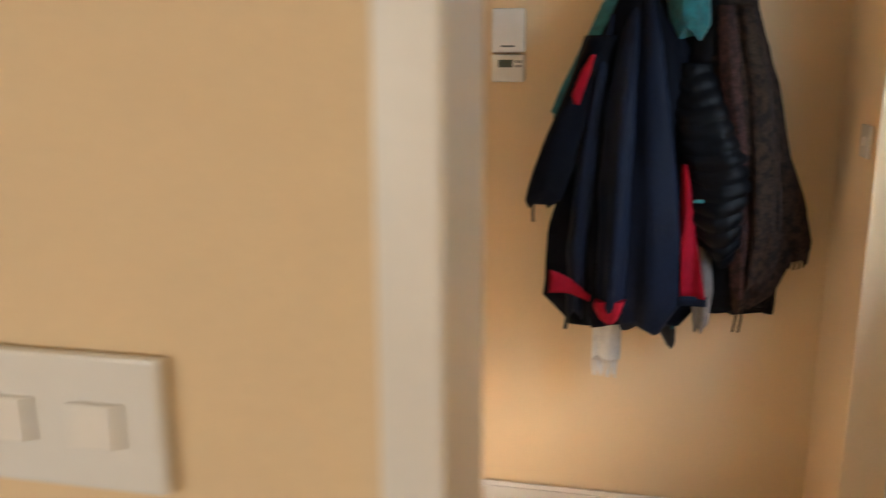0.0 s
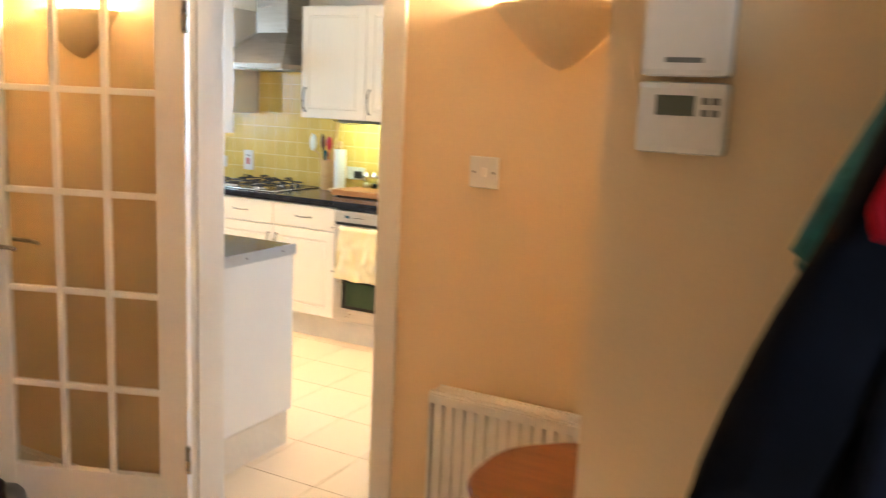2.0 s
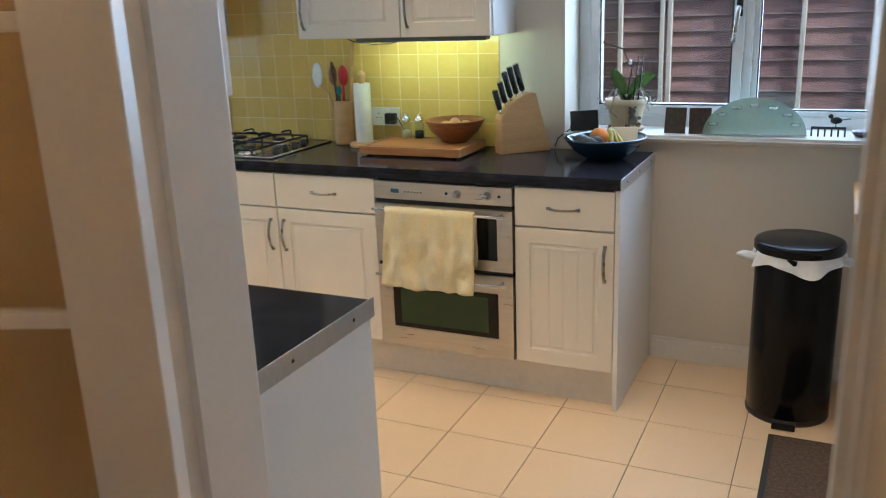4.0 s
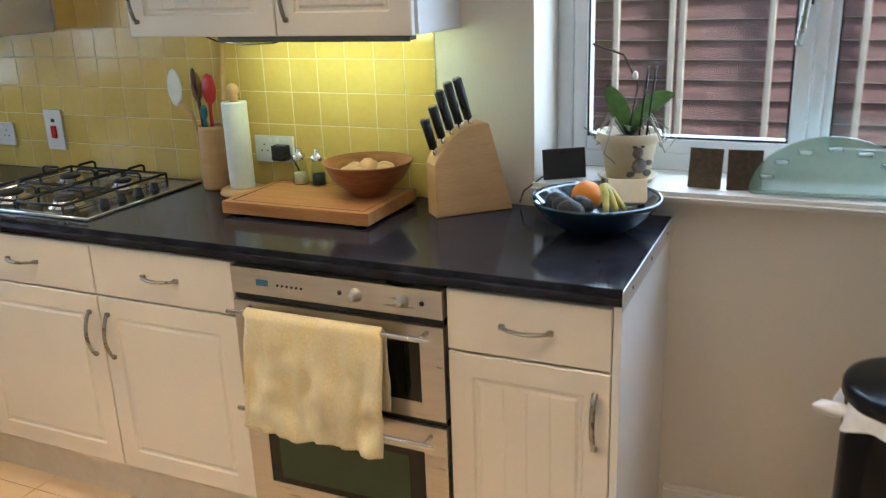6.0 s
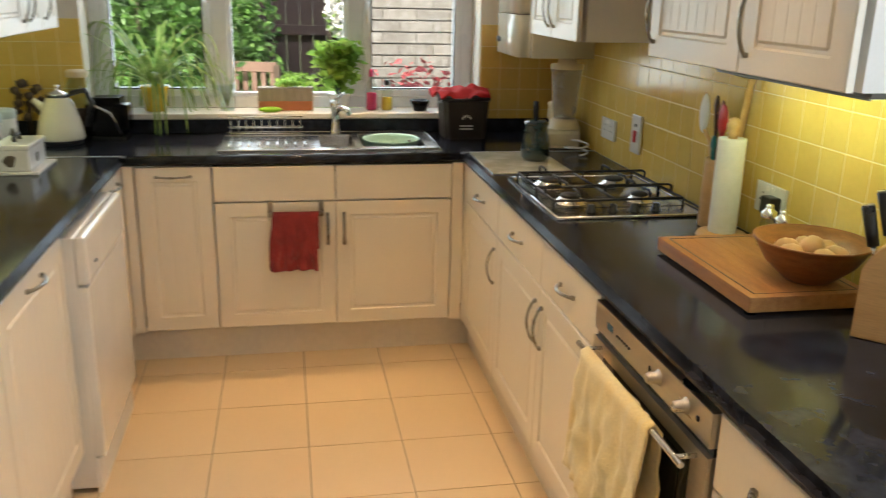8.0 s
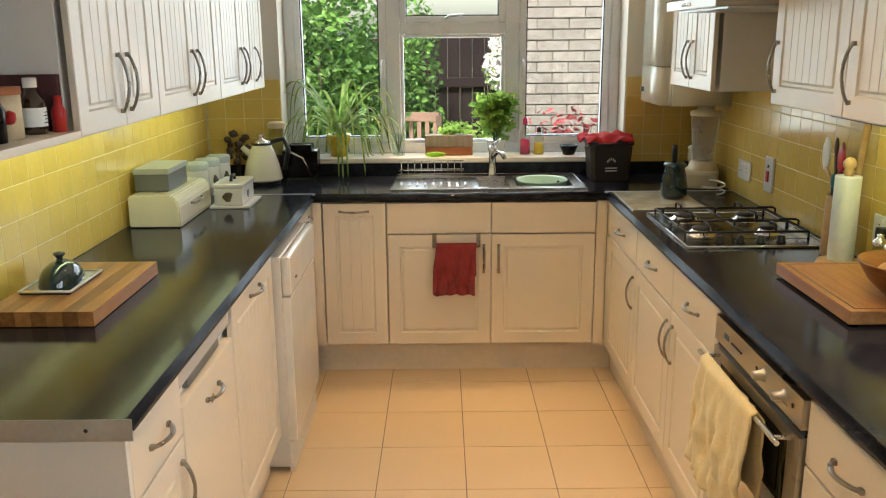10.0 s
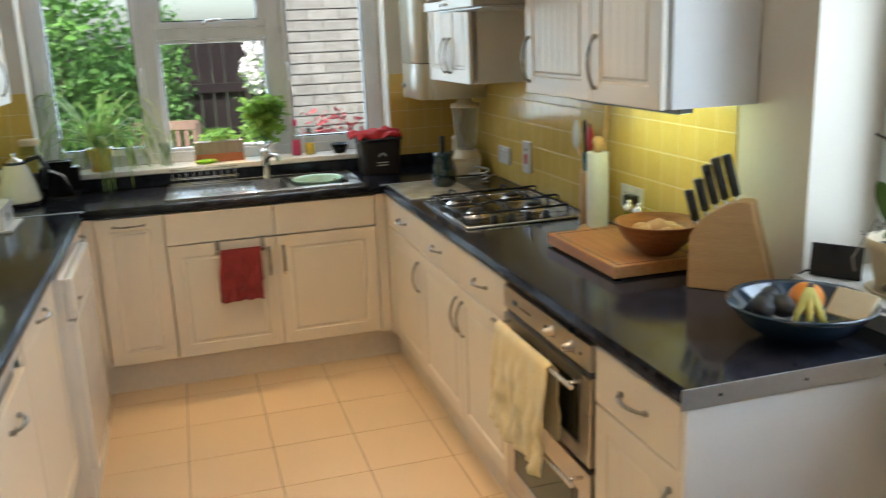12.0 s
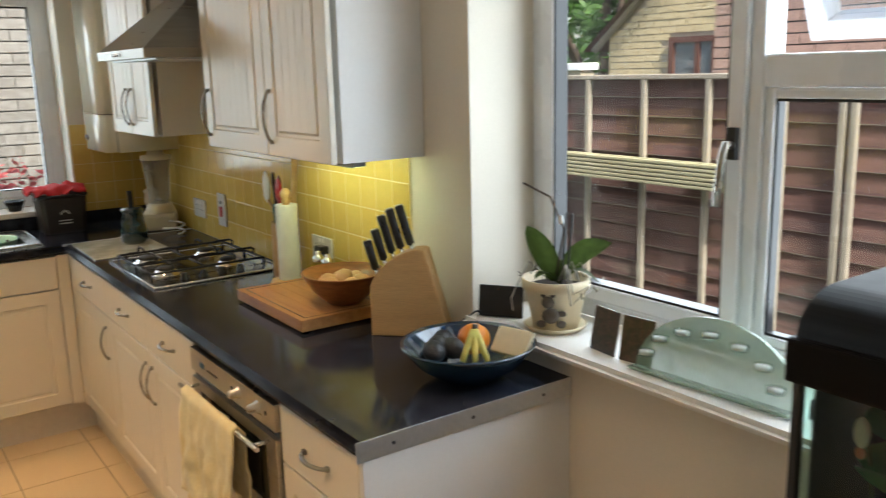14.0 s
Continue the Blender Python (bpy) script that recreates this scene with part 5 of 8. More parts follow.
part("sleeve", sack([(0.40, 3.74, 1.64, 0.06, 0.05), (0.335, 3.715, 1.45, 0.062, 0.05), (0.27, 3.70, 1.28, 0.058, 0.048), (0.235, 3.69, 1.17, 0.05, 0.045), (0.222, 3.685, 1.145, 0.028, 0.03)], 3, 0.12, 8, 28), NAVY, cj, "navy sleeve with a black cuff")
part("zip_pull", tube([(0.205, 3.69, 1.155), (0.204, 3.688, 1.12), (0.206, 3.688, 1.085)], 0.0045, 6), MATT_BLACK, cj)
part("red_flash", sack([(0.372, 3.668, 1.585, 0.006, 0.008), (0.352, 3.655, 1.53, 0.014, 0.01), (0.33, 3.648, 1.46, 0.012, 0.008)], 2, 0.1, 2, 16), CRIMSON, cj, "red shoulder flash")
part("red_panel", sheet(lambda u, v: Vector((0.262 + 0.125 * u, 3.655 - 0.004 * math.sin(9 * u), 0.945 - 0.075 * u ** 1.5 - (0.075 - 0.055 * u) * v)), 10, 6, 0.004), CRIMSON, cj, "red hem panel")
part("red_lining", sheet(lambda u, v: Vector((0.655 + (0.012 + 0.062 * v) * u + 0.016 * v - 0.02, 3.668 + 0.012 * math.sin(5 * u + 6 * v), 1.275 - 0.40 * v)), 8, 24, 0.005), CRIMSON, cj, "crimson lining showing at the front edge")
part("navy_hem", sheet(lambda u, v: Vector((0.645 + 0.085 * u, 3.664 + 0.004 * u, 0.88 - 0.03 * v)), 6, 2, 0.005), NAVY_LIGHT, cj)
part("cuff_red", sack([(0.447, 3.650, 0.862, 0.046, 0.042), (0.444, 3.650, 0.83, 0.044, 0.040), (0.440, 3.652, 0.805, 0.034, 0.030)], 3, 0.1, 4, 20), CRIMSON, cj, "red cuff end")
part("drawcord", tube([(0.318, 3.70, 0.86), (0.32, 3.695, 0.80), (0.312, 3.695, 0.745)], 0.007, 6), MATT_BLACK, cj)

tj = thing("fleece_jacket", "teal fleece hanging behind the rain jacket", "jacket")
part("shoulder", sack([(0.50, 3.80, 1.82, 0.03, 0.025), (0.45, 3.79, 1.73, 0.06, 0.04), (0.385, 3.765, 1.60, 0.052, 0.04), (0.325, 3.75, 1.48, 0.045, 0.035), (0.285, 3.74, 1.40, 0.035, 0.03)], 3, 0.1, 12, 28), TEAL, tj)
part("hood", sack([(0.64, 3.77, 1.82, 0.03, 0.03), (0.635, 3.75, 1.75, 0.055, 0.05), (0.635, 3.745, 1.68, 0.05, 0.05), (0.64, 3.75, 1.64, 0.028, 0.03)], 4, 0.12, 13, 28), TEAL, tj)
part("hem", sack([(0.60, 3.80, 0.95, 0.05, 0.03), (0.61, 3.80, 0.84, 0.045, 0.03), (0.615, 3.80, 0.75, 0.03, 0.024)], 3, 0.12, 14, 24), TEAL, tj)
gl = solid("glove", sack([(0.62, 3.80, 0.775, 0.024, 0.018), (0.625, 3.80, 0.72, 0.026, 0.018), (0.64, 3.80, 0.685, 0.014, 0.012)], 3, 0.1, 15, 20), MATT_BLACK, "black glove hanging below the coats", "glove")

pj = thing("puffer_jacket", "black quilted puffer jacket on the coat rack", "jacket")
part("body", sack([(0.70, 3.80, 1.82, 0.03, 0.03), (0.71, 3.80, 1.68, 0.075, 0.05), (0.72, 3.795, 1.45, 0.10, 0.055), (0.73, 3.79, 1.2, 0.11, 0.058), (0.74, 3.79, 0.95, 0.11, 0.055), (0.75, 3.80, 0.82, 0.10, 0.05)], 4, 0.07, 17, 44, quilt=0.07), QUILT, pj)
part("sleeve", sack([(0.655, 3.755, 1.56, 0.045, 0.035), (0.69, 3.725, 1.42, 0.070, 0.05), (0.725, 3.705, 1.29, 0.082, 0.058), (0.745, 3.70, 1.20, 0.080, 0.058), (0.742, 3.70, 1.11, 0.068, 0.052), (0.752, 3.705, 1.03, 0.055, 0.045), (0.762, 3.71, 0.985, 0.034, 0.03)], 2, 0.04, 18, 36, quilt=0.15), QUILT, pj, "quilted black sleeve")
part("zip_pull", boxes(((0.672, 3.632, 1.168), (0.70, 3.638, 1.178)), bevel=0.002), TEAL, pj, "small teal zip pull")
sc = thing("patterned_coat", "brown patterned wool wrap draped over the coat rack", "wrap")
part("body", sack([(0.74, 3.80, 1.82, 0.05, 0.035), (0.755, 3.785, 1.70, 0.085, 0.05), (0.80, 3.765, 1.50, 0.095, 0.058), (0.84, 3.755, 1.30, 0.095, 0.060), (0.865, 3.755, 1.12, 0.095, 0.058), (0.87, 3.76, 0.98, 0.080, 0.05), (0.86, 3.765, 0.87, 0.055, 0.04), (0.845, 3.77, 0.83, 0.03, 0.025)], 7, 0.17, 21, 60), TWEED, sc)
part("fold", sack([(0.79, 3.745, 1.72, 0.022, 0.025), (0.835, 3.715, 1.50, 0.036, 0.032), (0.865, 3.70, 1.25, 0.042, 0.034), (0.875, 3.705, 1.05, 0.040, 0.032), (0.86, 3.72, 0.90, 0.026, 0.024)], 3, 0.2, 31, 30), TWEED, sc)
part("fold", sack([(0.735, 3.745, 1.72, 0.022, 0.025), (0.765, 3.72, 1.50, 0.030, 0.03), (0.80, 3.71, 1.30, 0.032, 0.03), (0.815, 3.715, 1.08, 0.030, 0.03), (0.825, 3.73, 0.88, 0.020, 0.02)], 3, 0.2, 33, 30), material("plum_patterned_wool", (0.085, 0.040, 0.034), 0.95, vary=0.6, scale=46, fine=150, blend=0.3, second=(0.030, 0.018, 0.018), bump=0.7, bump_scale=160, spec=0.2), sc, "plum patterned fold")
part("corner", sack([(0.90, 3.785, 1.30, 0.045, 0.03), (0.945, 3.775, 1.14, 0.055, 0.032), (0.98, 3.77, 1.03, 0.045, 0.026), (1.0, 3.775, 0.985, 0.022, 0.014)], 3, 0.14, 22, 24), TWEED, sc, "hanging fringed corner")
for k in range(9):
    x, z = 0.925 + 0.011 * k, 0.985 + 0.004 * abs(k - 6)
    part("fringe", tube([(x, 3.772, z + 0.03), (x - 0.003, 3.770, z), (x - 0.006 + 0.003 * math.sin(k), 3.770, z - 0.035)], 0.0028, 5), TWEED, sc)
for k in range(2):
    part("cord", tube([(0.83 + 0.014 * k, 3.765, 0.85), (0.828 + 0.016 * k, 3.765, 0.79), (0.822 + 0.016 * k, 3.765, 0.745)], 0.004, 6), TWEED, sc)
ss = solid("grey_shawl", sack([(0.72, 3.735, 1.10, 0.015, 0.02), (0.718, 3.715, 1.0, 0.022, 0.022), (0.722, 3.71, 0.90, 0.030, 0.022), (0.722, 3.715, 0.80, 0.022, 0.018), (0.715, 3.72, 0.765, 0.012, 0.012)], 3, 0.2, 24, 24), GREY_WOOL, "grey wool shawl hanging between the coats", "shawl")
bj = solid("dark_jacket", sack([(0.80, 3.83, 1.75, 0.03, 0.02), (0.82, 3.83, 1.3, 0.08, 0.035), (0.84, 3.83, 0.95, 0.10, 0.035), (0.875, 3.835, 0.80, 0.065, 0.03)], 5, 0.12, 26), QUILT, "dark jacket at the back of the rack", "jacket")
ws = thing("white_scarf", "white woollen scarf with a fringe below the jackets", "scarf")
part("band", sheet(lambda u, v: Vector((0.395 + 0.085 * u, 3.765 + 0.012 * math.sin(7 * u), 1.06 - 0.43 * v)), 10, 10, 0.008), WOOL_WHITE, ws)
for k in range(12):
    x = 0.398 + 0.0072 * k
    part("fringe", tube([(x, 3.765, 0.635), (x + 0.003 * math.sin(k), 3.763, 0.605), (x + 0.004 * math.cos(k * 2), 3.763, 0.572 + 0.006 * math.sin(3 * k))], 0.003, 5), WOOL_WHITE, ws)

# occasional table with twisted legs
tb = thing("occasional_table", "dark oak occasional table with barley-twist legs", "table", pose(-0.17, 4.52, 0))
bm = bmesh.new()
n = 64
for z, dr, first in ((0.70, -0.012, True), (0.704, 0.0, False), (0.716, 0.004, False), (0.722, -0.004, False)):
    ring = [bm.verts.new(((0.265 + dr + 0.007 * abs(math.sin(4 * 2 * math.pi * i / n))) * math.cos(2 * math.pi * i / n), (0.265 + dr + 0.007 * abs(math.sin(4 * 2 * math.pi * i / n))) * math.sin(2 * math.pi * i / n), z)) for i in range(n)]
    if first:
        bm.faces.new(ring[::-1])
    else:
        for i in range(n):
            bm.faces.new((prev[i], prev[(i + 1) % n], ring[(i + 1) % n], ring[i]))
    prev = ring
bm.faces.new(prev)
part("top", bm, TABLE_TOP, tb, "polished brown scalloped table top")
for sx in (-1, 1):
    for sy in (-1, 1):
        bm = boxes(((sx * 0.165 - 0.02, sy * 0.165 - 0.02, 0.60), (sx * 0.165 + 0.02, sy * 0.165 + 0.02, 0.70)), ((sx * 0.165 - 0.02, sy * 0.165 - 0.02, 0.08), (sx * 0.165 + 0.02, sy * 0.165 + 0.02, 0.16)), bevel=0.004)
        for ph in (0, math.pi):
            tube([(sx * 0.165 + 0.009 * math.cos(ph + k * 0.62), sy * 0.165 + 0.009 * math.sin(ph + k * 0.62), 0.155 + 0.45 * k / 44) for k in range(45)], 0.0125, 8, bm=bm)
        lathe([(0, 0.0), (0.014, 0.0), (0.022, 0.025), (0.012, 0.05), (0.02, 0.082)], 14, (sx * 0.165, sy * 0.165, 0), bm=bm)
        part("leg", bm, DARK_OAK, tb)
for lo, hi in (((-0.15, -0.177, 0.63), (0.15, -0.153, 0.685)), ((-0.15, 0.153, 0.63), (0.15, 0.177, 0.685)), ((-0.177, -0.15, 0.63), (-0.153, 0.15, 0.685)), ((0.153, -0.15, 0.63), (0.177, 0.15, 0.685))):
    part("apron", boxes((lo, hi), bevel=0.003), DARK_OAK, tb)
part("lower_shelf", boxes(((-0.16, -0.16, 0.12), (0.16, 0.16, 0.135)), bevel=0.003), DARK_OAK, tb)
part("stretcher", boxes(((-0.15, -0.175, 0.10), (0.15, -0.155, 0.15)), bevel=0.003), DARK_OAK, tb)
solid("glasses_case", boxes(((-0.06, -0.03, 0), (0.06, 0.03, 0.025)), bevel=0.011), MATT_BLACK, "black spectacle case on the table", "glasses case", pose(-0.03, 4.56, 0.722, 0, 0, 20))
bg = thing("shopping_bag", "white shopping bag printed with olive leaves", "bag", pose(-0.17, 4.44, 0.1355))
bm = boxes(((-0.14, -0.06, 0), (0.14, 0.06, 0.40)))
bmesh.ops.bevel(bm, geom=list(bm.edges), offset=0.015, segments=2, affect="EDGES")
part("body", bm, BAG, bg)
part("rim", boxes(((-0.142, -0.062, 0.375), (0.142, 0.062, 0.425)), bevel=0.008), MATT_BLACK, bg, "dark bag rim")
part("strap", tube([(-0.07, -0.064, 0.40), (-0.065, -0.07, 0.31), (-0.03, -0.072, 0.255), (0.03, -0.072, 0.255), (0.065, -0.07, 0.31), (0.07, -0.064, 0.40)], 0.011, 8, flat=0.5), MATT_BLACK, bg)
rl = random.Random(8)
for k in range(26):
    x, z, a, s = rl.uniform(-0.115, 0.115), rl.uniform(0.03, 0.30), rl.uniform(0, 6.3), rl.uniform(0.018, 0.032)
    bm = sheet(lambda u, v: Vector((s * (u - 0.5) * 2 * math.sin(math.pi * v) * 0.45, 0, s * (v - 0.5) * 2)), 2, 6, 0.0012)
    part("printed_leaf", turned(bm, Matrix.Translation((x, -0.0605, z)) @ pose(0, 0, 0, 0, math.degrees(a), 0)), BAG_LEAF, bg)

for word, x, z, size in (("Basil", 0.055, 0.115, 0.034), ("Rosemary", 0.0, 0.045, 0.026)):
    curve = bpy.data.curves.new("writing", "FONT")
    curve.body, curve.size, curve.align_x, curve.extrude = word, size, "CENTER", 0.0004
    lettering = new("lettering", curve)
    me = bpy.data.meshes.new_from_object(lettering)
    bpy.data.objects.remove(lettering)
    me.materials.clear()
    me.materials.append(MATT_BLACK)
    o = new("lettering", me)
    o.parent = bg
    o.matrix_basis = Matrix.Translation((x, -0.0612, z)) @ pose(0, 0, 0, 90, 0, 0)


def shoe(name, label, m, mat):
    s = thing(name, label, "shoe", m)
    def top(u, v):
        a = math.pi * u
        x = -0.14 + 0.28 * v
        w = 0.042 + 0.012 * math.sin(3.0 * v + 0.6)
        h = (0.10 - 0.065 * v ** 0.8) if v < 0.97 else 0.02
        return Vector((x, w * math.cos(a) * (1 - 0.35 * max(0, v - 0.8) / 0.2), 0.022 + h * math.sin(a) ** 0.7))
    part("upper", sheet(top, 14, 16, 0.004), mat, s)
    part("sole", boxes(((-0.145, -0.05, 0), (0.145, 0.05, 0.024)), bevel=0.010), CERAMIC if mat is not MATT_BLACK else MATT_BLACK, s)
    for k in range(3):
        part("lace", tube([(0.0 + 0.025 * k, -0.025, 0.085 - 0.012 * k), (0.003 + 0.025 * k, 0, 0.098 - 0.014 * k), (0.0 + 0.025 * k, 0.025, 0.085 - 0.012 * k)], 0.003, 6), WOOL_WHITE, s)


shoe("trainer", "white and brown trainer on the floor by the table", pose(-0.44, 4.60, 0, 0, 0, 60), CERAMIC)
shoe("black_shoe", "black shoe under the small table", pose(-0.20, 4.52, 0, 0, 0, 100), MATT_BLACK)
shoe("black_shoe", "black shoe under the small table", pose(-0.08, 4.50, 0, 0, 0, 95), MATT_BLACK)
ds = thing("doorstop", "small dark bird-shaped doorstop on the floor", "doorstop", pose(-2.34, 4.60, 0, 0, 0, -60))
part("body", blob(0.07, (0, 0, 0.062), (1.4, 0.9, 0.9), 0.15, seed=4), GREY_TIN, ds)
part("head", blob(0.035, (0.07, 0, 0.15), (1.1, 0.9, 1.0), 0.1, seed=5), MATT_BLACK, ds)
part("neck", tube([(0.05, 0, 0.08), (0.065, 0, 0.13)], 0.028, 10), MATT_BLACK, ds)

# ---- things on the hob side ----
def worktop_at(x, y, rz=0, z=WT):
    return pose(x, y, z, 0, 0, rz)


cb = thing("chopping_board", "thick oak chopping board with a juice groove", "chopping board", worktop_at(-2.67, 7.493))
for sx in (-0.20, 0.20):
    for sy in (-0.12, 0.12):
        part("foot", lathe([(0.0, 0.0), (0.014, 0.0), (0.014, 0.008)], 12, (sx, sy, 0)), BLACK, cb)
for k in range(7):
    y0 = -0.147 + 0.042 * k
    part("stave", boxes(((-0.238, y0, 0.008), (0.238, y0 + 0.0418, 0.043)), bevel=0.0012), OAK, cb)
part("groove", tube([(-0.215, -0.125, 0.0425), (0.215, -0.125, 0.0425), (0.215, 0.125, 0.0425), (-0.215, 0.125, 0.0425), (-0.215, -0.125, 0.0425)], 0.004, 6, flat=0.3), DARK_OAK, cb)
bw = solid("wooden_bowl", lathe([(0, 0.0), (0.05, 0.0), (0.058, 0.006), (0.10, 0.045), (0.128, 0.092), (0.131, 0.097), (0.126, 0.098), (0.095, 0.05), (0.05, 0.014), (0, 0.012)], 40), TURNED, "turned wooden bowl standing on the chopping board", "bowl", worktop_at(-2.535, 7.545, 0, WT + 0.0432))
rg = random.Random(5)
for k in range(7):
    a = k * 0.95
    r = 0.0 if k == 6 else 0.055
    solid("egg", blob(0.027, (0, 0, 0), (1.25, 0.95, 0.95)), EGG, "brown egg in the wooden bowl", "egg", pose(-2.535 + r * math.cos(a), 7.545 + r * math.sin(a), WT + 0.0432 + (0.062 if r else 0.078), 0, 15, 50 * k), group="eggs")


def mill(x, y, fill, label):
    m = thing("mill", label, "salt mill", worktop_at(x, y, 0, WT + 0.0432))
    part("jar", lathe([(0, 0.0), (0.022, 0.0), (0.024, 0.01), (0.020, 0.06), (0.017, 0.068), (0.017, 0.078)], 18), CLEAR, m)
    part("filling", lathe([(0, 0.003), (0.020, 0.003), (0.019, 0.035), (0, 0.037)], 16), fill, m)
    part("lid", lathe([(0.019, 0.076), (0.020, 0.09), (0.012, 0.096), (0.008, 0.102), (0.010, 0.108), (0, 0.112)], 16), CHROME, m)


mill(-2.80, 7.595, POT_CREAM, "clear salt mill with a metal top")
mill(-2.735, 7.595, MATT_BLACK, "clear pepper mill full of black peppercorns")
pt = thing("kitchen_roll_holder", "beech kitchen roll holder with a white paper roll", "kitchen roll", worktop_at(-3.018, 7.59))
part("base", lathe([(0, 0), (0.068, 0), (0.072, 0.006), (0.066, 0.018), (0, 0.019)], 28), BEECH, pt)
part("roll", lathe([(0.016, 0.02), (0.038, 0.02), (0.039, 0.024), (0.039, 0.284), (0.038, 0.288), (0.016, 0.288)], 28), PAPER, pt)
part("finial", lathe([(0.013, 0.285), (0.013, 0.295), (0.018, 0.30), (0.012, 0.307), (0.020, 0.318), (0.020, 0.328), (0.012, 0.342), (0, 0.346)], 18), BEECH, pt)
up = thing("utensil_pot", "beech pot of cooking utensils", "utensil pot", worktop_at(-3.15, 7.635))
part("pot", lathe([(0, 0), (0.046, 0), (0.048, 0.01), (0.044, 0.19), (0.042, 0.205), (0.038, 0.20), (0.036, 0.02), (0, 0.015)], 24), BEECH, up)
for nm, x, y, tx, ty, zt, mt, hw, hl in (("spatula", -0.01, 0.0, -0.12, 0.0, 0.37, PAPER, 0.030, 0.10), ("wooden_spoon", -0.005, 0.015, -0.055, 0.02, 0.36, TURNED, 0.022, 0.08), ("red_spatula", 0.01, -0.01, 0.02, -0.02, 0.36, RED_LIGHT, 0.028, 0.08), ("teal_brush", 0.0, -0.02, 0.0, -0.03, 0.27, TEAL, 0.014, 0.04), ("dark_spoon", -0.015, -0.005, -0.04, -0.01, 0.38, DARK_OAK, 0.010, 0.05)):
    u = solid(nm, tube([(x, y, 0.02), (x + (tx - x) * 0.6, y + (ty - y) * 0.6, zt * 0.65), (tx, ty, zt - hl)], 0.006, 8), BEECH if mt in (TURNED, PAPER) else mt, "cooking utensil standing in the beech pot", "utensil", worktop_at(-3.15, 7.635))
    part("blade", blob(1.0, (tx + (tx - x) * 0.10, ty, zt - hl * 0.5), (hw, 0.007, hl * 0.62)), mt, u)
solid("wooden_fork", tube([(0.01, 0.01, 0.02), (0.03, 0.03, 0.25), (0.045, 0.045, 0.47)], 0.012, 8, flat=0.5), BEECH, "long wooden spatula leaning in the pot", "utensil", worktop_at(-3.15, 7.635))

# knife block: curved slab with five knives
kb = thing("knife_block", "curved beech knife block holding five knives", "knife block", pose(-2.302, 7.500, WT, 0, 0, 44))
pts = [(0, 0), (0.228, 0), (0.160, 0.246), (0.150, 0.250), (0.128, 0.249), (0.104, 0.242), (0.080, 0.231), (0.057, 0.216), (0.036, 0.198), (0.018, 0.178), (0.006, 0.160), (0, 0.145)]
bm = bmesh.new()
f = [bm.verts.new((x, 0, z)) for x, z in pts]
b = [bm.verts.new((x, 0.075, z)) for x, z in pts]
caps = [bm.faces.new(f), bm.faces.new(b[::-1])]
for i in range(len(pts)):
    j = (i + 1) % len(pts)
    bm.faces.new((f[i], b[i], b[j], f[j]))
bmesh.ops.recalc_face_normals(bm, faces=bm.faces)
bmesh.ops.bevel(bm, geom=list({e for c in caps for e in c.edges}), offset=0.003, segments=2, affect="EDGES")
part("block", bm, BEECH, kb)
for x, z, ln in ((0.014, 0.172, 0.088), (0.039, 0.200, 0.093), (0.064, 0.221, 0.112), (0.090, 0.235, 0.118), (0.118, 0.245, 0.118)):
    d = Vector((-0.27, 0, 0.963)).normalized()
    p0 = Vector((x, 0.038, z))
    kn = part("knife_bolster", tube([p0 - d * 0.012, p0 + d * 0.016], 0.0085, 8, flat=0.65), CHROME, kb, "steel knife bolster")
    part("knife_handle", tube([p0 + d * 0.016, p0 + d * (0.016 + 0.3 * ln), p0 + d * (0.016 + 0.6 * ln), p0 + d * (0.010 + ln)], 0.0105, 10, flat=1.15, taper=1.12), BLACK, kn, "black knife handle")
    part("pommel", tube([p0 + d * (0.010 + ln), p0 + d * (0.014 + ln)], 0.0105, 10, flat=1.1), NICKEL, kn)

# fruit bowl
fb = solid("fruit_bowl", lathe([(0, 0.0), (0.068, 0.0), (0.075, 0.006), (0.125, 0.038), (0.158, 0.078), (0.166, 0.088), (0.163, 0.092), (0.155, 0.083), (0.115, 0.044), (0.06, 0.016), (0, 0.013)], 48), TEAL_GLAZE, "wide dark teal glazed fruit bowl at the worktop end", "bowl", worktop_at(-1.865, 7.515))
FZ = WT + 0.016
solid("orange", blob(0.041, (0, 0, 0), (1, 1, 0.95), 0.02, 3), ORANGE, "ripe orange in the fruit bowl", "orange", pose(-1.90, 7.56, FZ + 0.062))
for dx, dy in ((-0.10, -0.005), (-0.045, -0.07), (-0.07, -0.04), (-0.035, -0.02)):
    solid("avocado", blob(0.029, (0, 0, 0), (1.3, 0.95, 0.9), 0.08, 3), AVOCADO, "dark ripe avocado in the fruit bowl", "avocado", pose(-1.865 + dx, 7.515 + dy, FZ + 0.052, 0, 0, 400 * dx), group="avocados")
bn = thing("bananas", "small bunch of bananas in the fruit bowl", "bananas", pose(-1.848, 7.522, FZ + 0.045, 0, 0, 54) @ Matrix.Scale(0.74, 4))
for k in range(3):
    a = -0.42 + 0.42 * k
    part("banana", tube([(0.0, 0.0, 0.075), (0.035 * math.sin(a), -0.03 * math.cos(a), 0.055), (0.075 * math.sin(a), -0.055 * math.cos(a), 0.02), (0.10 * math.sin(a), -0.07 * math.cos(a), -0.005)], 0.016, 10, taper=0.55), BANANA, bn)
part("stalk", tube([(0, 0, 0.07), (0.004, 0.004, 0.10)], 0.010, 8), DARK_OAK, bn)
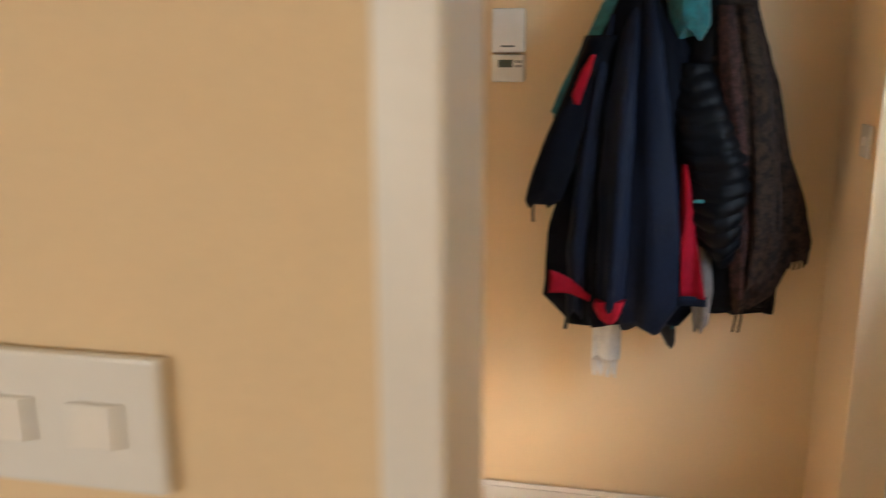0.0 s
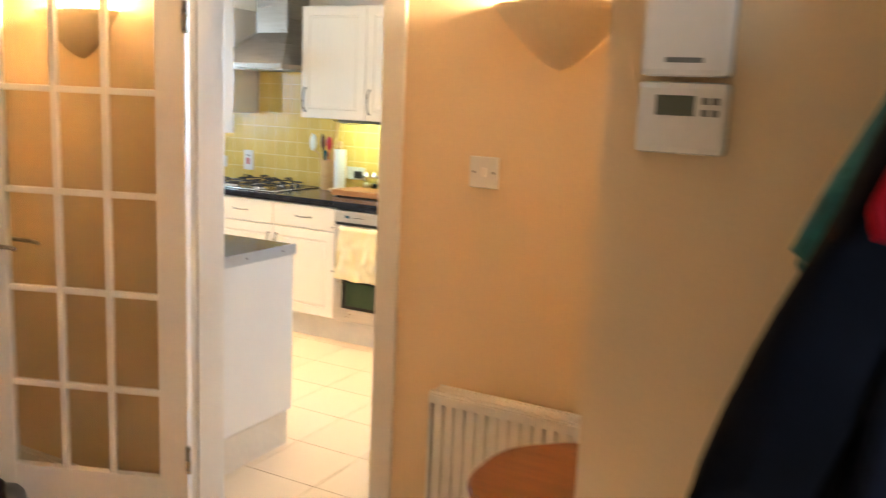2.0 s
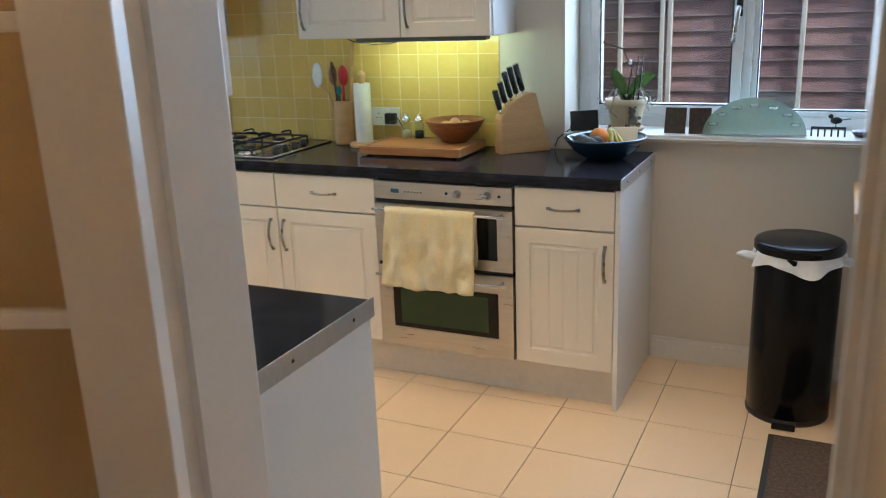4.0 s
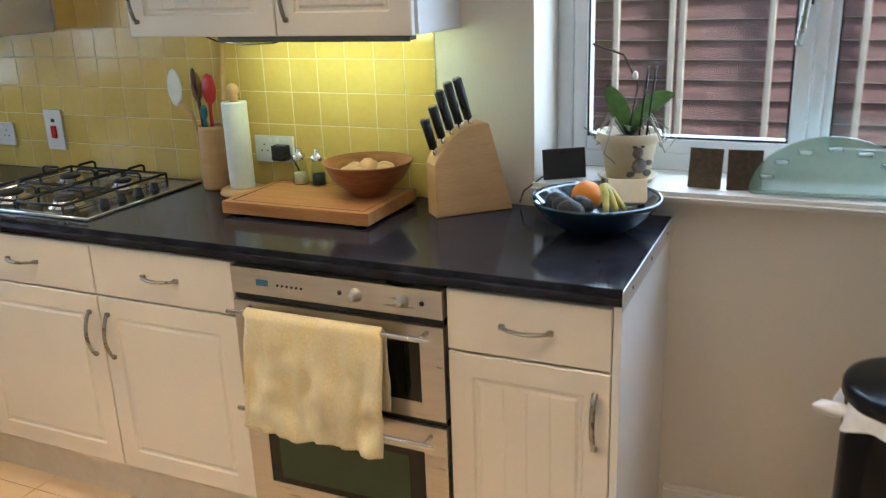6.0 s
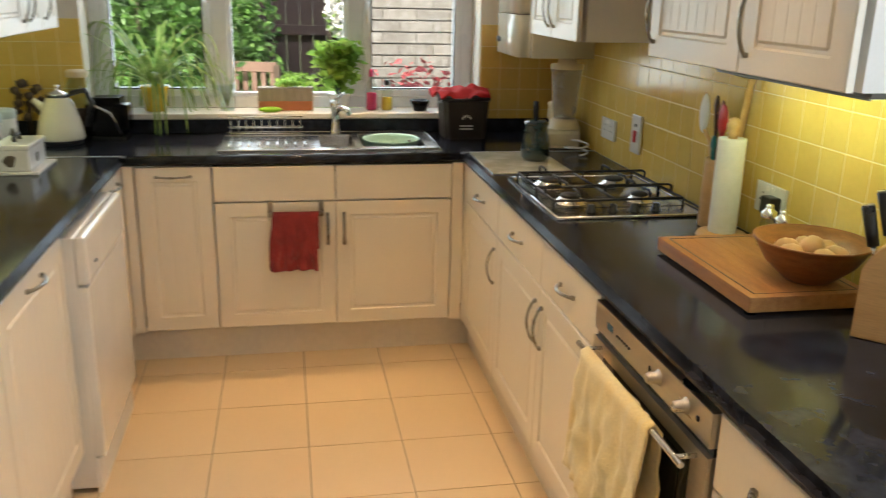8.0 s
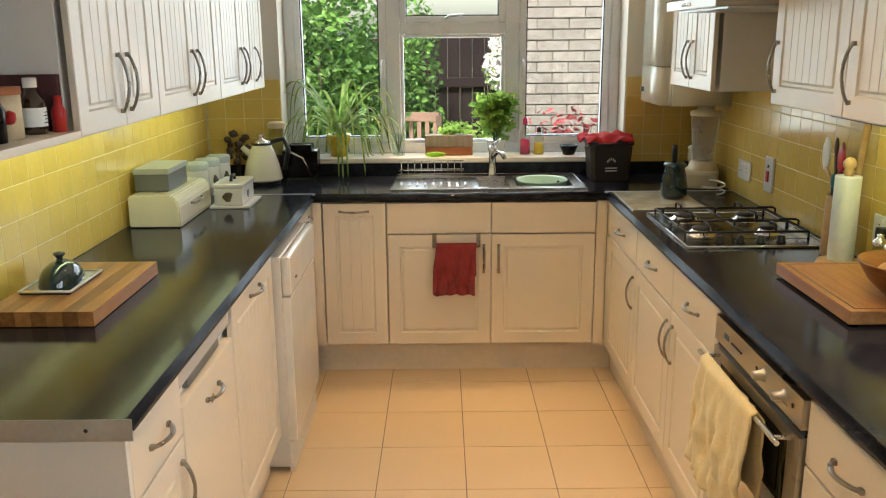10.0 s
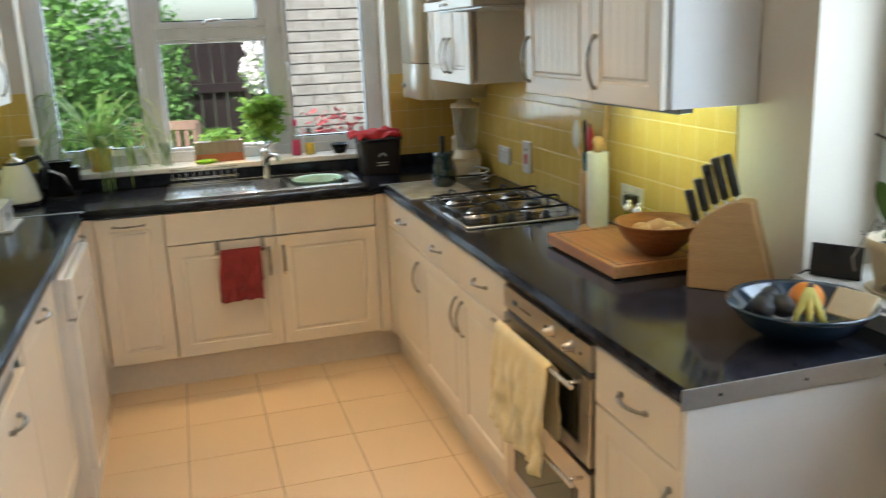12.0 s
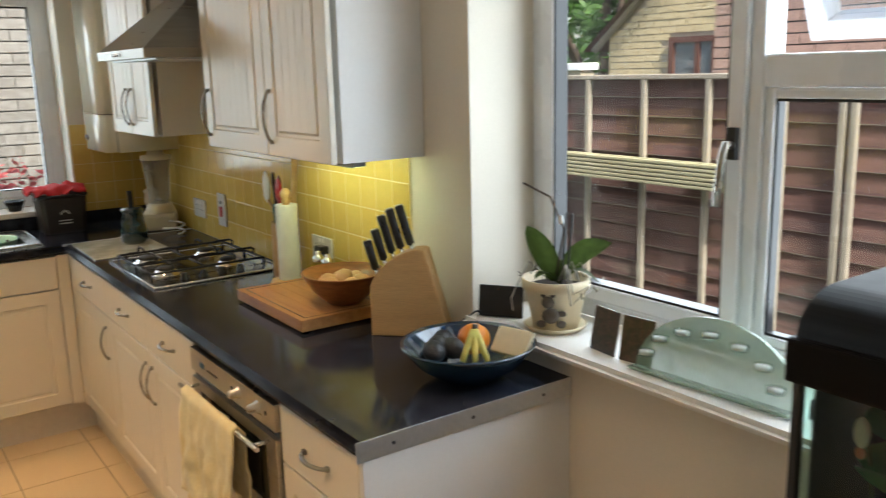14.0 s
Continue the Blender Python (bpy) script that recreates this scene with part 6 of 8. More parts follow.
solid("cheese_packet", boxes(((-0.05, -0.008, 0), (0.05, 0.008, 0.07)), bevel=0.004), POT_CREAM, "cream paper packet leaning in the bowl", "packet", pose(-1.80, 7.585, FZ + 0.04, -40, 0, 15))

# sockets and plugs on the tiles
SY = 7.6965
def socket(x, z):
    s = plate("wall_socket", "white double socket on the yellow tiles", "socket", pose(x, SY, z), 0.146, 0.086, [])
    for cx in (-0.036, 0.036):
        for dx, dz in ((0, 0.014), (-0.011, -0.006), (0.011, -0.006)):
            part("slot", boxes(((cx + dx - 0.003, -0.0098, dz - 0.002), (cx + dx + 0.003, -0.0088, dz + 0.002))), MATT_BLACK, s)
        part("rocker", boxes(((cx * 0.35 - 0.006, -0.0115, 0.022), (cx * 0.35 + 0.006, -0.0085, 0.036)), bevel=0.001), WHITE, s)
    return s


socket(-2.955, 1.035)
socket(-4.20, 1.035)
plate("cooker_switch", "white cooker switch with a red rocker", "switch", pose(-3.913, SY, 1.06), 0.086, 0.146,
      [("red_rocker", (-0.011, -0.015, -0.03), (0.011, -0.008, 0.015), RED_LIGHT), ("neon", (-0.008, -0.011, 0.028), (0.008, -0.008, 0.04), MATT_BLACK)])
pg = thing("plug", "black plug with its cable in the socket", "plug", pose(-2.917, SY - 0.0105, 1.03))
part("body", boxes(((-0.026, -0.036, -0.026), (0.026, -0.0005, 0.024)), bevel=0.007), BLACK, pg)
part("cable", tube([(0, -0.034, -0.02), (0.05, -0.045, 0.005), (0.075, -0.04, -0.04), (0.09, -0.03, -0.118)], 0.003, 6), BLACK, pg)
tc = solid("charger_cable", tube([(-2.13, 7.695, 0.92), (-2.11, 7.67, 0.96), (-2.06, 7.69, 1.0), (-2.03, 7.76, 0.992)], 0.0025, 6), MATT_BLACK, "thin black charger cable running to the sill", "cable")

# beyond the hob
gb = thing("glass_worktop_saver", "patterned glass worktop protector beside the hob", "worktop protector", worktop_at(-4.35, 7.135))
part("slab", boxes(((0, 0, 0), (0.43, 0.32, 0.006)), bevel=0.002), material("printed_pale_glass", (0.62, 0.62, 0.52), 0.10, vary=0.12, scale=8, second=(0.46, 0.45, 0.36), blend=0.2, coat=0.6), gb)
vs = thing("pepper_grinder_pot", "dark teal rounded pot with a stopper", "pot", worktop_at(-4.17, 7.37, 0, WT + 0.006))
part("body", lathe([(0, 0), (0.048, 0), (0.058, 0.015), (0.060, 0.06), (0.052, 0.10), (0.045, 0.135), (0.052, 0.15), (0.042, 0.162), (0, 0.164)], 24), TEAL_DISH, vs)
part("stopper", tube([(-0.01, 0, 0.16), (-0.014, 0, 0.21), (-0.018, 0, 0.235)], 0.012, 8), MATT_BLACK, vs)
bl = thing("blender", "cream jug blender in the tiled corner", "blender", worktop_at(-4.50, 7.595, -20))
part("base", boxes(((-0.085, -0.085, 0), (0.085, 0.075, 0.085)), bevel=0.018), CREAM_PLASTIC, bl)
part("collar", lathe([(0.075, 0.085), (0.062, 0.115), (0.055, 0.125), (0, 0.126)], 28), CREAM_PLASTIC, bl)
part("control_arm", boxes(((-0.05, -0.115, 0.03), (0.05, -0.055, 0.075)), bevel=0.014), CREAM_PLASTIC, bl)
part("dial", turned(lathe([(0, 0.014), (0.018, 0.014), (0.02, 0)], 18), Matrix.Translation((0, -0.115, 0.052)) @ pose(0, 0, 0, 90, 0, 0)), CERAMIC, bl)
part("jug", lathe([(0.045, 0.126), (0.052, 0.16), (0.066, 0.33), (0.070, 0.345)], 28), material("scuffed_jug_plastic", (0.52, 0.48, 0.42), 0.3, vary=0.3, scale=20, alpha=0.42), bl)
part("lid", lathe([(0.071, 0.343), (0.072, 0.362), (0.04, 0.368), (0.038, 0.385), (0, 0.386)], 28), CREAM_PLASTIC, bl)
part("jug_handle", tube([(-0.055, -0.03, 0.19), (-0.105, -0.05, 0.20), (-0.11, -0.055, 0.29), (-0.062, -0.035, 0.31)], 0.011, 8), CREAM_PLASTIC, bl)
part("cutter", tube([(0, 0, 0.128), (0.01, 0.0, 0.15)], 0.03, 8, flat=0.4, taper=0.3), CHROME, bl)
part("grinder_cup", lathe([(0, 0.0), (0.028, 0.0), (0.035, 0.02), (0.03, 0.06), (0.036, 0.075), (0.02, 0.088), (0, 0.09)], 20, (-0.115, -0.045, 0.10)), CREAM_PLASTIC, bl)
solid("blender_cable", tube([(0.06 + 0.055 * math.cos(0.5 * k), 0.05 * math.sin(0.5 * k) - 0.02, 0.006 + 0.0025 * k) for k in range(20)], 0.0045, 6), CERAMIC, "white coiled cable beside the blender", "cable", worktop_at(-4.36, 7.61))
cd = thing("food_caddy", "brown plastic food waste caddy beside the sink", "caddy", worktop_at(-4.78, 7.19))
bm = bmesh.new()
rings = []
for z, wx, wy in ((0.0, 0.085, 0.092), (0.01, 0.088, 0.096), (0.175, 0.10, 0.108), (0.18, 0.106, 0.114), (0.195, 0.106, 0.114)):
    rings.append([bm.verts.new((sx * wx, sy * wy, z)) for sx, sy in ((-1, -0.8), (-0.8, -1), (0.8, -1), (1, -0.8), (1, 0.8), (0.8, 1), (-0.8, 1), (-1, 0.8))])
for a, b in zip(rings, rings[1:]):
    for i in range(8):
        bm.faces.new((a[i], a[(i + 1) % 8], b[(i + 1) % 8], b[i]))
bm.faces.new(rings[0][::-1])
bm.faces.new(rings[-1])
part("bucket", bm, BROWN_PLASTIC, cd)
part("handle", tube([(0.0, -0.118, 0.16), (0.105, -0.10, 0.185), (0.125, 0.0, 0.188), (0.105, 0.10, 0.185), (0.0, 0.118, 0.16)], 0.006, 8), BLACK, cd)
for k in range(5):
    a = 0.5 + 0.55 * k
    part("printed_petal", boxes(((0.0955, -0.003 + 0.020 * math.cos(a), 0.085 + 0.02 * math.sin(a)), (0.0985, 0.003 + 0.020 * math.cos(a), 0.097 + 0.02 * math.sin(a)))), CERAMIC, cd)
for k in range(2):
    part("printed_bar", boxes(((0.094, -0.03, 0.062 - 0.014 * k), (0.097, 0.03, 0.068 - 0.014 * k))), CERAMIC, cd)
cl = solid("red_cloth", sheet(lambda u, v: Vector((0.13 * (u - 0.5) * 1.75, 0.26 * (v - 0.5) * (1 + 0.1 * math.sin(5 * u)), 0.198 + 0.030 * noise.noise((5 * u, 5 * v, 1.7)) + 0.034 * math.sin(math.pi * u) * math.sin(math.pi * v) + 0.006)), 20, 24, 0.006), RED_CLOTH, "crumpled red cloth on top of the caddy", "cloth", worktop_at(-4.78, 7.18))

# ---- tea towels ----
def hung(name, label, m, w, front, back, mat, seed, thick=0.005, waves=5):
    """A cloth folded over a rail at the origin, along x, hanging down in front and behind."""
    total = front + back
    def fn(u, v):
        s = v * total
        x = (u - 0.5) * w * (1 + 0.05 * max(0, s - back) / front)
        fold = abs(((3 * u + 0.2) % 1.0) - 0.5) + 0.6 * abs(((2.5 * v + 0.3) % 1.0) - 0.5)
        swell = 0.006 + 0.015 * fold + 0.020 * noise.noise((5 * u + seed, 6 * v, 0.3)) + 0.016 * noise.noise((13 * u, 10 * v + seed, 1.7)) + 0.006 * abs(noise.noise((26 * u + seed, 24 * v, 4.1))) + 0.004 * math.sin(waves * 2 * math.pi * u + 0.7 + 2.5 * v)
        if s < back:
            return Vector((x, 0.011 + 0.4 * abs(swell), s - back))
        d = s - back
        yy = -0.011 - 0.02 * d - abs(swell) * min(1, d * 5)
        if d < 0.02:
            a = math.pi * d / 0.02
            return Vector((x, 0.011 * math.cos(a), 0.011 * math.sin(a)))
        return Vector((x + 0.012 * math.sin(3 * v + seed), yy, -(d - 0.02) * (1 + 0.035 * math.sin(2.6 * u + seed) + 0.06 * u + 0.012 * math.sin(19 * u))))
    return solid(name, sheet(fn, 42, 60, thick), mat, label, "towel", m)


t1 = hung("tea_towel", "pale yellow checked tea towel over the oven rail", pose(-2.445, 7.063, 0.752), 0.385, 0.315, 0.21, CLOTH_Y, 1)
rr = thing("towel_hooks", "over-door towel rail with two metal hooks", "towel rail", pose(FS, 6.40, 0.665, 0, 0, 90))
part("rail", tube([(-0.115, -0.032, 0), (0.115, -0.032, 0)], 0.005), NICKEL, rr)
for x in (-0.105, 0.105):
    part("hook", boxes(((x - 0.010, -0.006, -0.02), (x + 0.010, -0.003, 0.05)), ((x - 0.010, -0.036, -0.006), (x + 0.010, -0.004, 0.006)), bevel=0.001), NICKEL, rr)
hung("hand_towel", "red hand towel hanging on the sink unit door", pose(FS + 0.032, 6.40, 0.665, 0, 0, 90), 0.19, 0.255, 0.16, CLOTH_R, 2, 0.006, 3)

# ---- sill of the garden window ----
ZS = 0.985
def leaf_blade(bm, base, tip, width, droop, n=8, across=None):
    base, tip = Vector(base), Vector(tip)
    d = tip - base
    side = Vector(across).normalized() if across else d.cross(Vector((0, 0, 1))).normalized()
    L = []
    for k in range(n + 1):
        t = k / n
        w = width * math.sin(math.pi * min(1, 0.12 + 0.88 * t)) ** 0.7 * (1 if t < 0.99 else 0.1)
        p = base + d * t + Vector((0, 0, droop * math.sin(math.pi * t)))
        L.append((bm.verts.new(p - side * w), bm.verts.new(p - Vector((0, 0, width * 0.18))), bm.verts.new(p + side * w)))
    fs = []
    for a, b in zip(L, L[1:]):
        for i in (0, 1):
            q = bm.faces.new((a[i], a[i + 1], b[i + 1], b[i]))
            q.smooth = True
            fs.append(q)
    return fs


op = thing("orchid", "potted orchid without flowers in a cream pot", "pot plant", pose(-1.845, 7.785, ZS))
part("saucer", lathe([(0, 0), (0.068, 0), (0.082, 0.014), (0.078, 0.016), (0.064, 0.006), (0, 0.005)], 28), POT_CREAM, op)
pot = part("pot", lathe([(0, 0.006), (0.058, 0.006), (0.078, 0.108), (0.086, 0.110), (0.088, 0.136), (0.080, 0.136), (0.074, 0.11), (0, 0.105)], 32), POT_CREAM, op)
bear = blob(0.017, (-0.012, -0.074, 0.088), (1, 0.35, 1), bm=None)
for dx, dz, r, sx in ((-0.024, 0.107, 0.007, 1), (0.0, 0.107, 0.007, 1), (-0.006, 0.052, 0.021, 1.1), (-0.03, 0.03, 0.010, 1.3), (0.02, 0.03, 0.010, 1.3), (0.022, 0.058, 0.008, 1.4)):
    blob(r, (dx, -0.066 - 0.1 * dz, dz), (sx, 0.4, 1), bm=bear)
part("painted_motif", turned(bear, pose(0, 0, 0, 0, 0, 42)), PRINT, pot, "dark printed motif on the pot")
part("soil", lathe([(0, 0.118), (0.075, 0.112)], 20), SOIL, op)
for base, tip, w, dr, ac in (((0, 0, 0.13), (-0.055, -0.048, 0.268), 0.030, 0.01, (0.62, 0.72, 0.32)), ((0, 0, 0.13), (0.105, 0.09, 0.228), 0.028, 0.026, (-0.42, -0.30, 0.85)), ((0, 0, 0.13), (0.10, 0.05, 0.135), 0.018, 0.03, None), ((0, 0, 0.13), (0.02, -0.09, 0.15), 0.016, 0.02, None)):
    bm = bmesh.new()
    fs = leaf_blade(bm, base, tip, w, dr, 12, ac)
    bmesh.ops.solidify(bm, geom=fs, thickness=0.002)
    part("leaf", bm, LEAF_DARK, op)
ro = random.Random(4)
for k in range(20):
    a = ro.uniform(0, 6.3)
    r = ro.uniform(0.07, 0.13)
    part("air_root", tube([(0.02 * math.cos(a), 0.02 * math.sin(a), 0.13), (0.6 * r * math.cos(a), 0.6 * r * math.sin(a), 0.165 + 0.02 * ro.random()), (r * math.cos(a), r * math.sin(a), 0.13 - 0.05 * ro.random()), (1.15 * r * math.cos(a + 0.3), 1.15 * r * math.sin(a + 0.3), 0.15 - 0.08 * ro.random())], 0.0019, 5), ROOT, op)
part("flower_stem", tube([(0, 0, 0.13), (0.02, 0.01, 0.26), (-0.02, 0.0, 0.34), (-0.10, -0.02, 0.37)], 0.003, 6), BARK, op)
for dx in (0.03, 0.05):
    part("stake", tube([(dx, -0.01, 0.12), (dx + 0.02, -0.01, 0.31)], 0.003, 6), MATT_BLACK, op)
part("clip", blob(0.008, (0.012, 0.005, 0.285), (1, 0.6, 1.6)), CERAMIC, op)

tv = thing("smart_display", "small black tilted display on the window sill", "display", pose(-2.01, 7.735, ZS, 0, 0, 34))
part("screen", turned(boxes(((-0.062, -0.004, 0.0), (0.062, 0.004, 0.085)), bevel=0.003), pose(0, 0, 0.002, -10, 0, 0)), BLACK, tv)
part("stand", boxes(((-0.05, 0.004, 0.0), (0.05, 0.055, 0.03)), bevel=0.008), MATT_BLACK, tv)
for x, rz in ((-1.632, -6), (-1.532, 6)):
    c = thing("photo_card", "dark flowered photo card propped on the sill", "photo card", pose(x, 7.735, ZS, -10, 0, rz), group="photo cards")
    part("card", boxes(((-0.043, -0.0015, 0), (0.043, 0.0015, 0.105))), CARD, c)
    part("prop", boxes(((-0.012, 0.002, 0.0), (0.012, 0.004, 0.07))), CARD, c)
hm = thing("glass_candle_holder", "green half-moon glass tealight holder on the sill", "candle holder", pose(-1.325, 7.735, ZS, -7, 0, 3))
bm = bmesh.new()
pr = [(0.195 * math.cos(math.pi * k / 28), 0.148 * math.sin(math.pi * k / 28)) for k in range(29)]
f = [bm.verts.new((x, 0, z)) for x, z in pr]
b = [bm.verts.new((x, 0.012, z)) for x, z in pr]
bm.faces.new(f)
bm.faces.new(b[::-1])
for i in range(29):
    j = (i + 1) % 29
    bm.faces.new((f[i], b[i], b[j], f[j]))
part("plate", bm, SEA_GLASS, hm)
part("foot", boxes(((-0.19, -0.035, 0), (0.19, -0.0005, 0.008)), bevel=0.003), SEA_GLASS, hm)
for k in range(7):
    a = math.pi * (k + 0.6) / 7.2
    cx, cz = 0.158 * math.cos(a), 0.012 + 0.098 * math.sin(a)
    cp = part("cup", lathe([(0.0, 0.0), (0.018, 0.0), (0.020, 0.014), (0.018, 0.014), (0.016, 0.003)], 16, (cx, -0.022, cz)), CLEAR, hm)
    part("tealight", lathe([(0.0, 0.003), (0.015, 0.003), (0.015, 0.011), (0, 0.011)], 14, (cx, -0.022, cz)), CERAMIC, cp)
bd = thing("bird_ornament", "black metal bird on a comb-shaped stand", "ornament", pose(-1.055, 7.76, ZS))
part("rail", boxes(((-0.062, -0.004, 0.028), (0.062, 0.004, 0.038))), MATT_BLACK, bd)
for k in range(6):
    part("tooth", boxes(((-0.062 + 0.0236 * k, -0.006, 0), (-0.056 + 0.0236 * k, 0.006, 0.029))), MATT_BLACK, bd)
bi = part("bird", blob(0.017, (0.025, 0, 0.062), (1.3, 0.5, 0.8)), MATT_BLACK, bd)
part("head", blob(0.009, (0.005, 0, 0.078), (1.1, 0.6, 1)), MATT_BLACK, bi)
part("tail", tube([(0.04, 0, 0.064), (0.075, 0, 0.07)], 0.005, 6, flat=0.4), MATT_BLACK, bi)
part("leg", tube([(0.025, 0, 0.036), (0.025, 0, 0.055)], 0.002, 5), MATT_BLACK, bi)
solid("small_dish", lathe([(0, 0), (0.02, 0), (0.036, 0.024), (0.034, 0.025), (0.018, 0.004), (0, 0.004)], 20), material("plum_glaze", (0.06, 0.02, 0.035), 0.2, coat=0.6), "small plum-coloured dish on the sill", "dish", pose(-0.94, 7.76, ZS))
solid("small_jug", lathe([(0, 0), (0.03, 0), (0.038, 0.03), (0.03, 0.08), (0.034, 0.10), (0.03, 0.10), (0.026, 0.08), (0, 0.01)], 20), CREAM_PLASTIC, "small beige pot on the sill", "pot", pose(-0.84, 7.79, ZS))

# ---- bin, mat, cabinet and aquarium ----
pb = thing("pedal_bin", "tall glossy black pedal bin with a white liner", "bin", pose(-1.112, 7.368, 0))
part("body", lathe([(0, 0.012), (0.142, 0.012), (0.147, 0.02), (0.147, 0.63), (0.143, 0.637)], 48), BIN_BLACK, pb)
part("base_ring", lathe([(0, 0), (0.148, 0), (0.150, 0.01), (0.147, 0.022)], 48), BLACK, pb)
part("lid", lathe([(0.152, 0.637), (0.155, 0.642), (0.155, 0.662), (0.151, 0.671), (0.138, 0.675), (0, 0.672)], 48), BIN_BLACK, pb)
def liner(u, v):
    a = 2 * math.pi * u
    r = 0.1495 + 0.012 * v + 0.010 * v * math.sin(9 * a) + 0.006 * math.sin(5 * a + 1)
    z = 0.638 - 0.048 * v * (1 + 0.35 * math.sin(4 * a + 0.5))
    return Vector((r * math.cos(a), r * math.sin(a), z))
part("liner", sheet(liner, 72, 5), LINER, pb, "white bin liner folded over the rim")
part("liner_knot", blob(0.035, (-0.17, -0.05, 0.612), (1.2, 0.5, 0.45), 0.5, 2, 7), LINER, pb)
part("liner_knot", blob(0.03, (0.172, -0.03, 0.612), (1.1, 0.5, 0.5), 0.5, 2, 9), LINER, pb)
part("pedal", boxes(((-0.04, -0.19, 0.012), (0.04, -0.13, 0.022)), ((-0.04, -0.19, 0.004), (0.04, -0.184, 0.03)), bevel=0.002), BLACK, pb)
mt = thing("door_mat", "brown speckled door mat with a dark edge", "mat", pose(-1.157, 6.60, 0.0005))
part("mat_surface", boxes(((0.02, 0.02, 0.003), (0.62, 0.517, 0.011)), bevel=0.003), MAT, mt)
part("edge", boxes(((0, 0, 0), (0.64, 0.537, 0.005)), bevel=0.002), MAT_EDGE, mt)
ca = thing("aquarium_cabinet", "white panelled cabinet with a wooden top below the aquarium", "cabinet", pose(-0.905, 7.185, 0))
part("body", boxes(((0, 0.02, 0.06), (0.86, 0.48, 0.80))), PANEL, ca)
part("plinth", boxes(((0.01, 0.005, 0), (0.85, 0.47, 0.06))), PANEL, ca)
for x0 in (0.0, 0.43):
    d = part("door", turned(front_mesh(0.427, 0.60, True, False), Matrix.Translation((x0 + 0.0015, 0, 0.065))), UNIT, ca)
    part("drawer_front", turned(front_mesh(0.427, 0.12, False, False), Matrix.Translation((x0 + 0.0015, 0, 0.672))), UNIT, ca)
    for z in (0.14, 0.55):
        part("hinge", tube([(x0 + 0.004, -0.006, z - 0.02), (x0 + 0.004, -0.006, z + 0.02)], 0.004, 6), NICKEL, d)
part("child_lock", boxes(((-0.022, -0.012, 0.60), (0.012, 0.004, 0.635)), bevel=0.005), CERAMIC, ca, "white child lock")
part("foot_peg", boxes(((-0.014, 0.0, 0.10), (0.0, 0.02, 0.125)), bevel=0.004), CERAMIC, ca)
for k in range(4):
    part("top_plank", boxes(((-0.045, -0.03 + 0.131 * k, 0.80), (0.90, 0.10 + 0.131 * k, 0.83)), bevel=0.004), BEECH, ca, "pale wooden cabinet top plank")
aq = thing("aquarium", "glass aquarium with a black hood and green plants", "aquarium", pose(-0.803, 7.19, 0.8305))
AW, AD, AH = 0.74, 0.42, 0.47
part("base_trim", boxes(((-0.004, -0.004, 0), (AW + 0.004, AD + 0.004, 0.03)), bevel=0.003), BLACK, aq)
for lo, hi in (((0, 0, 0.03), (AW, 0.006, AH)), ((0, AD - 0.006, 0.03), (AW, AD, AH)), ((0, 0.0065, 0.03), (0.006, AD - 0.0065, AH)), ((AW - 0.006, 0.0065, 0.03), (AW, AD - 0.0065, AH))):
    g = part("glass_side", boxes((lo, hi)), AQUA_GLASS, aq)
for sx in (0, AW):
    for sy in (0, AD):
        part("corner_seal", boxes(((sx - 0.005, sy - 0.005, 0.03), (sx + 0.005, sy + 0.005, AH))), BLACK, aq)
# added black sheet standing in for the dark among dense plants
part("side_darkener", boxes(((0.007, 0.02, 0.075), (0.0095, AD - 0.012, AH - 0.012))), MATT_BLACK, aq, "black sheet added inside the end pane to darken the tank")
part("filter_box", boxes(((0.012, 0.16, 0.08), (0.06, AD - 0.02, AH - 0.03)), bevel=0.006), MATT_BLACK, aq, "black internal filter box")
part("gravel", boxes(((0.008, 0.008, 0.031), (AW - 0.008, AD - 0.008, 0.075))), SOIL, aq)
part("back_sheet", boxes(((0.01, AD - 0.012, 0.075), (AW * 0.5, AD - 0.008, AH - 0.01))), MATT_BLACK, aq, "black filter box and backing")
HOODP = [(-0.006, 0.0), (-0.006, 0.040)] + [(0.07 - 0.072 * math.cos(k * 0.13), 0.042 + 0.050 * math.sin(k * 0.13)) for k in range(13)] + [(AD * 0.75, 0.094), (AD + 0.004, 0.076), (AD + 0.006, 0.0)]
bm = bmesh.new()
f = [bm.verts.new((-0.006, y, AH + z)) for y, z in HOODP]
b = [bm.verts.new((AW + 0.006, y, AH + z)) for y, z in HOODP]
bm.faces.new(f[::-1])
bm.faces.new(b)
for i in range(len(HOODP)):
    j = (i + 1) % len(HOODP)
    bm.faces.new((f[i], f[j], b[j], b[i]))
bmesh.ops.recalc_face_normals(bm, faces=bm.faces)
for q in bm.faces:
    q.smooth = len(q.verts) == 4 and abs(q.normal.x) < 0.1
part("hood", bm, HOOD_PLASTIC, aq)
part("hood_flap", boxes(((0.03, 0.14, AH + 0.090), (AW * 0.6, 0.29, AH + 0.0965)), bevel=0.001), HOOD_PLASTIC, aq)
part("hood_lip", boxes(((-0.012, -0.014, AH - 0.010), (AW + 0.012, AD + 0.010, AH + 0.042)), bevel=0.004), HOOD_PLASTIC, aq)
ra = random.Random(12)
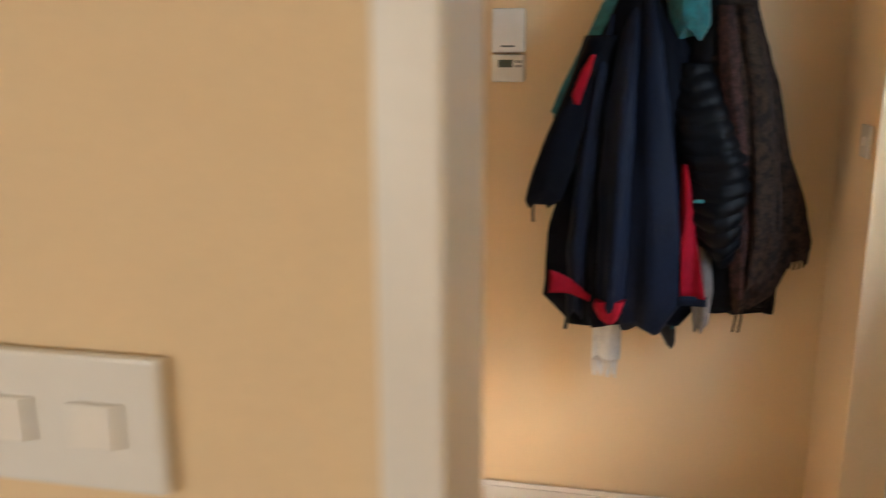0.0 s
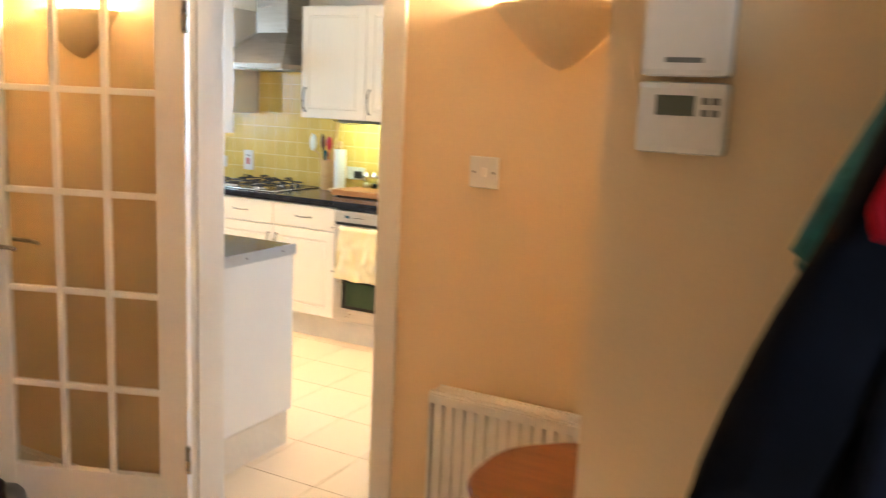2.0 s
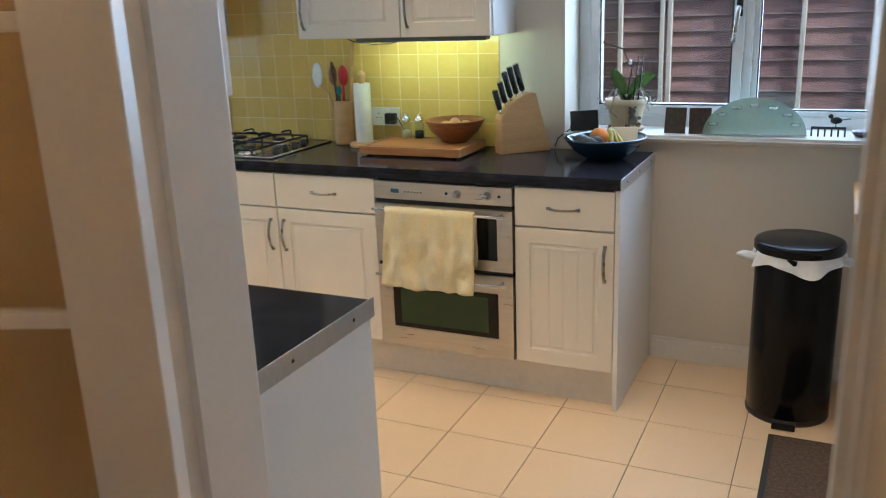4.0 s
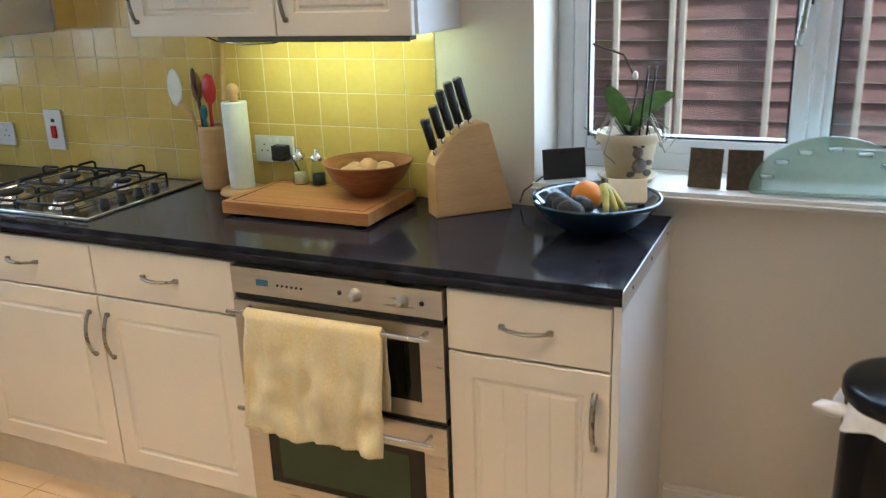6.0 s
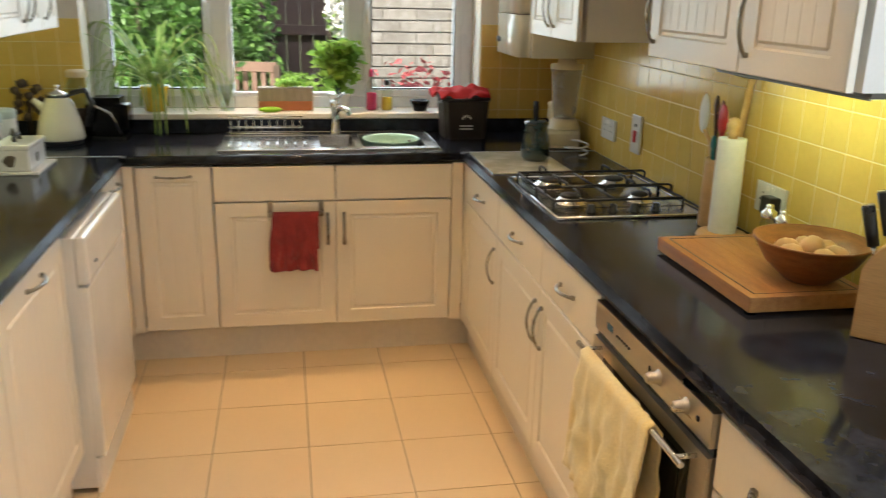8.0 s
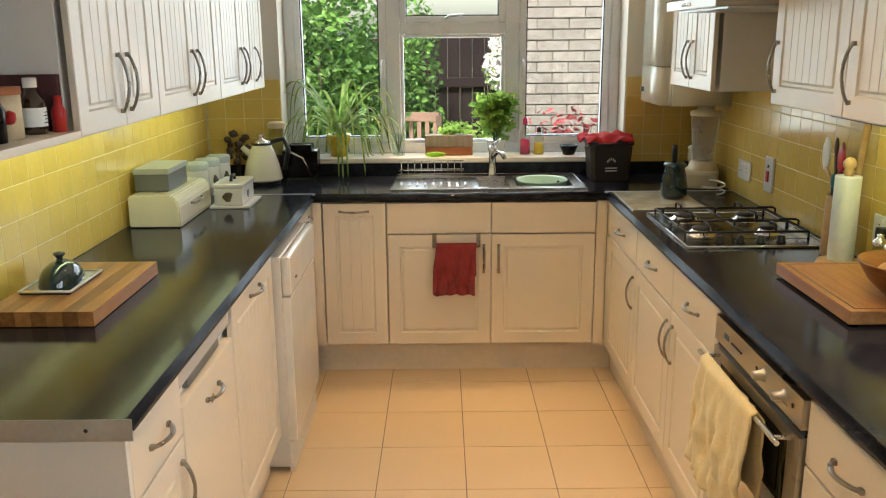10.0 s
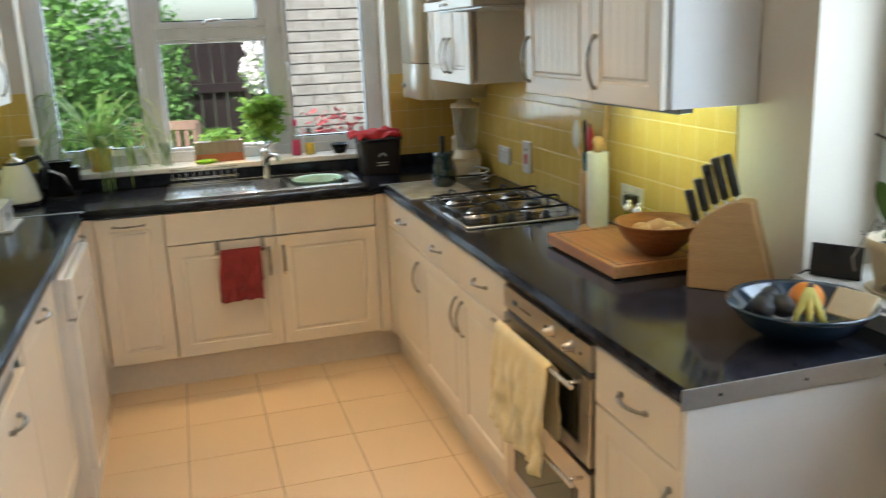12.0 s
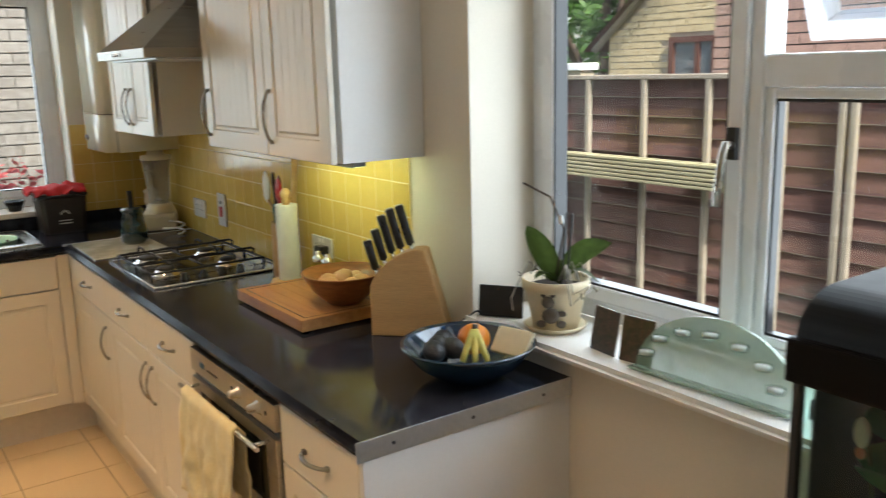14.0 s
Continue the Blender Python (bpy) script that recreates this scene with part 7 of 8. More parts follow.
for k in range(46):
    x, y = ra.uniform(0.04, AW - 0.05), ra.uniform(0.04, AD - 0.08)
    h = ra.uniform(0.12, 0.37)
    s = part("stem", tube([(x, y, 0.07), (x + ra.uniform(-0.02, 0.02), y, 0.07 + h * 0.6), (x + ra.uniform(-0.03, 0.03), y + ra.uniform(-0.02, 0.02), 0.07 + h)], 0.003, 5), LEAF_DARK, aq)
    bm = bmesh.new()
    fs = []
    for q in range(6):
        a = ra.uniform(0, 6.3)
        z = 0.07 + h * ra.uniform(0.5, 1.0)
        rl_ = ra.uniform(0.05, 0.10)
        ex, ey = min(max(x + rl_ * math.cos(a), 0.02), AW - 0.02), min(max(y + rl_ * math.sin(a), 0.02), AD - 0.03)
        fs += leaf_blade(bm, (x, y, z), (ex, ey, z + ra.uniform(-0.03, 0.03)), 0.034, 0.014, 5)
    bmesh.ops.solidify(bm, geom=fs, thickness=0.0015)
    part("leaf_cluster", bm, AQ_LEAF, s)
fi = part("small_fish", blob(0.014, (0.05, 0.05, 0.40), (0.7, 0.5, 1.4)), POT_CREAM, aq)
part("tail_fin", blob(0.008, (0.05, 0.05, 0.375), (0.8, 0.2, 1)), TERRA, fi)
lamp("AREA", "aquarium_lamp", look((-0.45, 7.40, 1.292), (-0.45, 7.401, 0.9)), 5.0, (0.75, 1.0, 0.92), size=0.6, size_y=0.2)

# ---- things on the long worktop ----
bb = thing("bread_bin", "cream enamel bread bin with a curved lid", "bread bin", pose(-3.655, 5.115, WT, 0, 0, 0))
prof = [(0.0, 0.0), (0.198, 0.0), (0.20, 0.01), (0.198, 0.085), (0.188, 0.112), (0.168, 0.126), (0.02, 0.130), (0.0, 0.125)]
bm = bmesh.new()
f = [bm.verts.new((0, y, z)) for y, z in prof]
b = [bm.verts.new((-0.455, y, z)) for y, z in prof]
bm.faces.new(f)
bm.faces.new(b[::-1])
for i in range(len(prof)):
    j = (i + 1) % len(prof)
    bm.faces.new((f[i], b[i], b[j], f[j]))
bmesh.ops.recalc_face_normals(bm, faces=bm.faces)
bmesh.ops.bevel(bm, geom=list(bm.edges), offset=0.006, segments=2, affect="EDGES")
part("body", bm, CREAM_ENAMEL, bb)
part("handle", tube([(-0.16, 0.198, 0.07), (-0.165, 0.216, 0.07), (-0.30, 0.216, 0.07), (-0.305, 0.198, 0.07)], 0.005, 8), NICKEL, bb)
part("foot_band", boxes(((-0.45, 0.004, -0.0005), (-0.005, 0.196, 0.004))), MATT_BLACK, bb)
gt = thing("lidded_tin", "grey metal storage tin standing on the bread bin", "tin", pose(-3.74, 5.118, WT + 0.130))
part("box", boxes(((-0.25, 0, 0), (0, 0.135, 0.07)), bevel=0.004), GREY_TIN, gt)
part("lid", boxes(((-0.254, -0.003, 0.068), (0.004, 0.139, 0.09)), bevel=0.004), material("pale_grey_tin_lid", (0.44, 0.46, 0.44), 0.35, vary=0.1), gt)
bt = thing("tea_tin", "white rectangular tin with a dark motif on a tray", "tin", pose(-4.05, 5.335, WT))
part("tray", boxes(((-0.24, -0.01, 0), (0.015, 0.165, 0.012)), bevel=0.004), CERAMIC, bt)
part("box", boxes(((-0.215, 0.01, 0.012), (0.005, 0.135, 0.088)), bevel=0.006), CERAMIC, bt)
part("lid", boxes(((-0.219, 0.006, 0.088), (0.009, 0.139, 0.106)), bevel=0.006), CERAMIC, bt)
part("lid_knob", tube([(-0.14, 0.07, 0.106), (-0.13, 0.07, 0.128), (-0.08, 0.07, 0.128), (-0.07, 0.07, 0.106)], 0.007, 8), MATT_BLACK, bt)
part("motif", blob(0.020, (0.0055, 0.066, 0.05), (0.1, 1.2, 1.0), 0.5, 2, 3), PRINT, bt, "dark painted bird motif")
part("motif", blob(0.018, (-0.10, 0.1352, 0.05), (1.2, 0.1, 1.0), 0.5, 2, 4), PRINT, bt)
for k in range(3):
    x, y = -4.30 - 0.125 * k, 5.20 + 0.02 * k
    c = thing("canister", "pale painted kitchen canister with a lid", "canister", pose(x, y, WT), group="canisters")
    part("body", lathe([(0, 0), (0.055, 0), (0.057, 0.006), (0.057, 0.135)], 26), CERAMIC, c)
    part("lid", lathe([(0.059, 0.132), (0.059, 0.158), (0.052, 0.166), (0, 0.168)], 26), material("grey_blue_lid", (0.40, 0.45, 0.46), 0.4, vary=0.1) if k == 0 else bpy.data.materials["grey_blue_lid"], c)
    part("motif", blob(0.022, (0.035, 0.045, 0.07), (0.6, 0.6, 1.0), 0.5, 2, k), PRINT, c)
kt = thing("kettle", "cream enamel cone kettle with a black base", "kettle", pose(-4.70, 5.425, WT))
part("base", lathe([(0, 0), (0.085, 0), (0.088, 0.012), (0.085, 0.02)], 30), BLACK, kt)
part("body", lathe([(0, 0.02), (0.096, 0.02), (0.098, 0.03), (0.084, 0.10), (0.060, 0.17), (0.045, 0.198), (0.043, 0.204)], 36), CREAM_ENAMEL, kt)
part("lid", lathe([(0.043, 0.203), (0.040, 0.215), (0.012, 0.224), (0.010, 0.236), (0.014, 0.246), (0, 0.250)], 24), CHROME, kt)
part("handle", tube([(0.0, 0.05, 0.21), (-0.005, 0.11, 0.225), (-0.005, 0.135, 0.17), (0.0, 0.11, 0.07)], 0.012, 10), BLACK, kt)
part("spout", tube([(0, -0.06, 0.15), (0, -0.10, 0.185)], 0.018, 10, taper=0.7), CREAM_ENAMEL, kt)
part("teal_trim", lathe([(0.05, 0.196), (0.052, 0.205), (0.044, 0.208)], 24), TEAL_DISH, kt)
to = thing("toaster", "black and chrome toaster beside the kettle", "toaster", pose(-4.84, 5.60, WT, 0, 0, 0))
bm = boxes(((-0.08, -0.09, 0.01), (0.08, 0.09, 0.18)))
bmesh.ops.bevel(bm, geom=list(bm.edges), offset=0.03, segments=4, affect="EDGES")
part("body", bm, BIN_BLACK, to)
part("trim", tube([(0.082, -0.06, 0.16), (0.088, 0.02, 0.12), (0.086, 0.06, 0.03)], 0.006, 8), CHROME, to)
part("slot", boxes(((-0.05, -0.06, 0.179), (-0.02, 0.06, 0.1815)), ((0.02, -0.06, 0.179), (0.05, 0.06, 0.1815))), MATT_BLACK, to)
part("foot", boxes(((-0.06, -0.07, 0), (0.06, 0.07, 0.011))), MATT_BLACK, to)
gj = thing("storage_jar", "glass storage jar with a pale lid", "jar", pose(-4.885, 5.47, WT))
part("jar", lathe([(0, 0), (0.042, 0), (0.045, 0.01), (0.045, 0.24), (0.038, 0.26)], 24), CLEAR, gj)
part("contents", lathe([(0, 0.006), (0.041, 0.006), (0.041, 0.12), (0, 0.125)], 20), DARK_OAK, gj)
part("lid", lathe([(0.047, 0.262), (0.048, 0.285), (0.040, 0.292), (0, 0.293)], 24), POT_CREAM, gj)
od = thing("dried_ornament", "dark dried seed-head ornament in the corner", "ornament", pose(-4.84, 5.27, WT))
part("stem", tube([(0, 0, 0), (0.005, 0, 0.12), (0, 0.01, 0.18)], 0.012, 8), BARK, od)
for k in range(14):
    a = k * 2.4
    part("seed_head", blob(0.022, (0.05 * math.cos(a), 0.05 * math.sin(a), 0.10 + 0.011 * k), (1, 1, 0.9), 0.4, 1, k), BARK, od)
lb = thing("acacia_board", "dark striped wooden chopping board by the tiles", "chopping board", pose(-2.485, 5.16, WT))
for k in range(7):
    part("stave", boxes(((-0.50, 0.0405 * k, 0.002), (0, 0.0405 * k + 0.0402, 0.042)), bevel=0.001), ACACIA if k % 2 else OAK, lb)
part("pad", boxes(((-0.46, 0.03, 0), (-0.04, 0.25, 0.0021))), BLACK, lb)
bd2 = thing("butter_dish", "dark teal butter dish with a domed lid", "butter dish", pose(-2.74, 5.255, WT + 0.042))
part("plate", boxes(((-0.11, -0.07, 0), (0.11, 0.07, 0.010)), bevel=0.004), TEAL_DISH, bd2)
part("rim", tube([(-0.11, -0.07, 0.010), (0.11, -0.07, 0.010), (0.11, 0.07, 0.010), (-0.11, 0.07, 0.010), (-0.11, -0.07, 0.010)], 0.004, 6), CERAMIC, bd2, "pale plate rim")
bm = blob(1.0, (0, 0, 0.010), (0.088, 0.055, 0.062), 0.0, 3)
bmesh.ops.bisect_plane(bm, geom=bm.verts[:] + bm.edges[:] + bm.faces[:], plane_co=(0, 0, 0.0102), plane_no=(0, 0, -1), clear_outer=True)
part("dome", bm, TEAL_DISH, bd2)
part("knob", lathe([(0.010, 0.070), (0.008, 0.078), (0.016, 0.086), (0.016, 0.092), (0, 0.096)], 16), TEAL_DISH, bd2)
# open shelf contents
ZSH = 1.4085
bo_ = thing("brown_bottle", "brown glass bottle with a white cap and label", "bottle", pose(-2.44, 5.375, ZSH))
part("bottle", lathe([(0, 0), (0.028, 0), (0.03, 0.008), (0.03, 0.075), (0.016, 0.095), (0.013, 0.11)], 20), material("brown_glass", (0.03, 0.014, 0.008), 0.1, coat=0.8), bo_)
part("cap", lathe([(0.016, 0.108), (0.016, 0.13), (0, 0.131)], 18), CERAMIC, bo_)
part("label", lathe([(0.0305, 0.018), (0.0305, 0.062)], 20), PAPER, bo_)
for k in range(4):
    part("label_line", boxes(((-0.012, 0.0303, 0.026 + 0.008 * k), (0.012 - 0.004 * (k % 2), 0.0312, 0.028 + 0.008 * k))), MATT_BLACK, bo_)
sb_ = solid("small_bottle", lathe([(0, 0), (0.016, 0), (0.017, 0.05), (0.009, 0.065), (0.010, 0.085), (0, 0.086)], 16), RED_LIGHT, "small dark red bottle on the shelf", "bottle", pose(-2.485, 5.415, ZSH))
ct = thing("food_tin", "cream cardboard tub with a red motif", "tub", pose(-2.33, 5.36, ZSH))
part("tub", lathe([(0, 0), (0.04, 0), (0.04, 0.10), (0, 0.10)], 22), POT_CREAM, ct)
part("motif", blob(0.018, (0.028, 0.028, 0.05), (0.8, 0.8, 0.9), 0.4), RED_LIGHT, ct)
part("lid", lathe([(0.042, 0.098), (0.042, 0.115), (0, 0.116)], 22), TERRA, ct)
solid("dark_jar", lathe([(0, 0), (0.032, 0), (0.034, 0.07), (0.026, 0.085), (0.028, 0.105), (0, 0.106)], 20), BIN_BLACK, "black jar on the open shelf", "jar", pose(-2.25, 5.37, ZSH))
bk = solid("recipe_box", boxes(((0, 0, 0), (0.022, 0.30, 0.135)), bevel=0.002), material("plum_cover", (0.10, 0.035, 0.04), 0.5, vary=0.4, scale=14), "plum-coloured recipe folder leaning on the shelf", "folder", pose(-2.512, 5.115, ZSH))

# ---- sill of the sink window ----
ZK = 1.0035
sp = thing("spider_plant", "spider plant in a yellow pot on the sill", "pot plant", pose(-5.02, 5.775, ZK))
part("pot", lathe([(0, 0), (0.045, 0), (0.062, 0.10), (0.066, 0.105), (0.066, 0.118), (0.058, 0.118), (0.05, 0.10), (0, 0.095)], 26), POT_YELLOW, sp)
rs = random.Random(31)
for k in range(58):
    a = rs.uniform(0, 6.3)
    ca_, sa_ = math.cos(a), math.sin(a)
    drooping = k % 5 < 2
    l = rs.uniform(0.17, 0.30) if drooping else rs.uniform(0.18, 0.36)
    rise = rs.uniform(0.10, 0.20) if drooping else rs.uniform(0.12, 0.36)
    drop = rs.uniform(0.28, 0.42) if drooping else rs.uniform(0.05, 0.24)
    bm = bmesh.new()
    n = 12
    L = []
    for i in range(n + 1):
        t = i / n
        x = max(l * math.sin(1.5 * t) * ca_, -0.085)
        y = 1.25 * l * math.sin(1.5 * t) * sa_
        z = max(0.11 + rise * math.sin(math.pi * min(1.0, 0.75 * t + 0.02)) - drop * t ** 2.4, -0.082)
        if x < 0.125:
            z = max(z, 0.012)
        w = 0.0095 * (1 - t) ** 0.45 + 0.0006
        L.append((bm.verts.new((x + w * sa_, y - w * ca_, z)), bm.verts.new((x, y, z - 0.002)), bm.verts.new((x - w * sa_, y + w * ca_, z))))
    for p0, p1 in zip(L, L[1:]):
        for i in (0, 1):
            bm.faces.new((p0[i], p0[i + 1], p1[i + 1], p1[i])).smooth = True
    part("blade", bm, LEAF_PALE, sp)
hp_ = thing("basil_plant", "bushy potted basil on the sill behind the tap", "pot plant", pose(-5.03, 6.63, ZK))
part("pot", lathe([(0, 0), (0.04, 0), (0.052, 0.075), (0.054, 0.08), (0.048, 0.08), (0, 0.07)], 24), CERAMIC, hp_)
for k in range(7):
    a = k * 0.9
    part("stem", tube([(0.01 * math.cos(a), 0.01 * math.sin(a), 0.07), (0.03 * math.cos(a), 0.04 * math.sin(a), 0.2), (0.045 * math.cos(a), 0.07 * math.sin(a), 0.32)], 0.003, 5), LEAF, hp_)
bm = leaf_cloud(520, (0, 0, 0.205), (0.09, 0.165, 0.155), 0.056, 41, 15, 0.2)
for v in bm.verts:
    v.co.x = max(v.co.x, -0.075)
part("leaves", bm, SHRUB_LEAF, hp_)
gv = thing("glass_vase_cutting", "plant cutting rooting in a glass of water", "pot plant", pose(-5.02, 6.10, ZK))
part("glass", lathe([(0, 0), (0.034, 0), (0.038, 0.12), (0.036, 0.12), (0.032, 0.006), (0, 0.006)], 22), CLEAR, gv)
for k in range(8):
    a = k * 0.8
    part("sprig", tube([(0, 0, 0.02), (0.02 * math.cos(a), 0.03 * math.sin(a), 0.13), (0.05 * math.cos(a), 0.08 * math.sin(a), 0.19 + 0.01 * k)], 0.003, 5, taper=0.3), LEAF_PALE, gv)
pl = thing("herb_trough", "grey wooden trough with a terracotta base", "planter", pose(-5.045, 6.245, ZK))
part("base", boxes(((-0.04, 0, 0), (0.04, 0.255, 0.045)), bevel=0.003), TERRA, pl)
part("front", boxes(((-0.042, -0.002, 0.045), (0.042, 0.257, 0.108)), bevel=0.003), BATTEN, pl)
part("greens", leaf_cloud(90, (0, 0.128, 0.12), (0.03, 0.11, 0.02), 0.03, 44, 6), SHRUB_LEAF, pl)
solid("green_sponge", blob(0.03, (0, 0, 0.0135), (0.8, 1.9, 0.45)), LIME, "bright green scrubbing sponge on the sill", "sponge", pose(-4.955, 6.30, ZK))
for y, h, mtl, lab in ((6.785, 0.20, PINK, "clear bottle of pink washing-up liquid"), (6.86, 0.15, POT_YELLOW, "small soap dispenser with a pump")):
    b = thing("soap_bottle", lab, "bottle", pose(-5.02, y, ZK))
    part("bottle", lathe([(0, 0), (0.026, 0), (0.029, 0.01), (0.027, h * 0.6), (0.012, h * 0.78), (0.011, h * 0.82)], 18), CLEAR, b)
    part("liquid", lathe([(0, 0.003), (0.024, 0.003), (0.026, 0.01), (0.0245, h * 0.42), (0, h * 0.43)], 16), mtl, b)
    part("cap", lathe([(0.013, h * 0.81), (0.012, h * 0.95), (0.006, h), (0, h)], 14), PINK if mtl is PINK else BLACK, b)
solid("dark_dish", lathe([(0, 0), (0.03, 0), (0.05, 0.05), (0.047, 0.052), (0.026, 0.006), (0, 0.006)], 22), BIN_BLACK, "small black dish beside the caddy", "dish", pose(-5.0, 7.02, ZK))

# ---- outside ----
structure("ground", boxes(((-60, -60, -0.45), (60, 60, -0.35))), GRASS, "garden ground of grass and earth", "ground")
structure("patio", boxes(((-9.5, 4.0, -0.349), (-5.3, 8.9, -0.30))), PAVING, "grey paved patio outside the sink window", "patio")


def bush(name, label, at, radii, n, size, mat, seed, lumps=8, trunk=0.04, category="bush"):
    b = thing(name, label, category, pose(at[0], at[1], -0.35))
    h = at[2] + 0.35
    bm = tube([(0, 0, 0), (0.03, 0.02, h * 0.4), (0, 0, h)], trunk, 8, taper=0.5)
    rng = random.Random(seed)
    for k in range(5):
        a = 6.28 * k / 5 + rng.random()
        tube([(0, 0, h * 0.35), (radii[0] * 0.35 * math.cos(a), radii[1] * 0.35 * math.sin(a), h * 0.75), (radii[0] * 0.6 * math.cos(a), radii[1] * 0.6 * math.sin(a), h + radii[2] * 0.3)], trunk * 0.5, 6, bm=bm, taper=0.4)
    part("trunk", bm, BARK, b)
    part("crown", leaf_cloud(n, (0, 0, h), radii, size, seed, lumps), mat, b)
    return b


# lapped fence beyond the garden window
FENCE_Y = 9.4
for k in range(5):
    px = -5.4 + 1.72 * k
    f = thing("lap_fence", "brown stained lap fence panel with pale battens", "fence", pose(px, FENCE_Y, -0.35), group="garden fence")
    n = 22
    me = mesh_of("slat", boxes(((0, -0.006, 0), (1.70, 0.006, 0.100)), bevel=0.0035), FENCE)
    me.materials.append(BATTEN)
    # pale lower slat faces: dry worn edge plus the light it catches, as colour
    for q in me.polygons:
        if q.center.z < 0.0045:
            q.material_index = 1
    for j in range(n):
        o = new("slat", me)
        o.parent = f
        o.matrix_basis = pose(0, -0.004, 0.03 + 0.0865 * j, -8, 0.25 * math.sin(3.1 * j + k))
    for x in (0.0, 0.365, 0.72, 1.075, 1.43, 1.675):
        part("batten", boxes(((x - 0.0135, -0.040, 0.02), (x + 0.0135, -0.016, 1.93)), bevel=0.004), BATTEN, f)
    part("cap", boxes(((-0.01, -0.04, 1.93), (1.71, 0.03, 1.952)), bevel=0.004), BATTEN, f)
r = thing("fence_rail", "pale grooved board fixed along the fence", "fence rail", pose(-5.4, FENCE_Y - 0.075, 1.115))
for k in range(6):
    part("ridge", boxes(((0, -0.02, 0.019 * k), (3.02, 0.008, 0.019 * k + 0.0145)), bevel=0.003), GREEN_RAIL, r)
part("board", boxes(((0, 0.006, 0.0), (3.02, 0.03, 0.112))), GREEN_RAIL, r)


def brick_field(name, w, h, mat, bl=0.225, bh=0.075, seed=1, skip=None, depth=0.0):
    """Joined bricks in stretcher bond over w by h, in the plane y=0."""
    rng = random.Random(seed)
    bm = bmesh.new()
    for j in range(int(h / bh)):
        x = -(j % 2) * bl / 2
        while x < w:
            a, b = max(0, x + 0.005), min(w, x + bl - 0.005)
            if b - a > 0.02 and not (skip and skip(a, b, j * bh)):
                d = rng.uniform(-0.004, 0.004)
                box(bm, (a, -0.012 + d, j * bh + 0.005), (b, 0.01, (j + 1) * bh - 0.005))
            x += bl
    return bm


# neighbouring house
nh = thing("neighbour_house", "brick house with a gable seen over the fence", "house", pose(-7.58, 14.0, -0.35))
bm = bmesh.new()
ridge_x, eave, top = 3.2, 2.35, 4.8
v = [bm.verts.new(p) for p in ((0, 0, 0), (6.4, 0, 0), (6.4, 0, eave), (ridge_x, 0, top), (0, 0, eave))]
fs = [bm.faces.new(v)]
w = [bm.verts.new((q.co.x, 6, q.co.z)) for q in v]
bm.faces.new(w[::-1])
for i in range(5):
    bm.faces.new((v[i], w[i], w[(i + 1) % 5], v[(i + 1) % 5]))
part("wall", bm, PALE_MORTAR, nh)
wall_skip = lambda a, b, z: (b > 0.93 and a < 1.57 and 1.82 < z + 0.075 and z < 2.27) or (z > eave and (a < (z + 0.08 - eave) * ridge_x / (top - eave) or b > 6.4 - (z + 0.08 - eave) * ridge_x / (top - eave)))
part("brickwork", brick_field("brickwork", 2.6, 4.3, YELLOW_BRICK, seed=4, skip=wall_skip), YELLOW_BRICK, nh)["kind"] = "stuff"
for sgn in (0, 1):
    a, b = ((-0.25, eave - 0.19), (ridge_x, top + 0.05)) if sgn == 0 else ((6.65, eave - 0.19), (ridge_x, top + 0.05))
    bm = bmesh.new()
    q = [bm.verts.new(p) for p in ((a[0], -0.2, a[1]), (b[0], -0.2, b[1]), (b[0], 6.2, b[1]), (a[0], 6.2, a[1]))]
    bmesh.ops.solidify(bm, geom=[bm.faces.new(q)], thickness=0.12)
    part("roof", bm, ROOF, nh)
part("bargeboard", tube([(-0.2, -0.06, eave - 0.17), (ridge_x, -0.06, top + 0.02)], 0.055, 4), BATTEN, nh)
w_ = part("window", boxes(((0.95, -0.03, 1.86), (1.55, -0.01, 2.24))), FAR_GLASS, nh)
bm = boxes(((0.93, -0.06, 1.82), (1.0, -0.008, 2.28)), ((1.50, -0.06, 1.82), (1.57, -0.008, 2.28)), ((1.0, -0.06, 1.82), (1.5, -0.008, 1.87)), ((1.0, -0.06, 2.22), (1.5, -0.008, 2.28)), ((1.28, -0.055, 1.87), (1.34, -0.008, 2.22)))
part("window_frame", bm, BROWN_FRAME, w_)
# nearer wing
nw = thing("neighbour_wing", "pink brick wing of the neighbouring house", "house", pose(-4.27, 11.6, -0.35))
part("wall", boxes(((0.01, 0.0, 0), (7.0, 3.0, 3.6))), MORTAR, nw)
part("brickwork", brick_field("brickwork", 5.0, 3.4, PINK_BRICK, seed=6), PINK_BRICK, nw)["kind"] = "stuff"
part("roof", boxes(((-0.2, -0.3, 3.6), (7.2, 3.3, 3.75))), ROOF, nw)
gw = thing("garden_wall_cap", "white capped wall beyond the fence", "wall", pose(-8.6, 13.0, -0.35))
part("wall", boxes(((0, 0, 0), (1.55, 0.2, 1.95))), PALE_MORTAR, gw)
part("coping", boxes(((-0.03, -0.04, 1.95), (1.58, 0.24, 2.03)), bevel=0.01), UPVC, gw)
bush("tree", "leafy green tree beyond the fence", (-9.6, 16.0, 3.2), (2.6, 1.6, 2.6), 5200, 0.24, HEDGE_LEAF, 11, 14, 0.15, "tree")

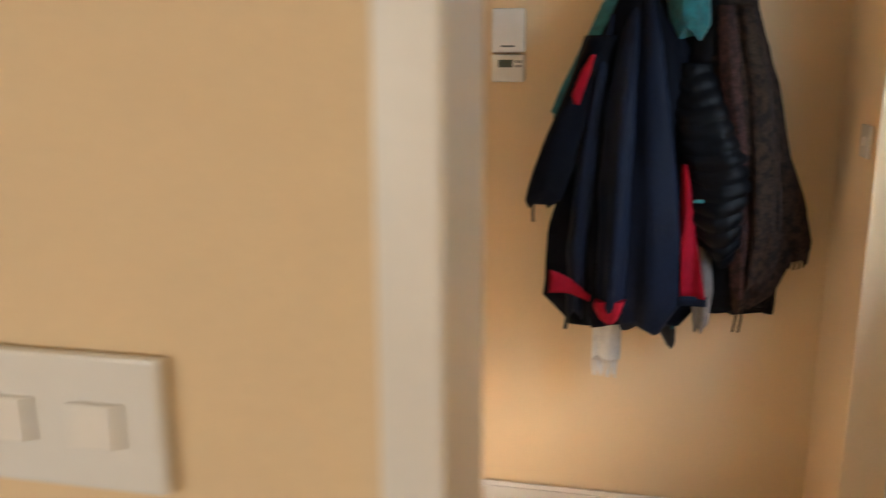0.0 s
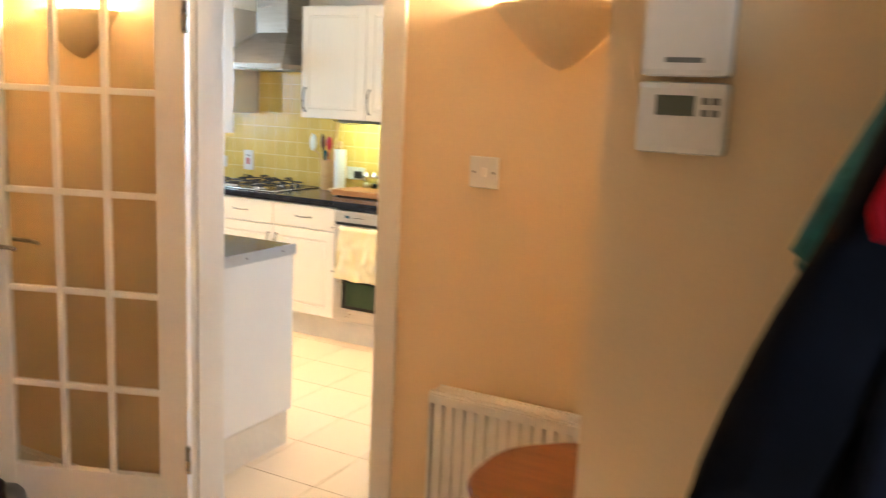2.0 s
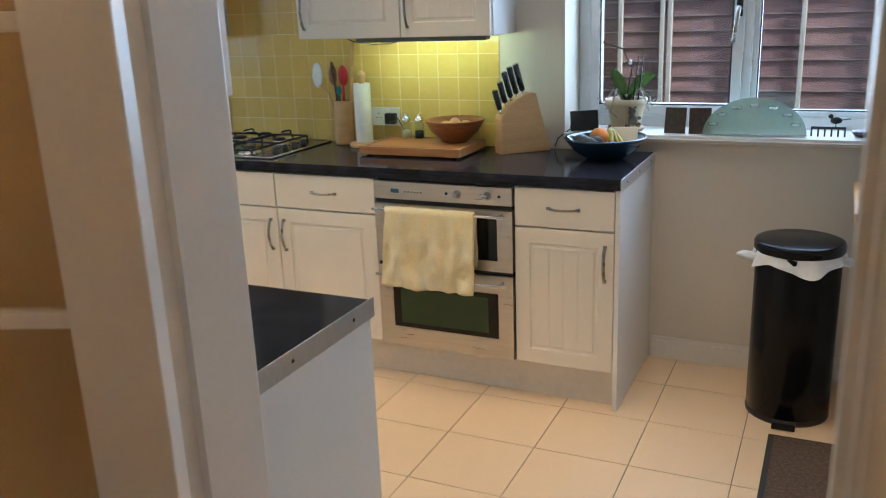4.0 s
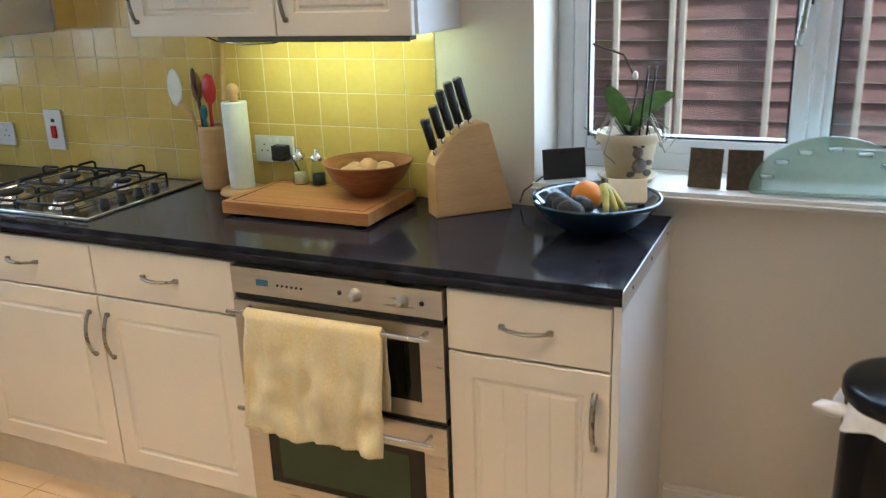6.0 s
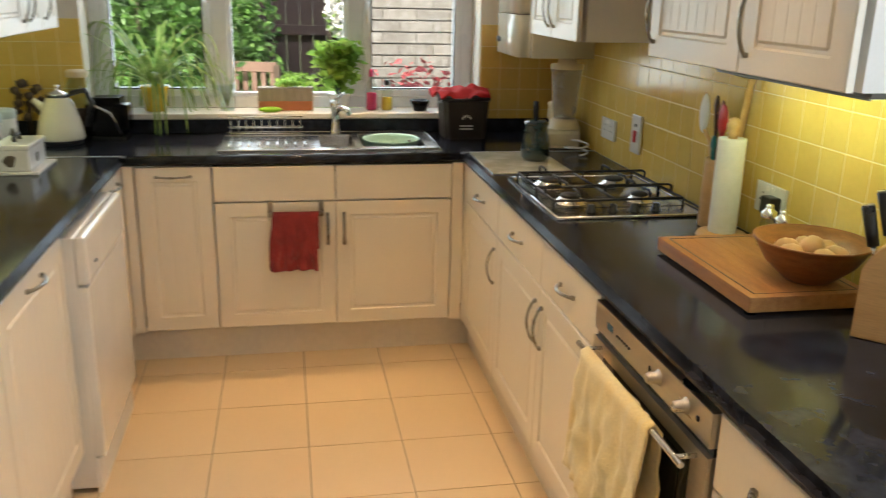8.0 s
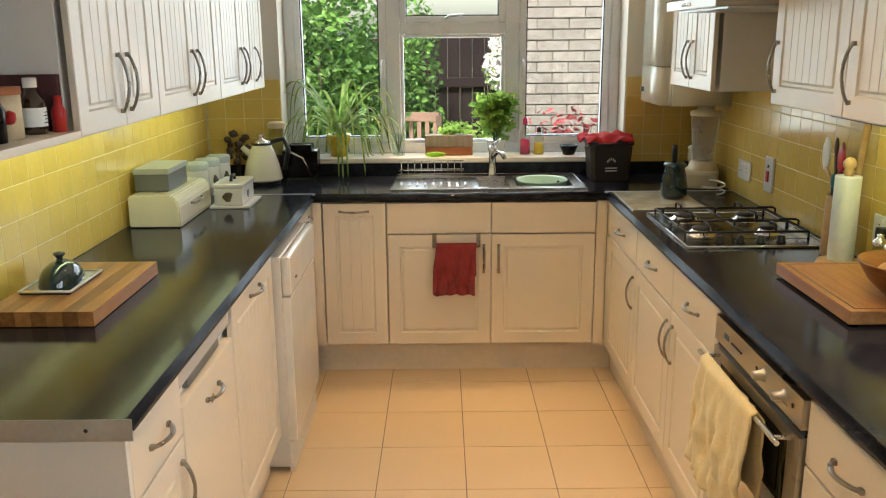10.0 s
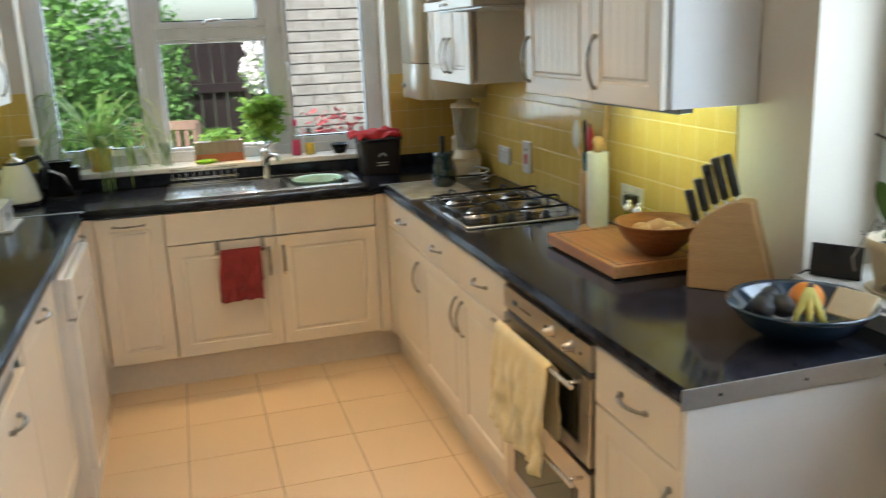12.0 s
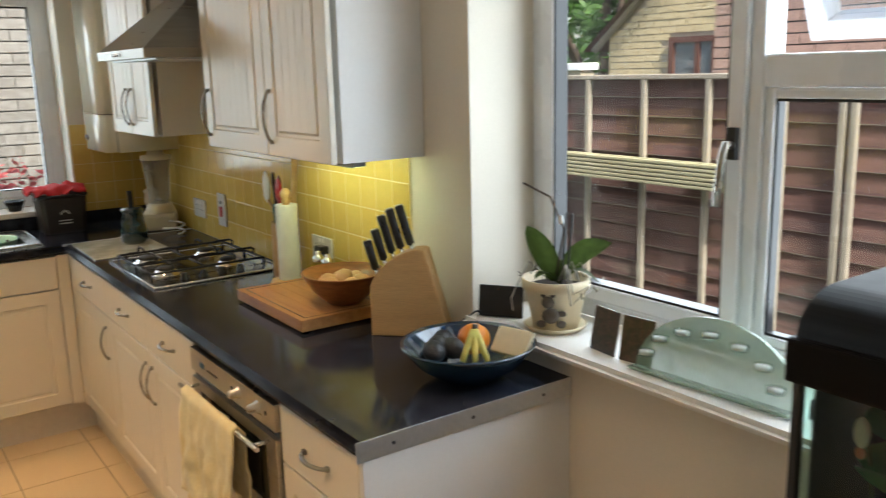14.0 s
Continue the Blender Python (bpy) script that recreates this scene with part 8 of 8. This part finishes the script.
# garden beyond the sink window
for k in range(5):
    f = thing("board_fence", "dark vertical board garden fence", "fence", pose(-9.2, 3.4 + 1.25 * k, -0.35, 0, 0, 90), group="back fence")
    me = mesh_of("board", boxes(((0, -0.008, 0), (0.121, 0.008, 1.95)), bevel=0.003), DARK_FENCE)
    for j in range(10):
        o = new("board", me)
        o.parent = f
        o.matrix_basis = pose(0.125 * j, 0.004 * (j % 2), 0.02)
    for z in (0.45, 1.49):
        part("rail", boxes(((0, -0.06, z), (1.25, -0.014, z + 0.09)), bevel=0.004), DARK_FENCE, f)
bush("hedge", "tall dense green hedge in the garden", (-7.8, 5.25, 1.0), (0.75, 1.15, 1.7), 17000, 0.062, HEDGE_LEAF, 21, 18)
bush("hedge", "tall dense green hedge in the garden", (-8.2, 5.90, 0.7), (0.6, 0.46, 1.3), 8000, 0.062, HEDGE_LEAF, 22, 10)
bush("shrub", "bright green shrub outside the sink window", (-7.0, 6.55, 0.75), (0.5, 0.42, 0.55), 3000, 0.05, SHRUB_LEAF, 23, 7, 0.02, "shrub")
fl = bush("flowering_shrub", "shrub with clusters of white flowers", (-7.1, 6.80, 1.25), (0.22, 0.2, 0.4), 130, 0.05, SHRUB_LEAF, 24, 6, 0.015, "shrub")
part("blossom", leaf_cloud(700, (0, -0.06, 1.80), (0.20, 0.14, 0.26), 0.05, 25, 7), CERAMIC, fl, "white blossom clusters")
rp = bush("red_shrub", "red-leaved shrub against the brick wall", (-6.35, 7.2, 0.95), (0.16, 0.30, 0.28), 190, 0.045, material("red_thin_leaf", (0.55, 0.10, 0.11), 0.6, vary=0.3, scale=20), 26, 6, 0.01, "shrub")
gc = thing("garden_chair", "slatted wooden garden chair on the patio", "chair", pose(-7.0, 5.72, -0.30, 0, 0, 75))
for x in (0, 0.5):
    part("leg", boxes(((x - 0.022, 0.42, 0), (x + 0.022, 0.465, 1.32))), BARK, gc)
    part("leg", boxes(((x - 0.022, 0, 0), (x + 0.022, 0.045, 0.85))), BARK, gc)
for k in range(7):
    part("back_slat", boxes(((0.04 + 0.068 * k, 0.43, 0.75), (0.075 + 0.068 * k, 0.45, 1.27))), material("weathered_teak", (0.26, 0.16, 0.12), 0.8, vary=0.3) if k == 0 else bpy.data.materials["weathered_teak"], gc)
part("back_rail", boxes(((0, 0.425, 1.27), (0.5, 0.455, 1.34))), bpy.data.materials["weathered_teak"], gc)
part("seat", boxes(((0, 0.0, 0.72), (0.5, 0.42, 0.76))), bpy.data.materials["weathered_teak"], gc)
for x in (0, 0.5):
    part("arm", boxes(((x - 0.03, -0.02, 0.95), (x + 0.03, 0.43, 0.98))), bpy.data.materials["weathered_teak"], gc)

# brick pier close to the sink window, seen face on
bp = thing("brick_wall", "buff brick garden wall with dark joints", "brick wall", pose(-6.60, 6.90, -0.35, 0, 0, 90))
part("core", boxes(((0.0, 0.0, 0), (1.05, 0.22, 3.0))), MORTAR, bp)
full = mesh_of("brick", boxes(((0.004, -0.014, 0.004), (0.221, 0.008, 0.071)), bevel=0.003), BRICK)
half = mesh_of("brick", boxes(((0.004, -0.014, 0.004), (0.108, 0.008, 0.071)), bevel=0.003), BRICK)
rb = random.Random(3)
for j in range(40):
    x = 0.0
    k = 0
    while x < 1.0:
        me, wd = (half, 0.1125) if (j % 2 and k == 0) else (full, 0.225)
        o = new("brick", me)
        o.parent = bp
        o.matrix_basis = pose(x, rb.uniform(-0.004, 0.003), 0.075 * j)
        x += wd
        k += 1

# ---- wall tiles and floor tiles ----
TP, TS = 0.1015, 0.0985
tile_row = mesh_of("tile", boxes(((-0.0480, -0.0040, -0.0496), (0.0480, 0.0, 0.0496)), bevel=0.0014), WALL_TILE)


def tiled(parent, name, origin, rz, n, rows, label, z0=WT + 0.0015):
    """rows of n tiles along a wall, on a bed of grout; origin is the first tile's lower corner."""
    bed = boxes(((0, -0.0044, z0), (n * TS, 0.0, z0 + rows * TP)))
    m = pose(origin[0], origin[1], 0, 0, 0, rz)
    b = structure(name, turned(bed, m), TILE_GROUT, label, "tiled wall")
    for i in range(n):
        for j in range(rows):
            o = new("tile", tile_row)
            o.parent = b
            o.matrix_basis = m @ pose((i + 0.5) * TS, -0.0012, z0 + (j + 0.5) * TP)


tiled(wall_garden, "tile_splashback_garden", (-4.945, 7.704), 0, 26, 5, "yellow glazed tile splashback along the hob wall")
tiled(wall_garden, "tile_splashback_hood", (-3.825, 7.704), 0, 6, 3, "yellow glazed tiles below the hood", WT + 0.0015 + 5 * TP)
tiled(wall_kitchen, "tile_splashback_kitchen", (-2.06, 5.091), 180, 29, 5, "yellow glazed tile splashback behind the bread bin")
tiled(wall_sink, "tile_splashback_sink", (-4.949, 5.094), 90, 4, 5, "yellow glazed tiles beside the sink window")
tiled(wall_sink, "tile_splashback_corner", (-4.949, 7.306), 90, 4, 5, "yellow glazed tiles in the corner by the boiler")

floor_tile = mesh_of("tile", boxes(((0.0016, 0.0016, -0.006), (TW - 0.0016, TW - 0.0016, 0.0)), bevel=0.0012), FLOOR_TILE)
for i in range(-4, 17):
    for j in range(-11, 6):
        x, y = GX + TW * i, GY + TW * j
        if x < -4.95 or x + TW > 1.35 or y + TW > 8.0:
            continue
        kitchen = y + TW > 5.05
        if kitchen and (x > 0.3 or (x + TW < -1.95 and y + TW < 5.62)):
            continue
        if not kitchen and (x < -2.75 or x > 1.05 or y < 2.7):
            continue
        o = new("tile", floor_tile)
        o.parent = floor
        o.matrix_basis = Matrix.Translation((x, y, 0))
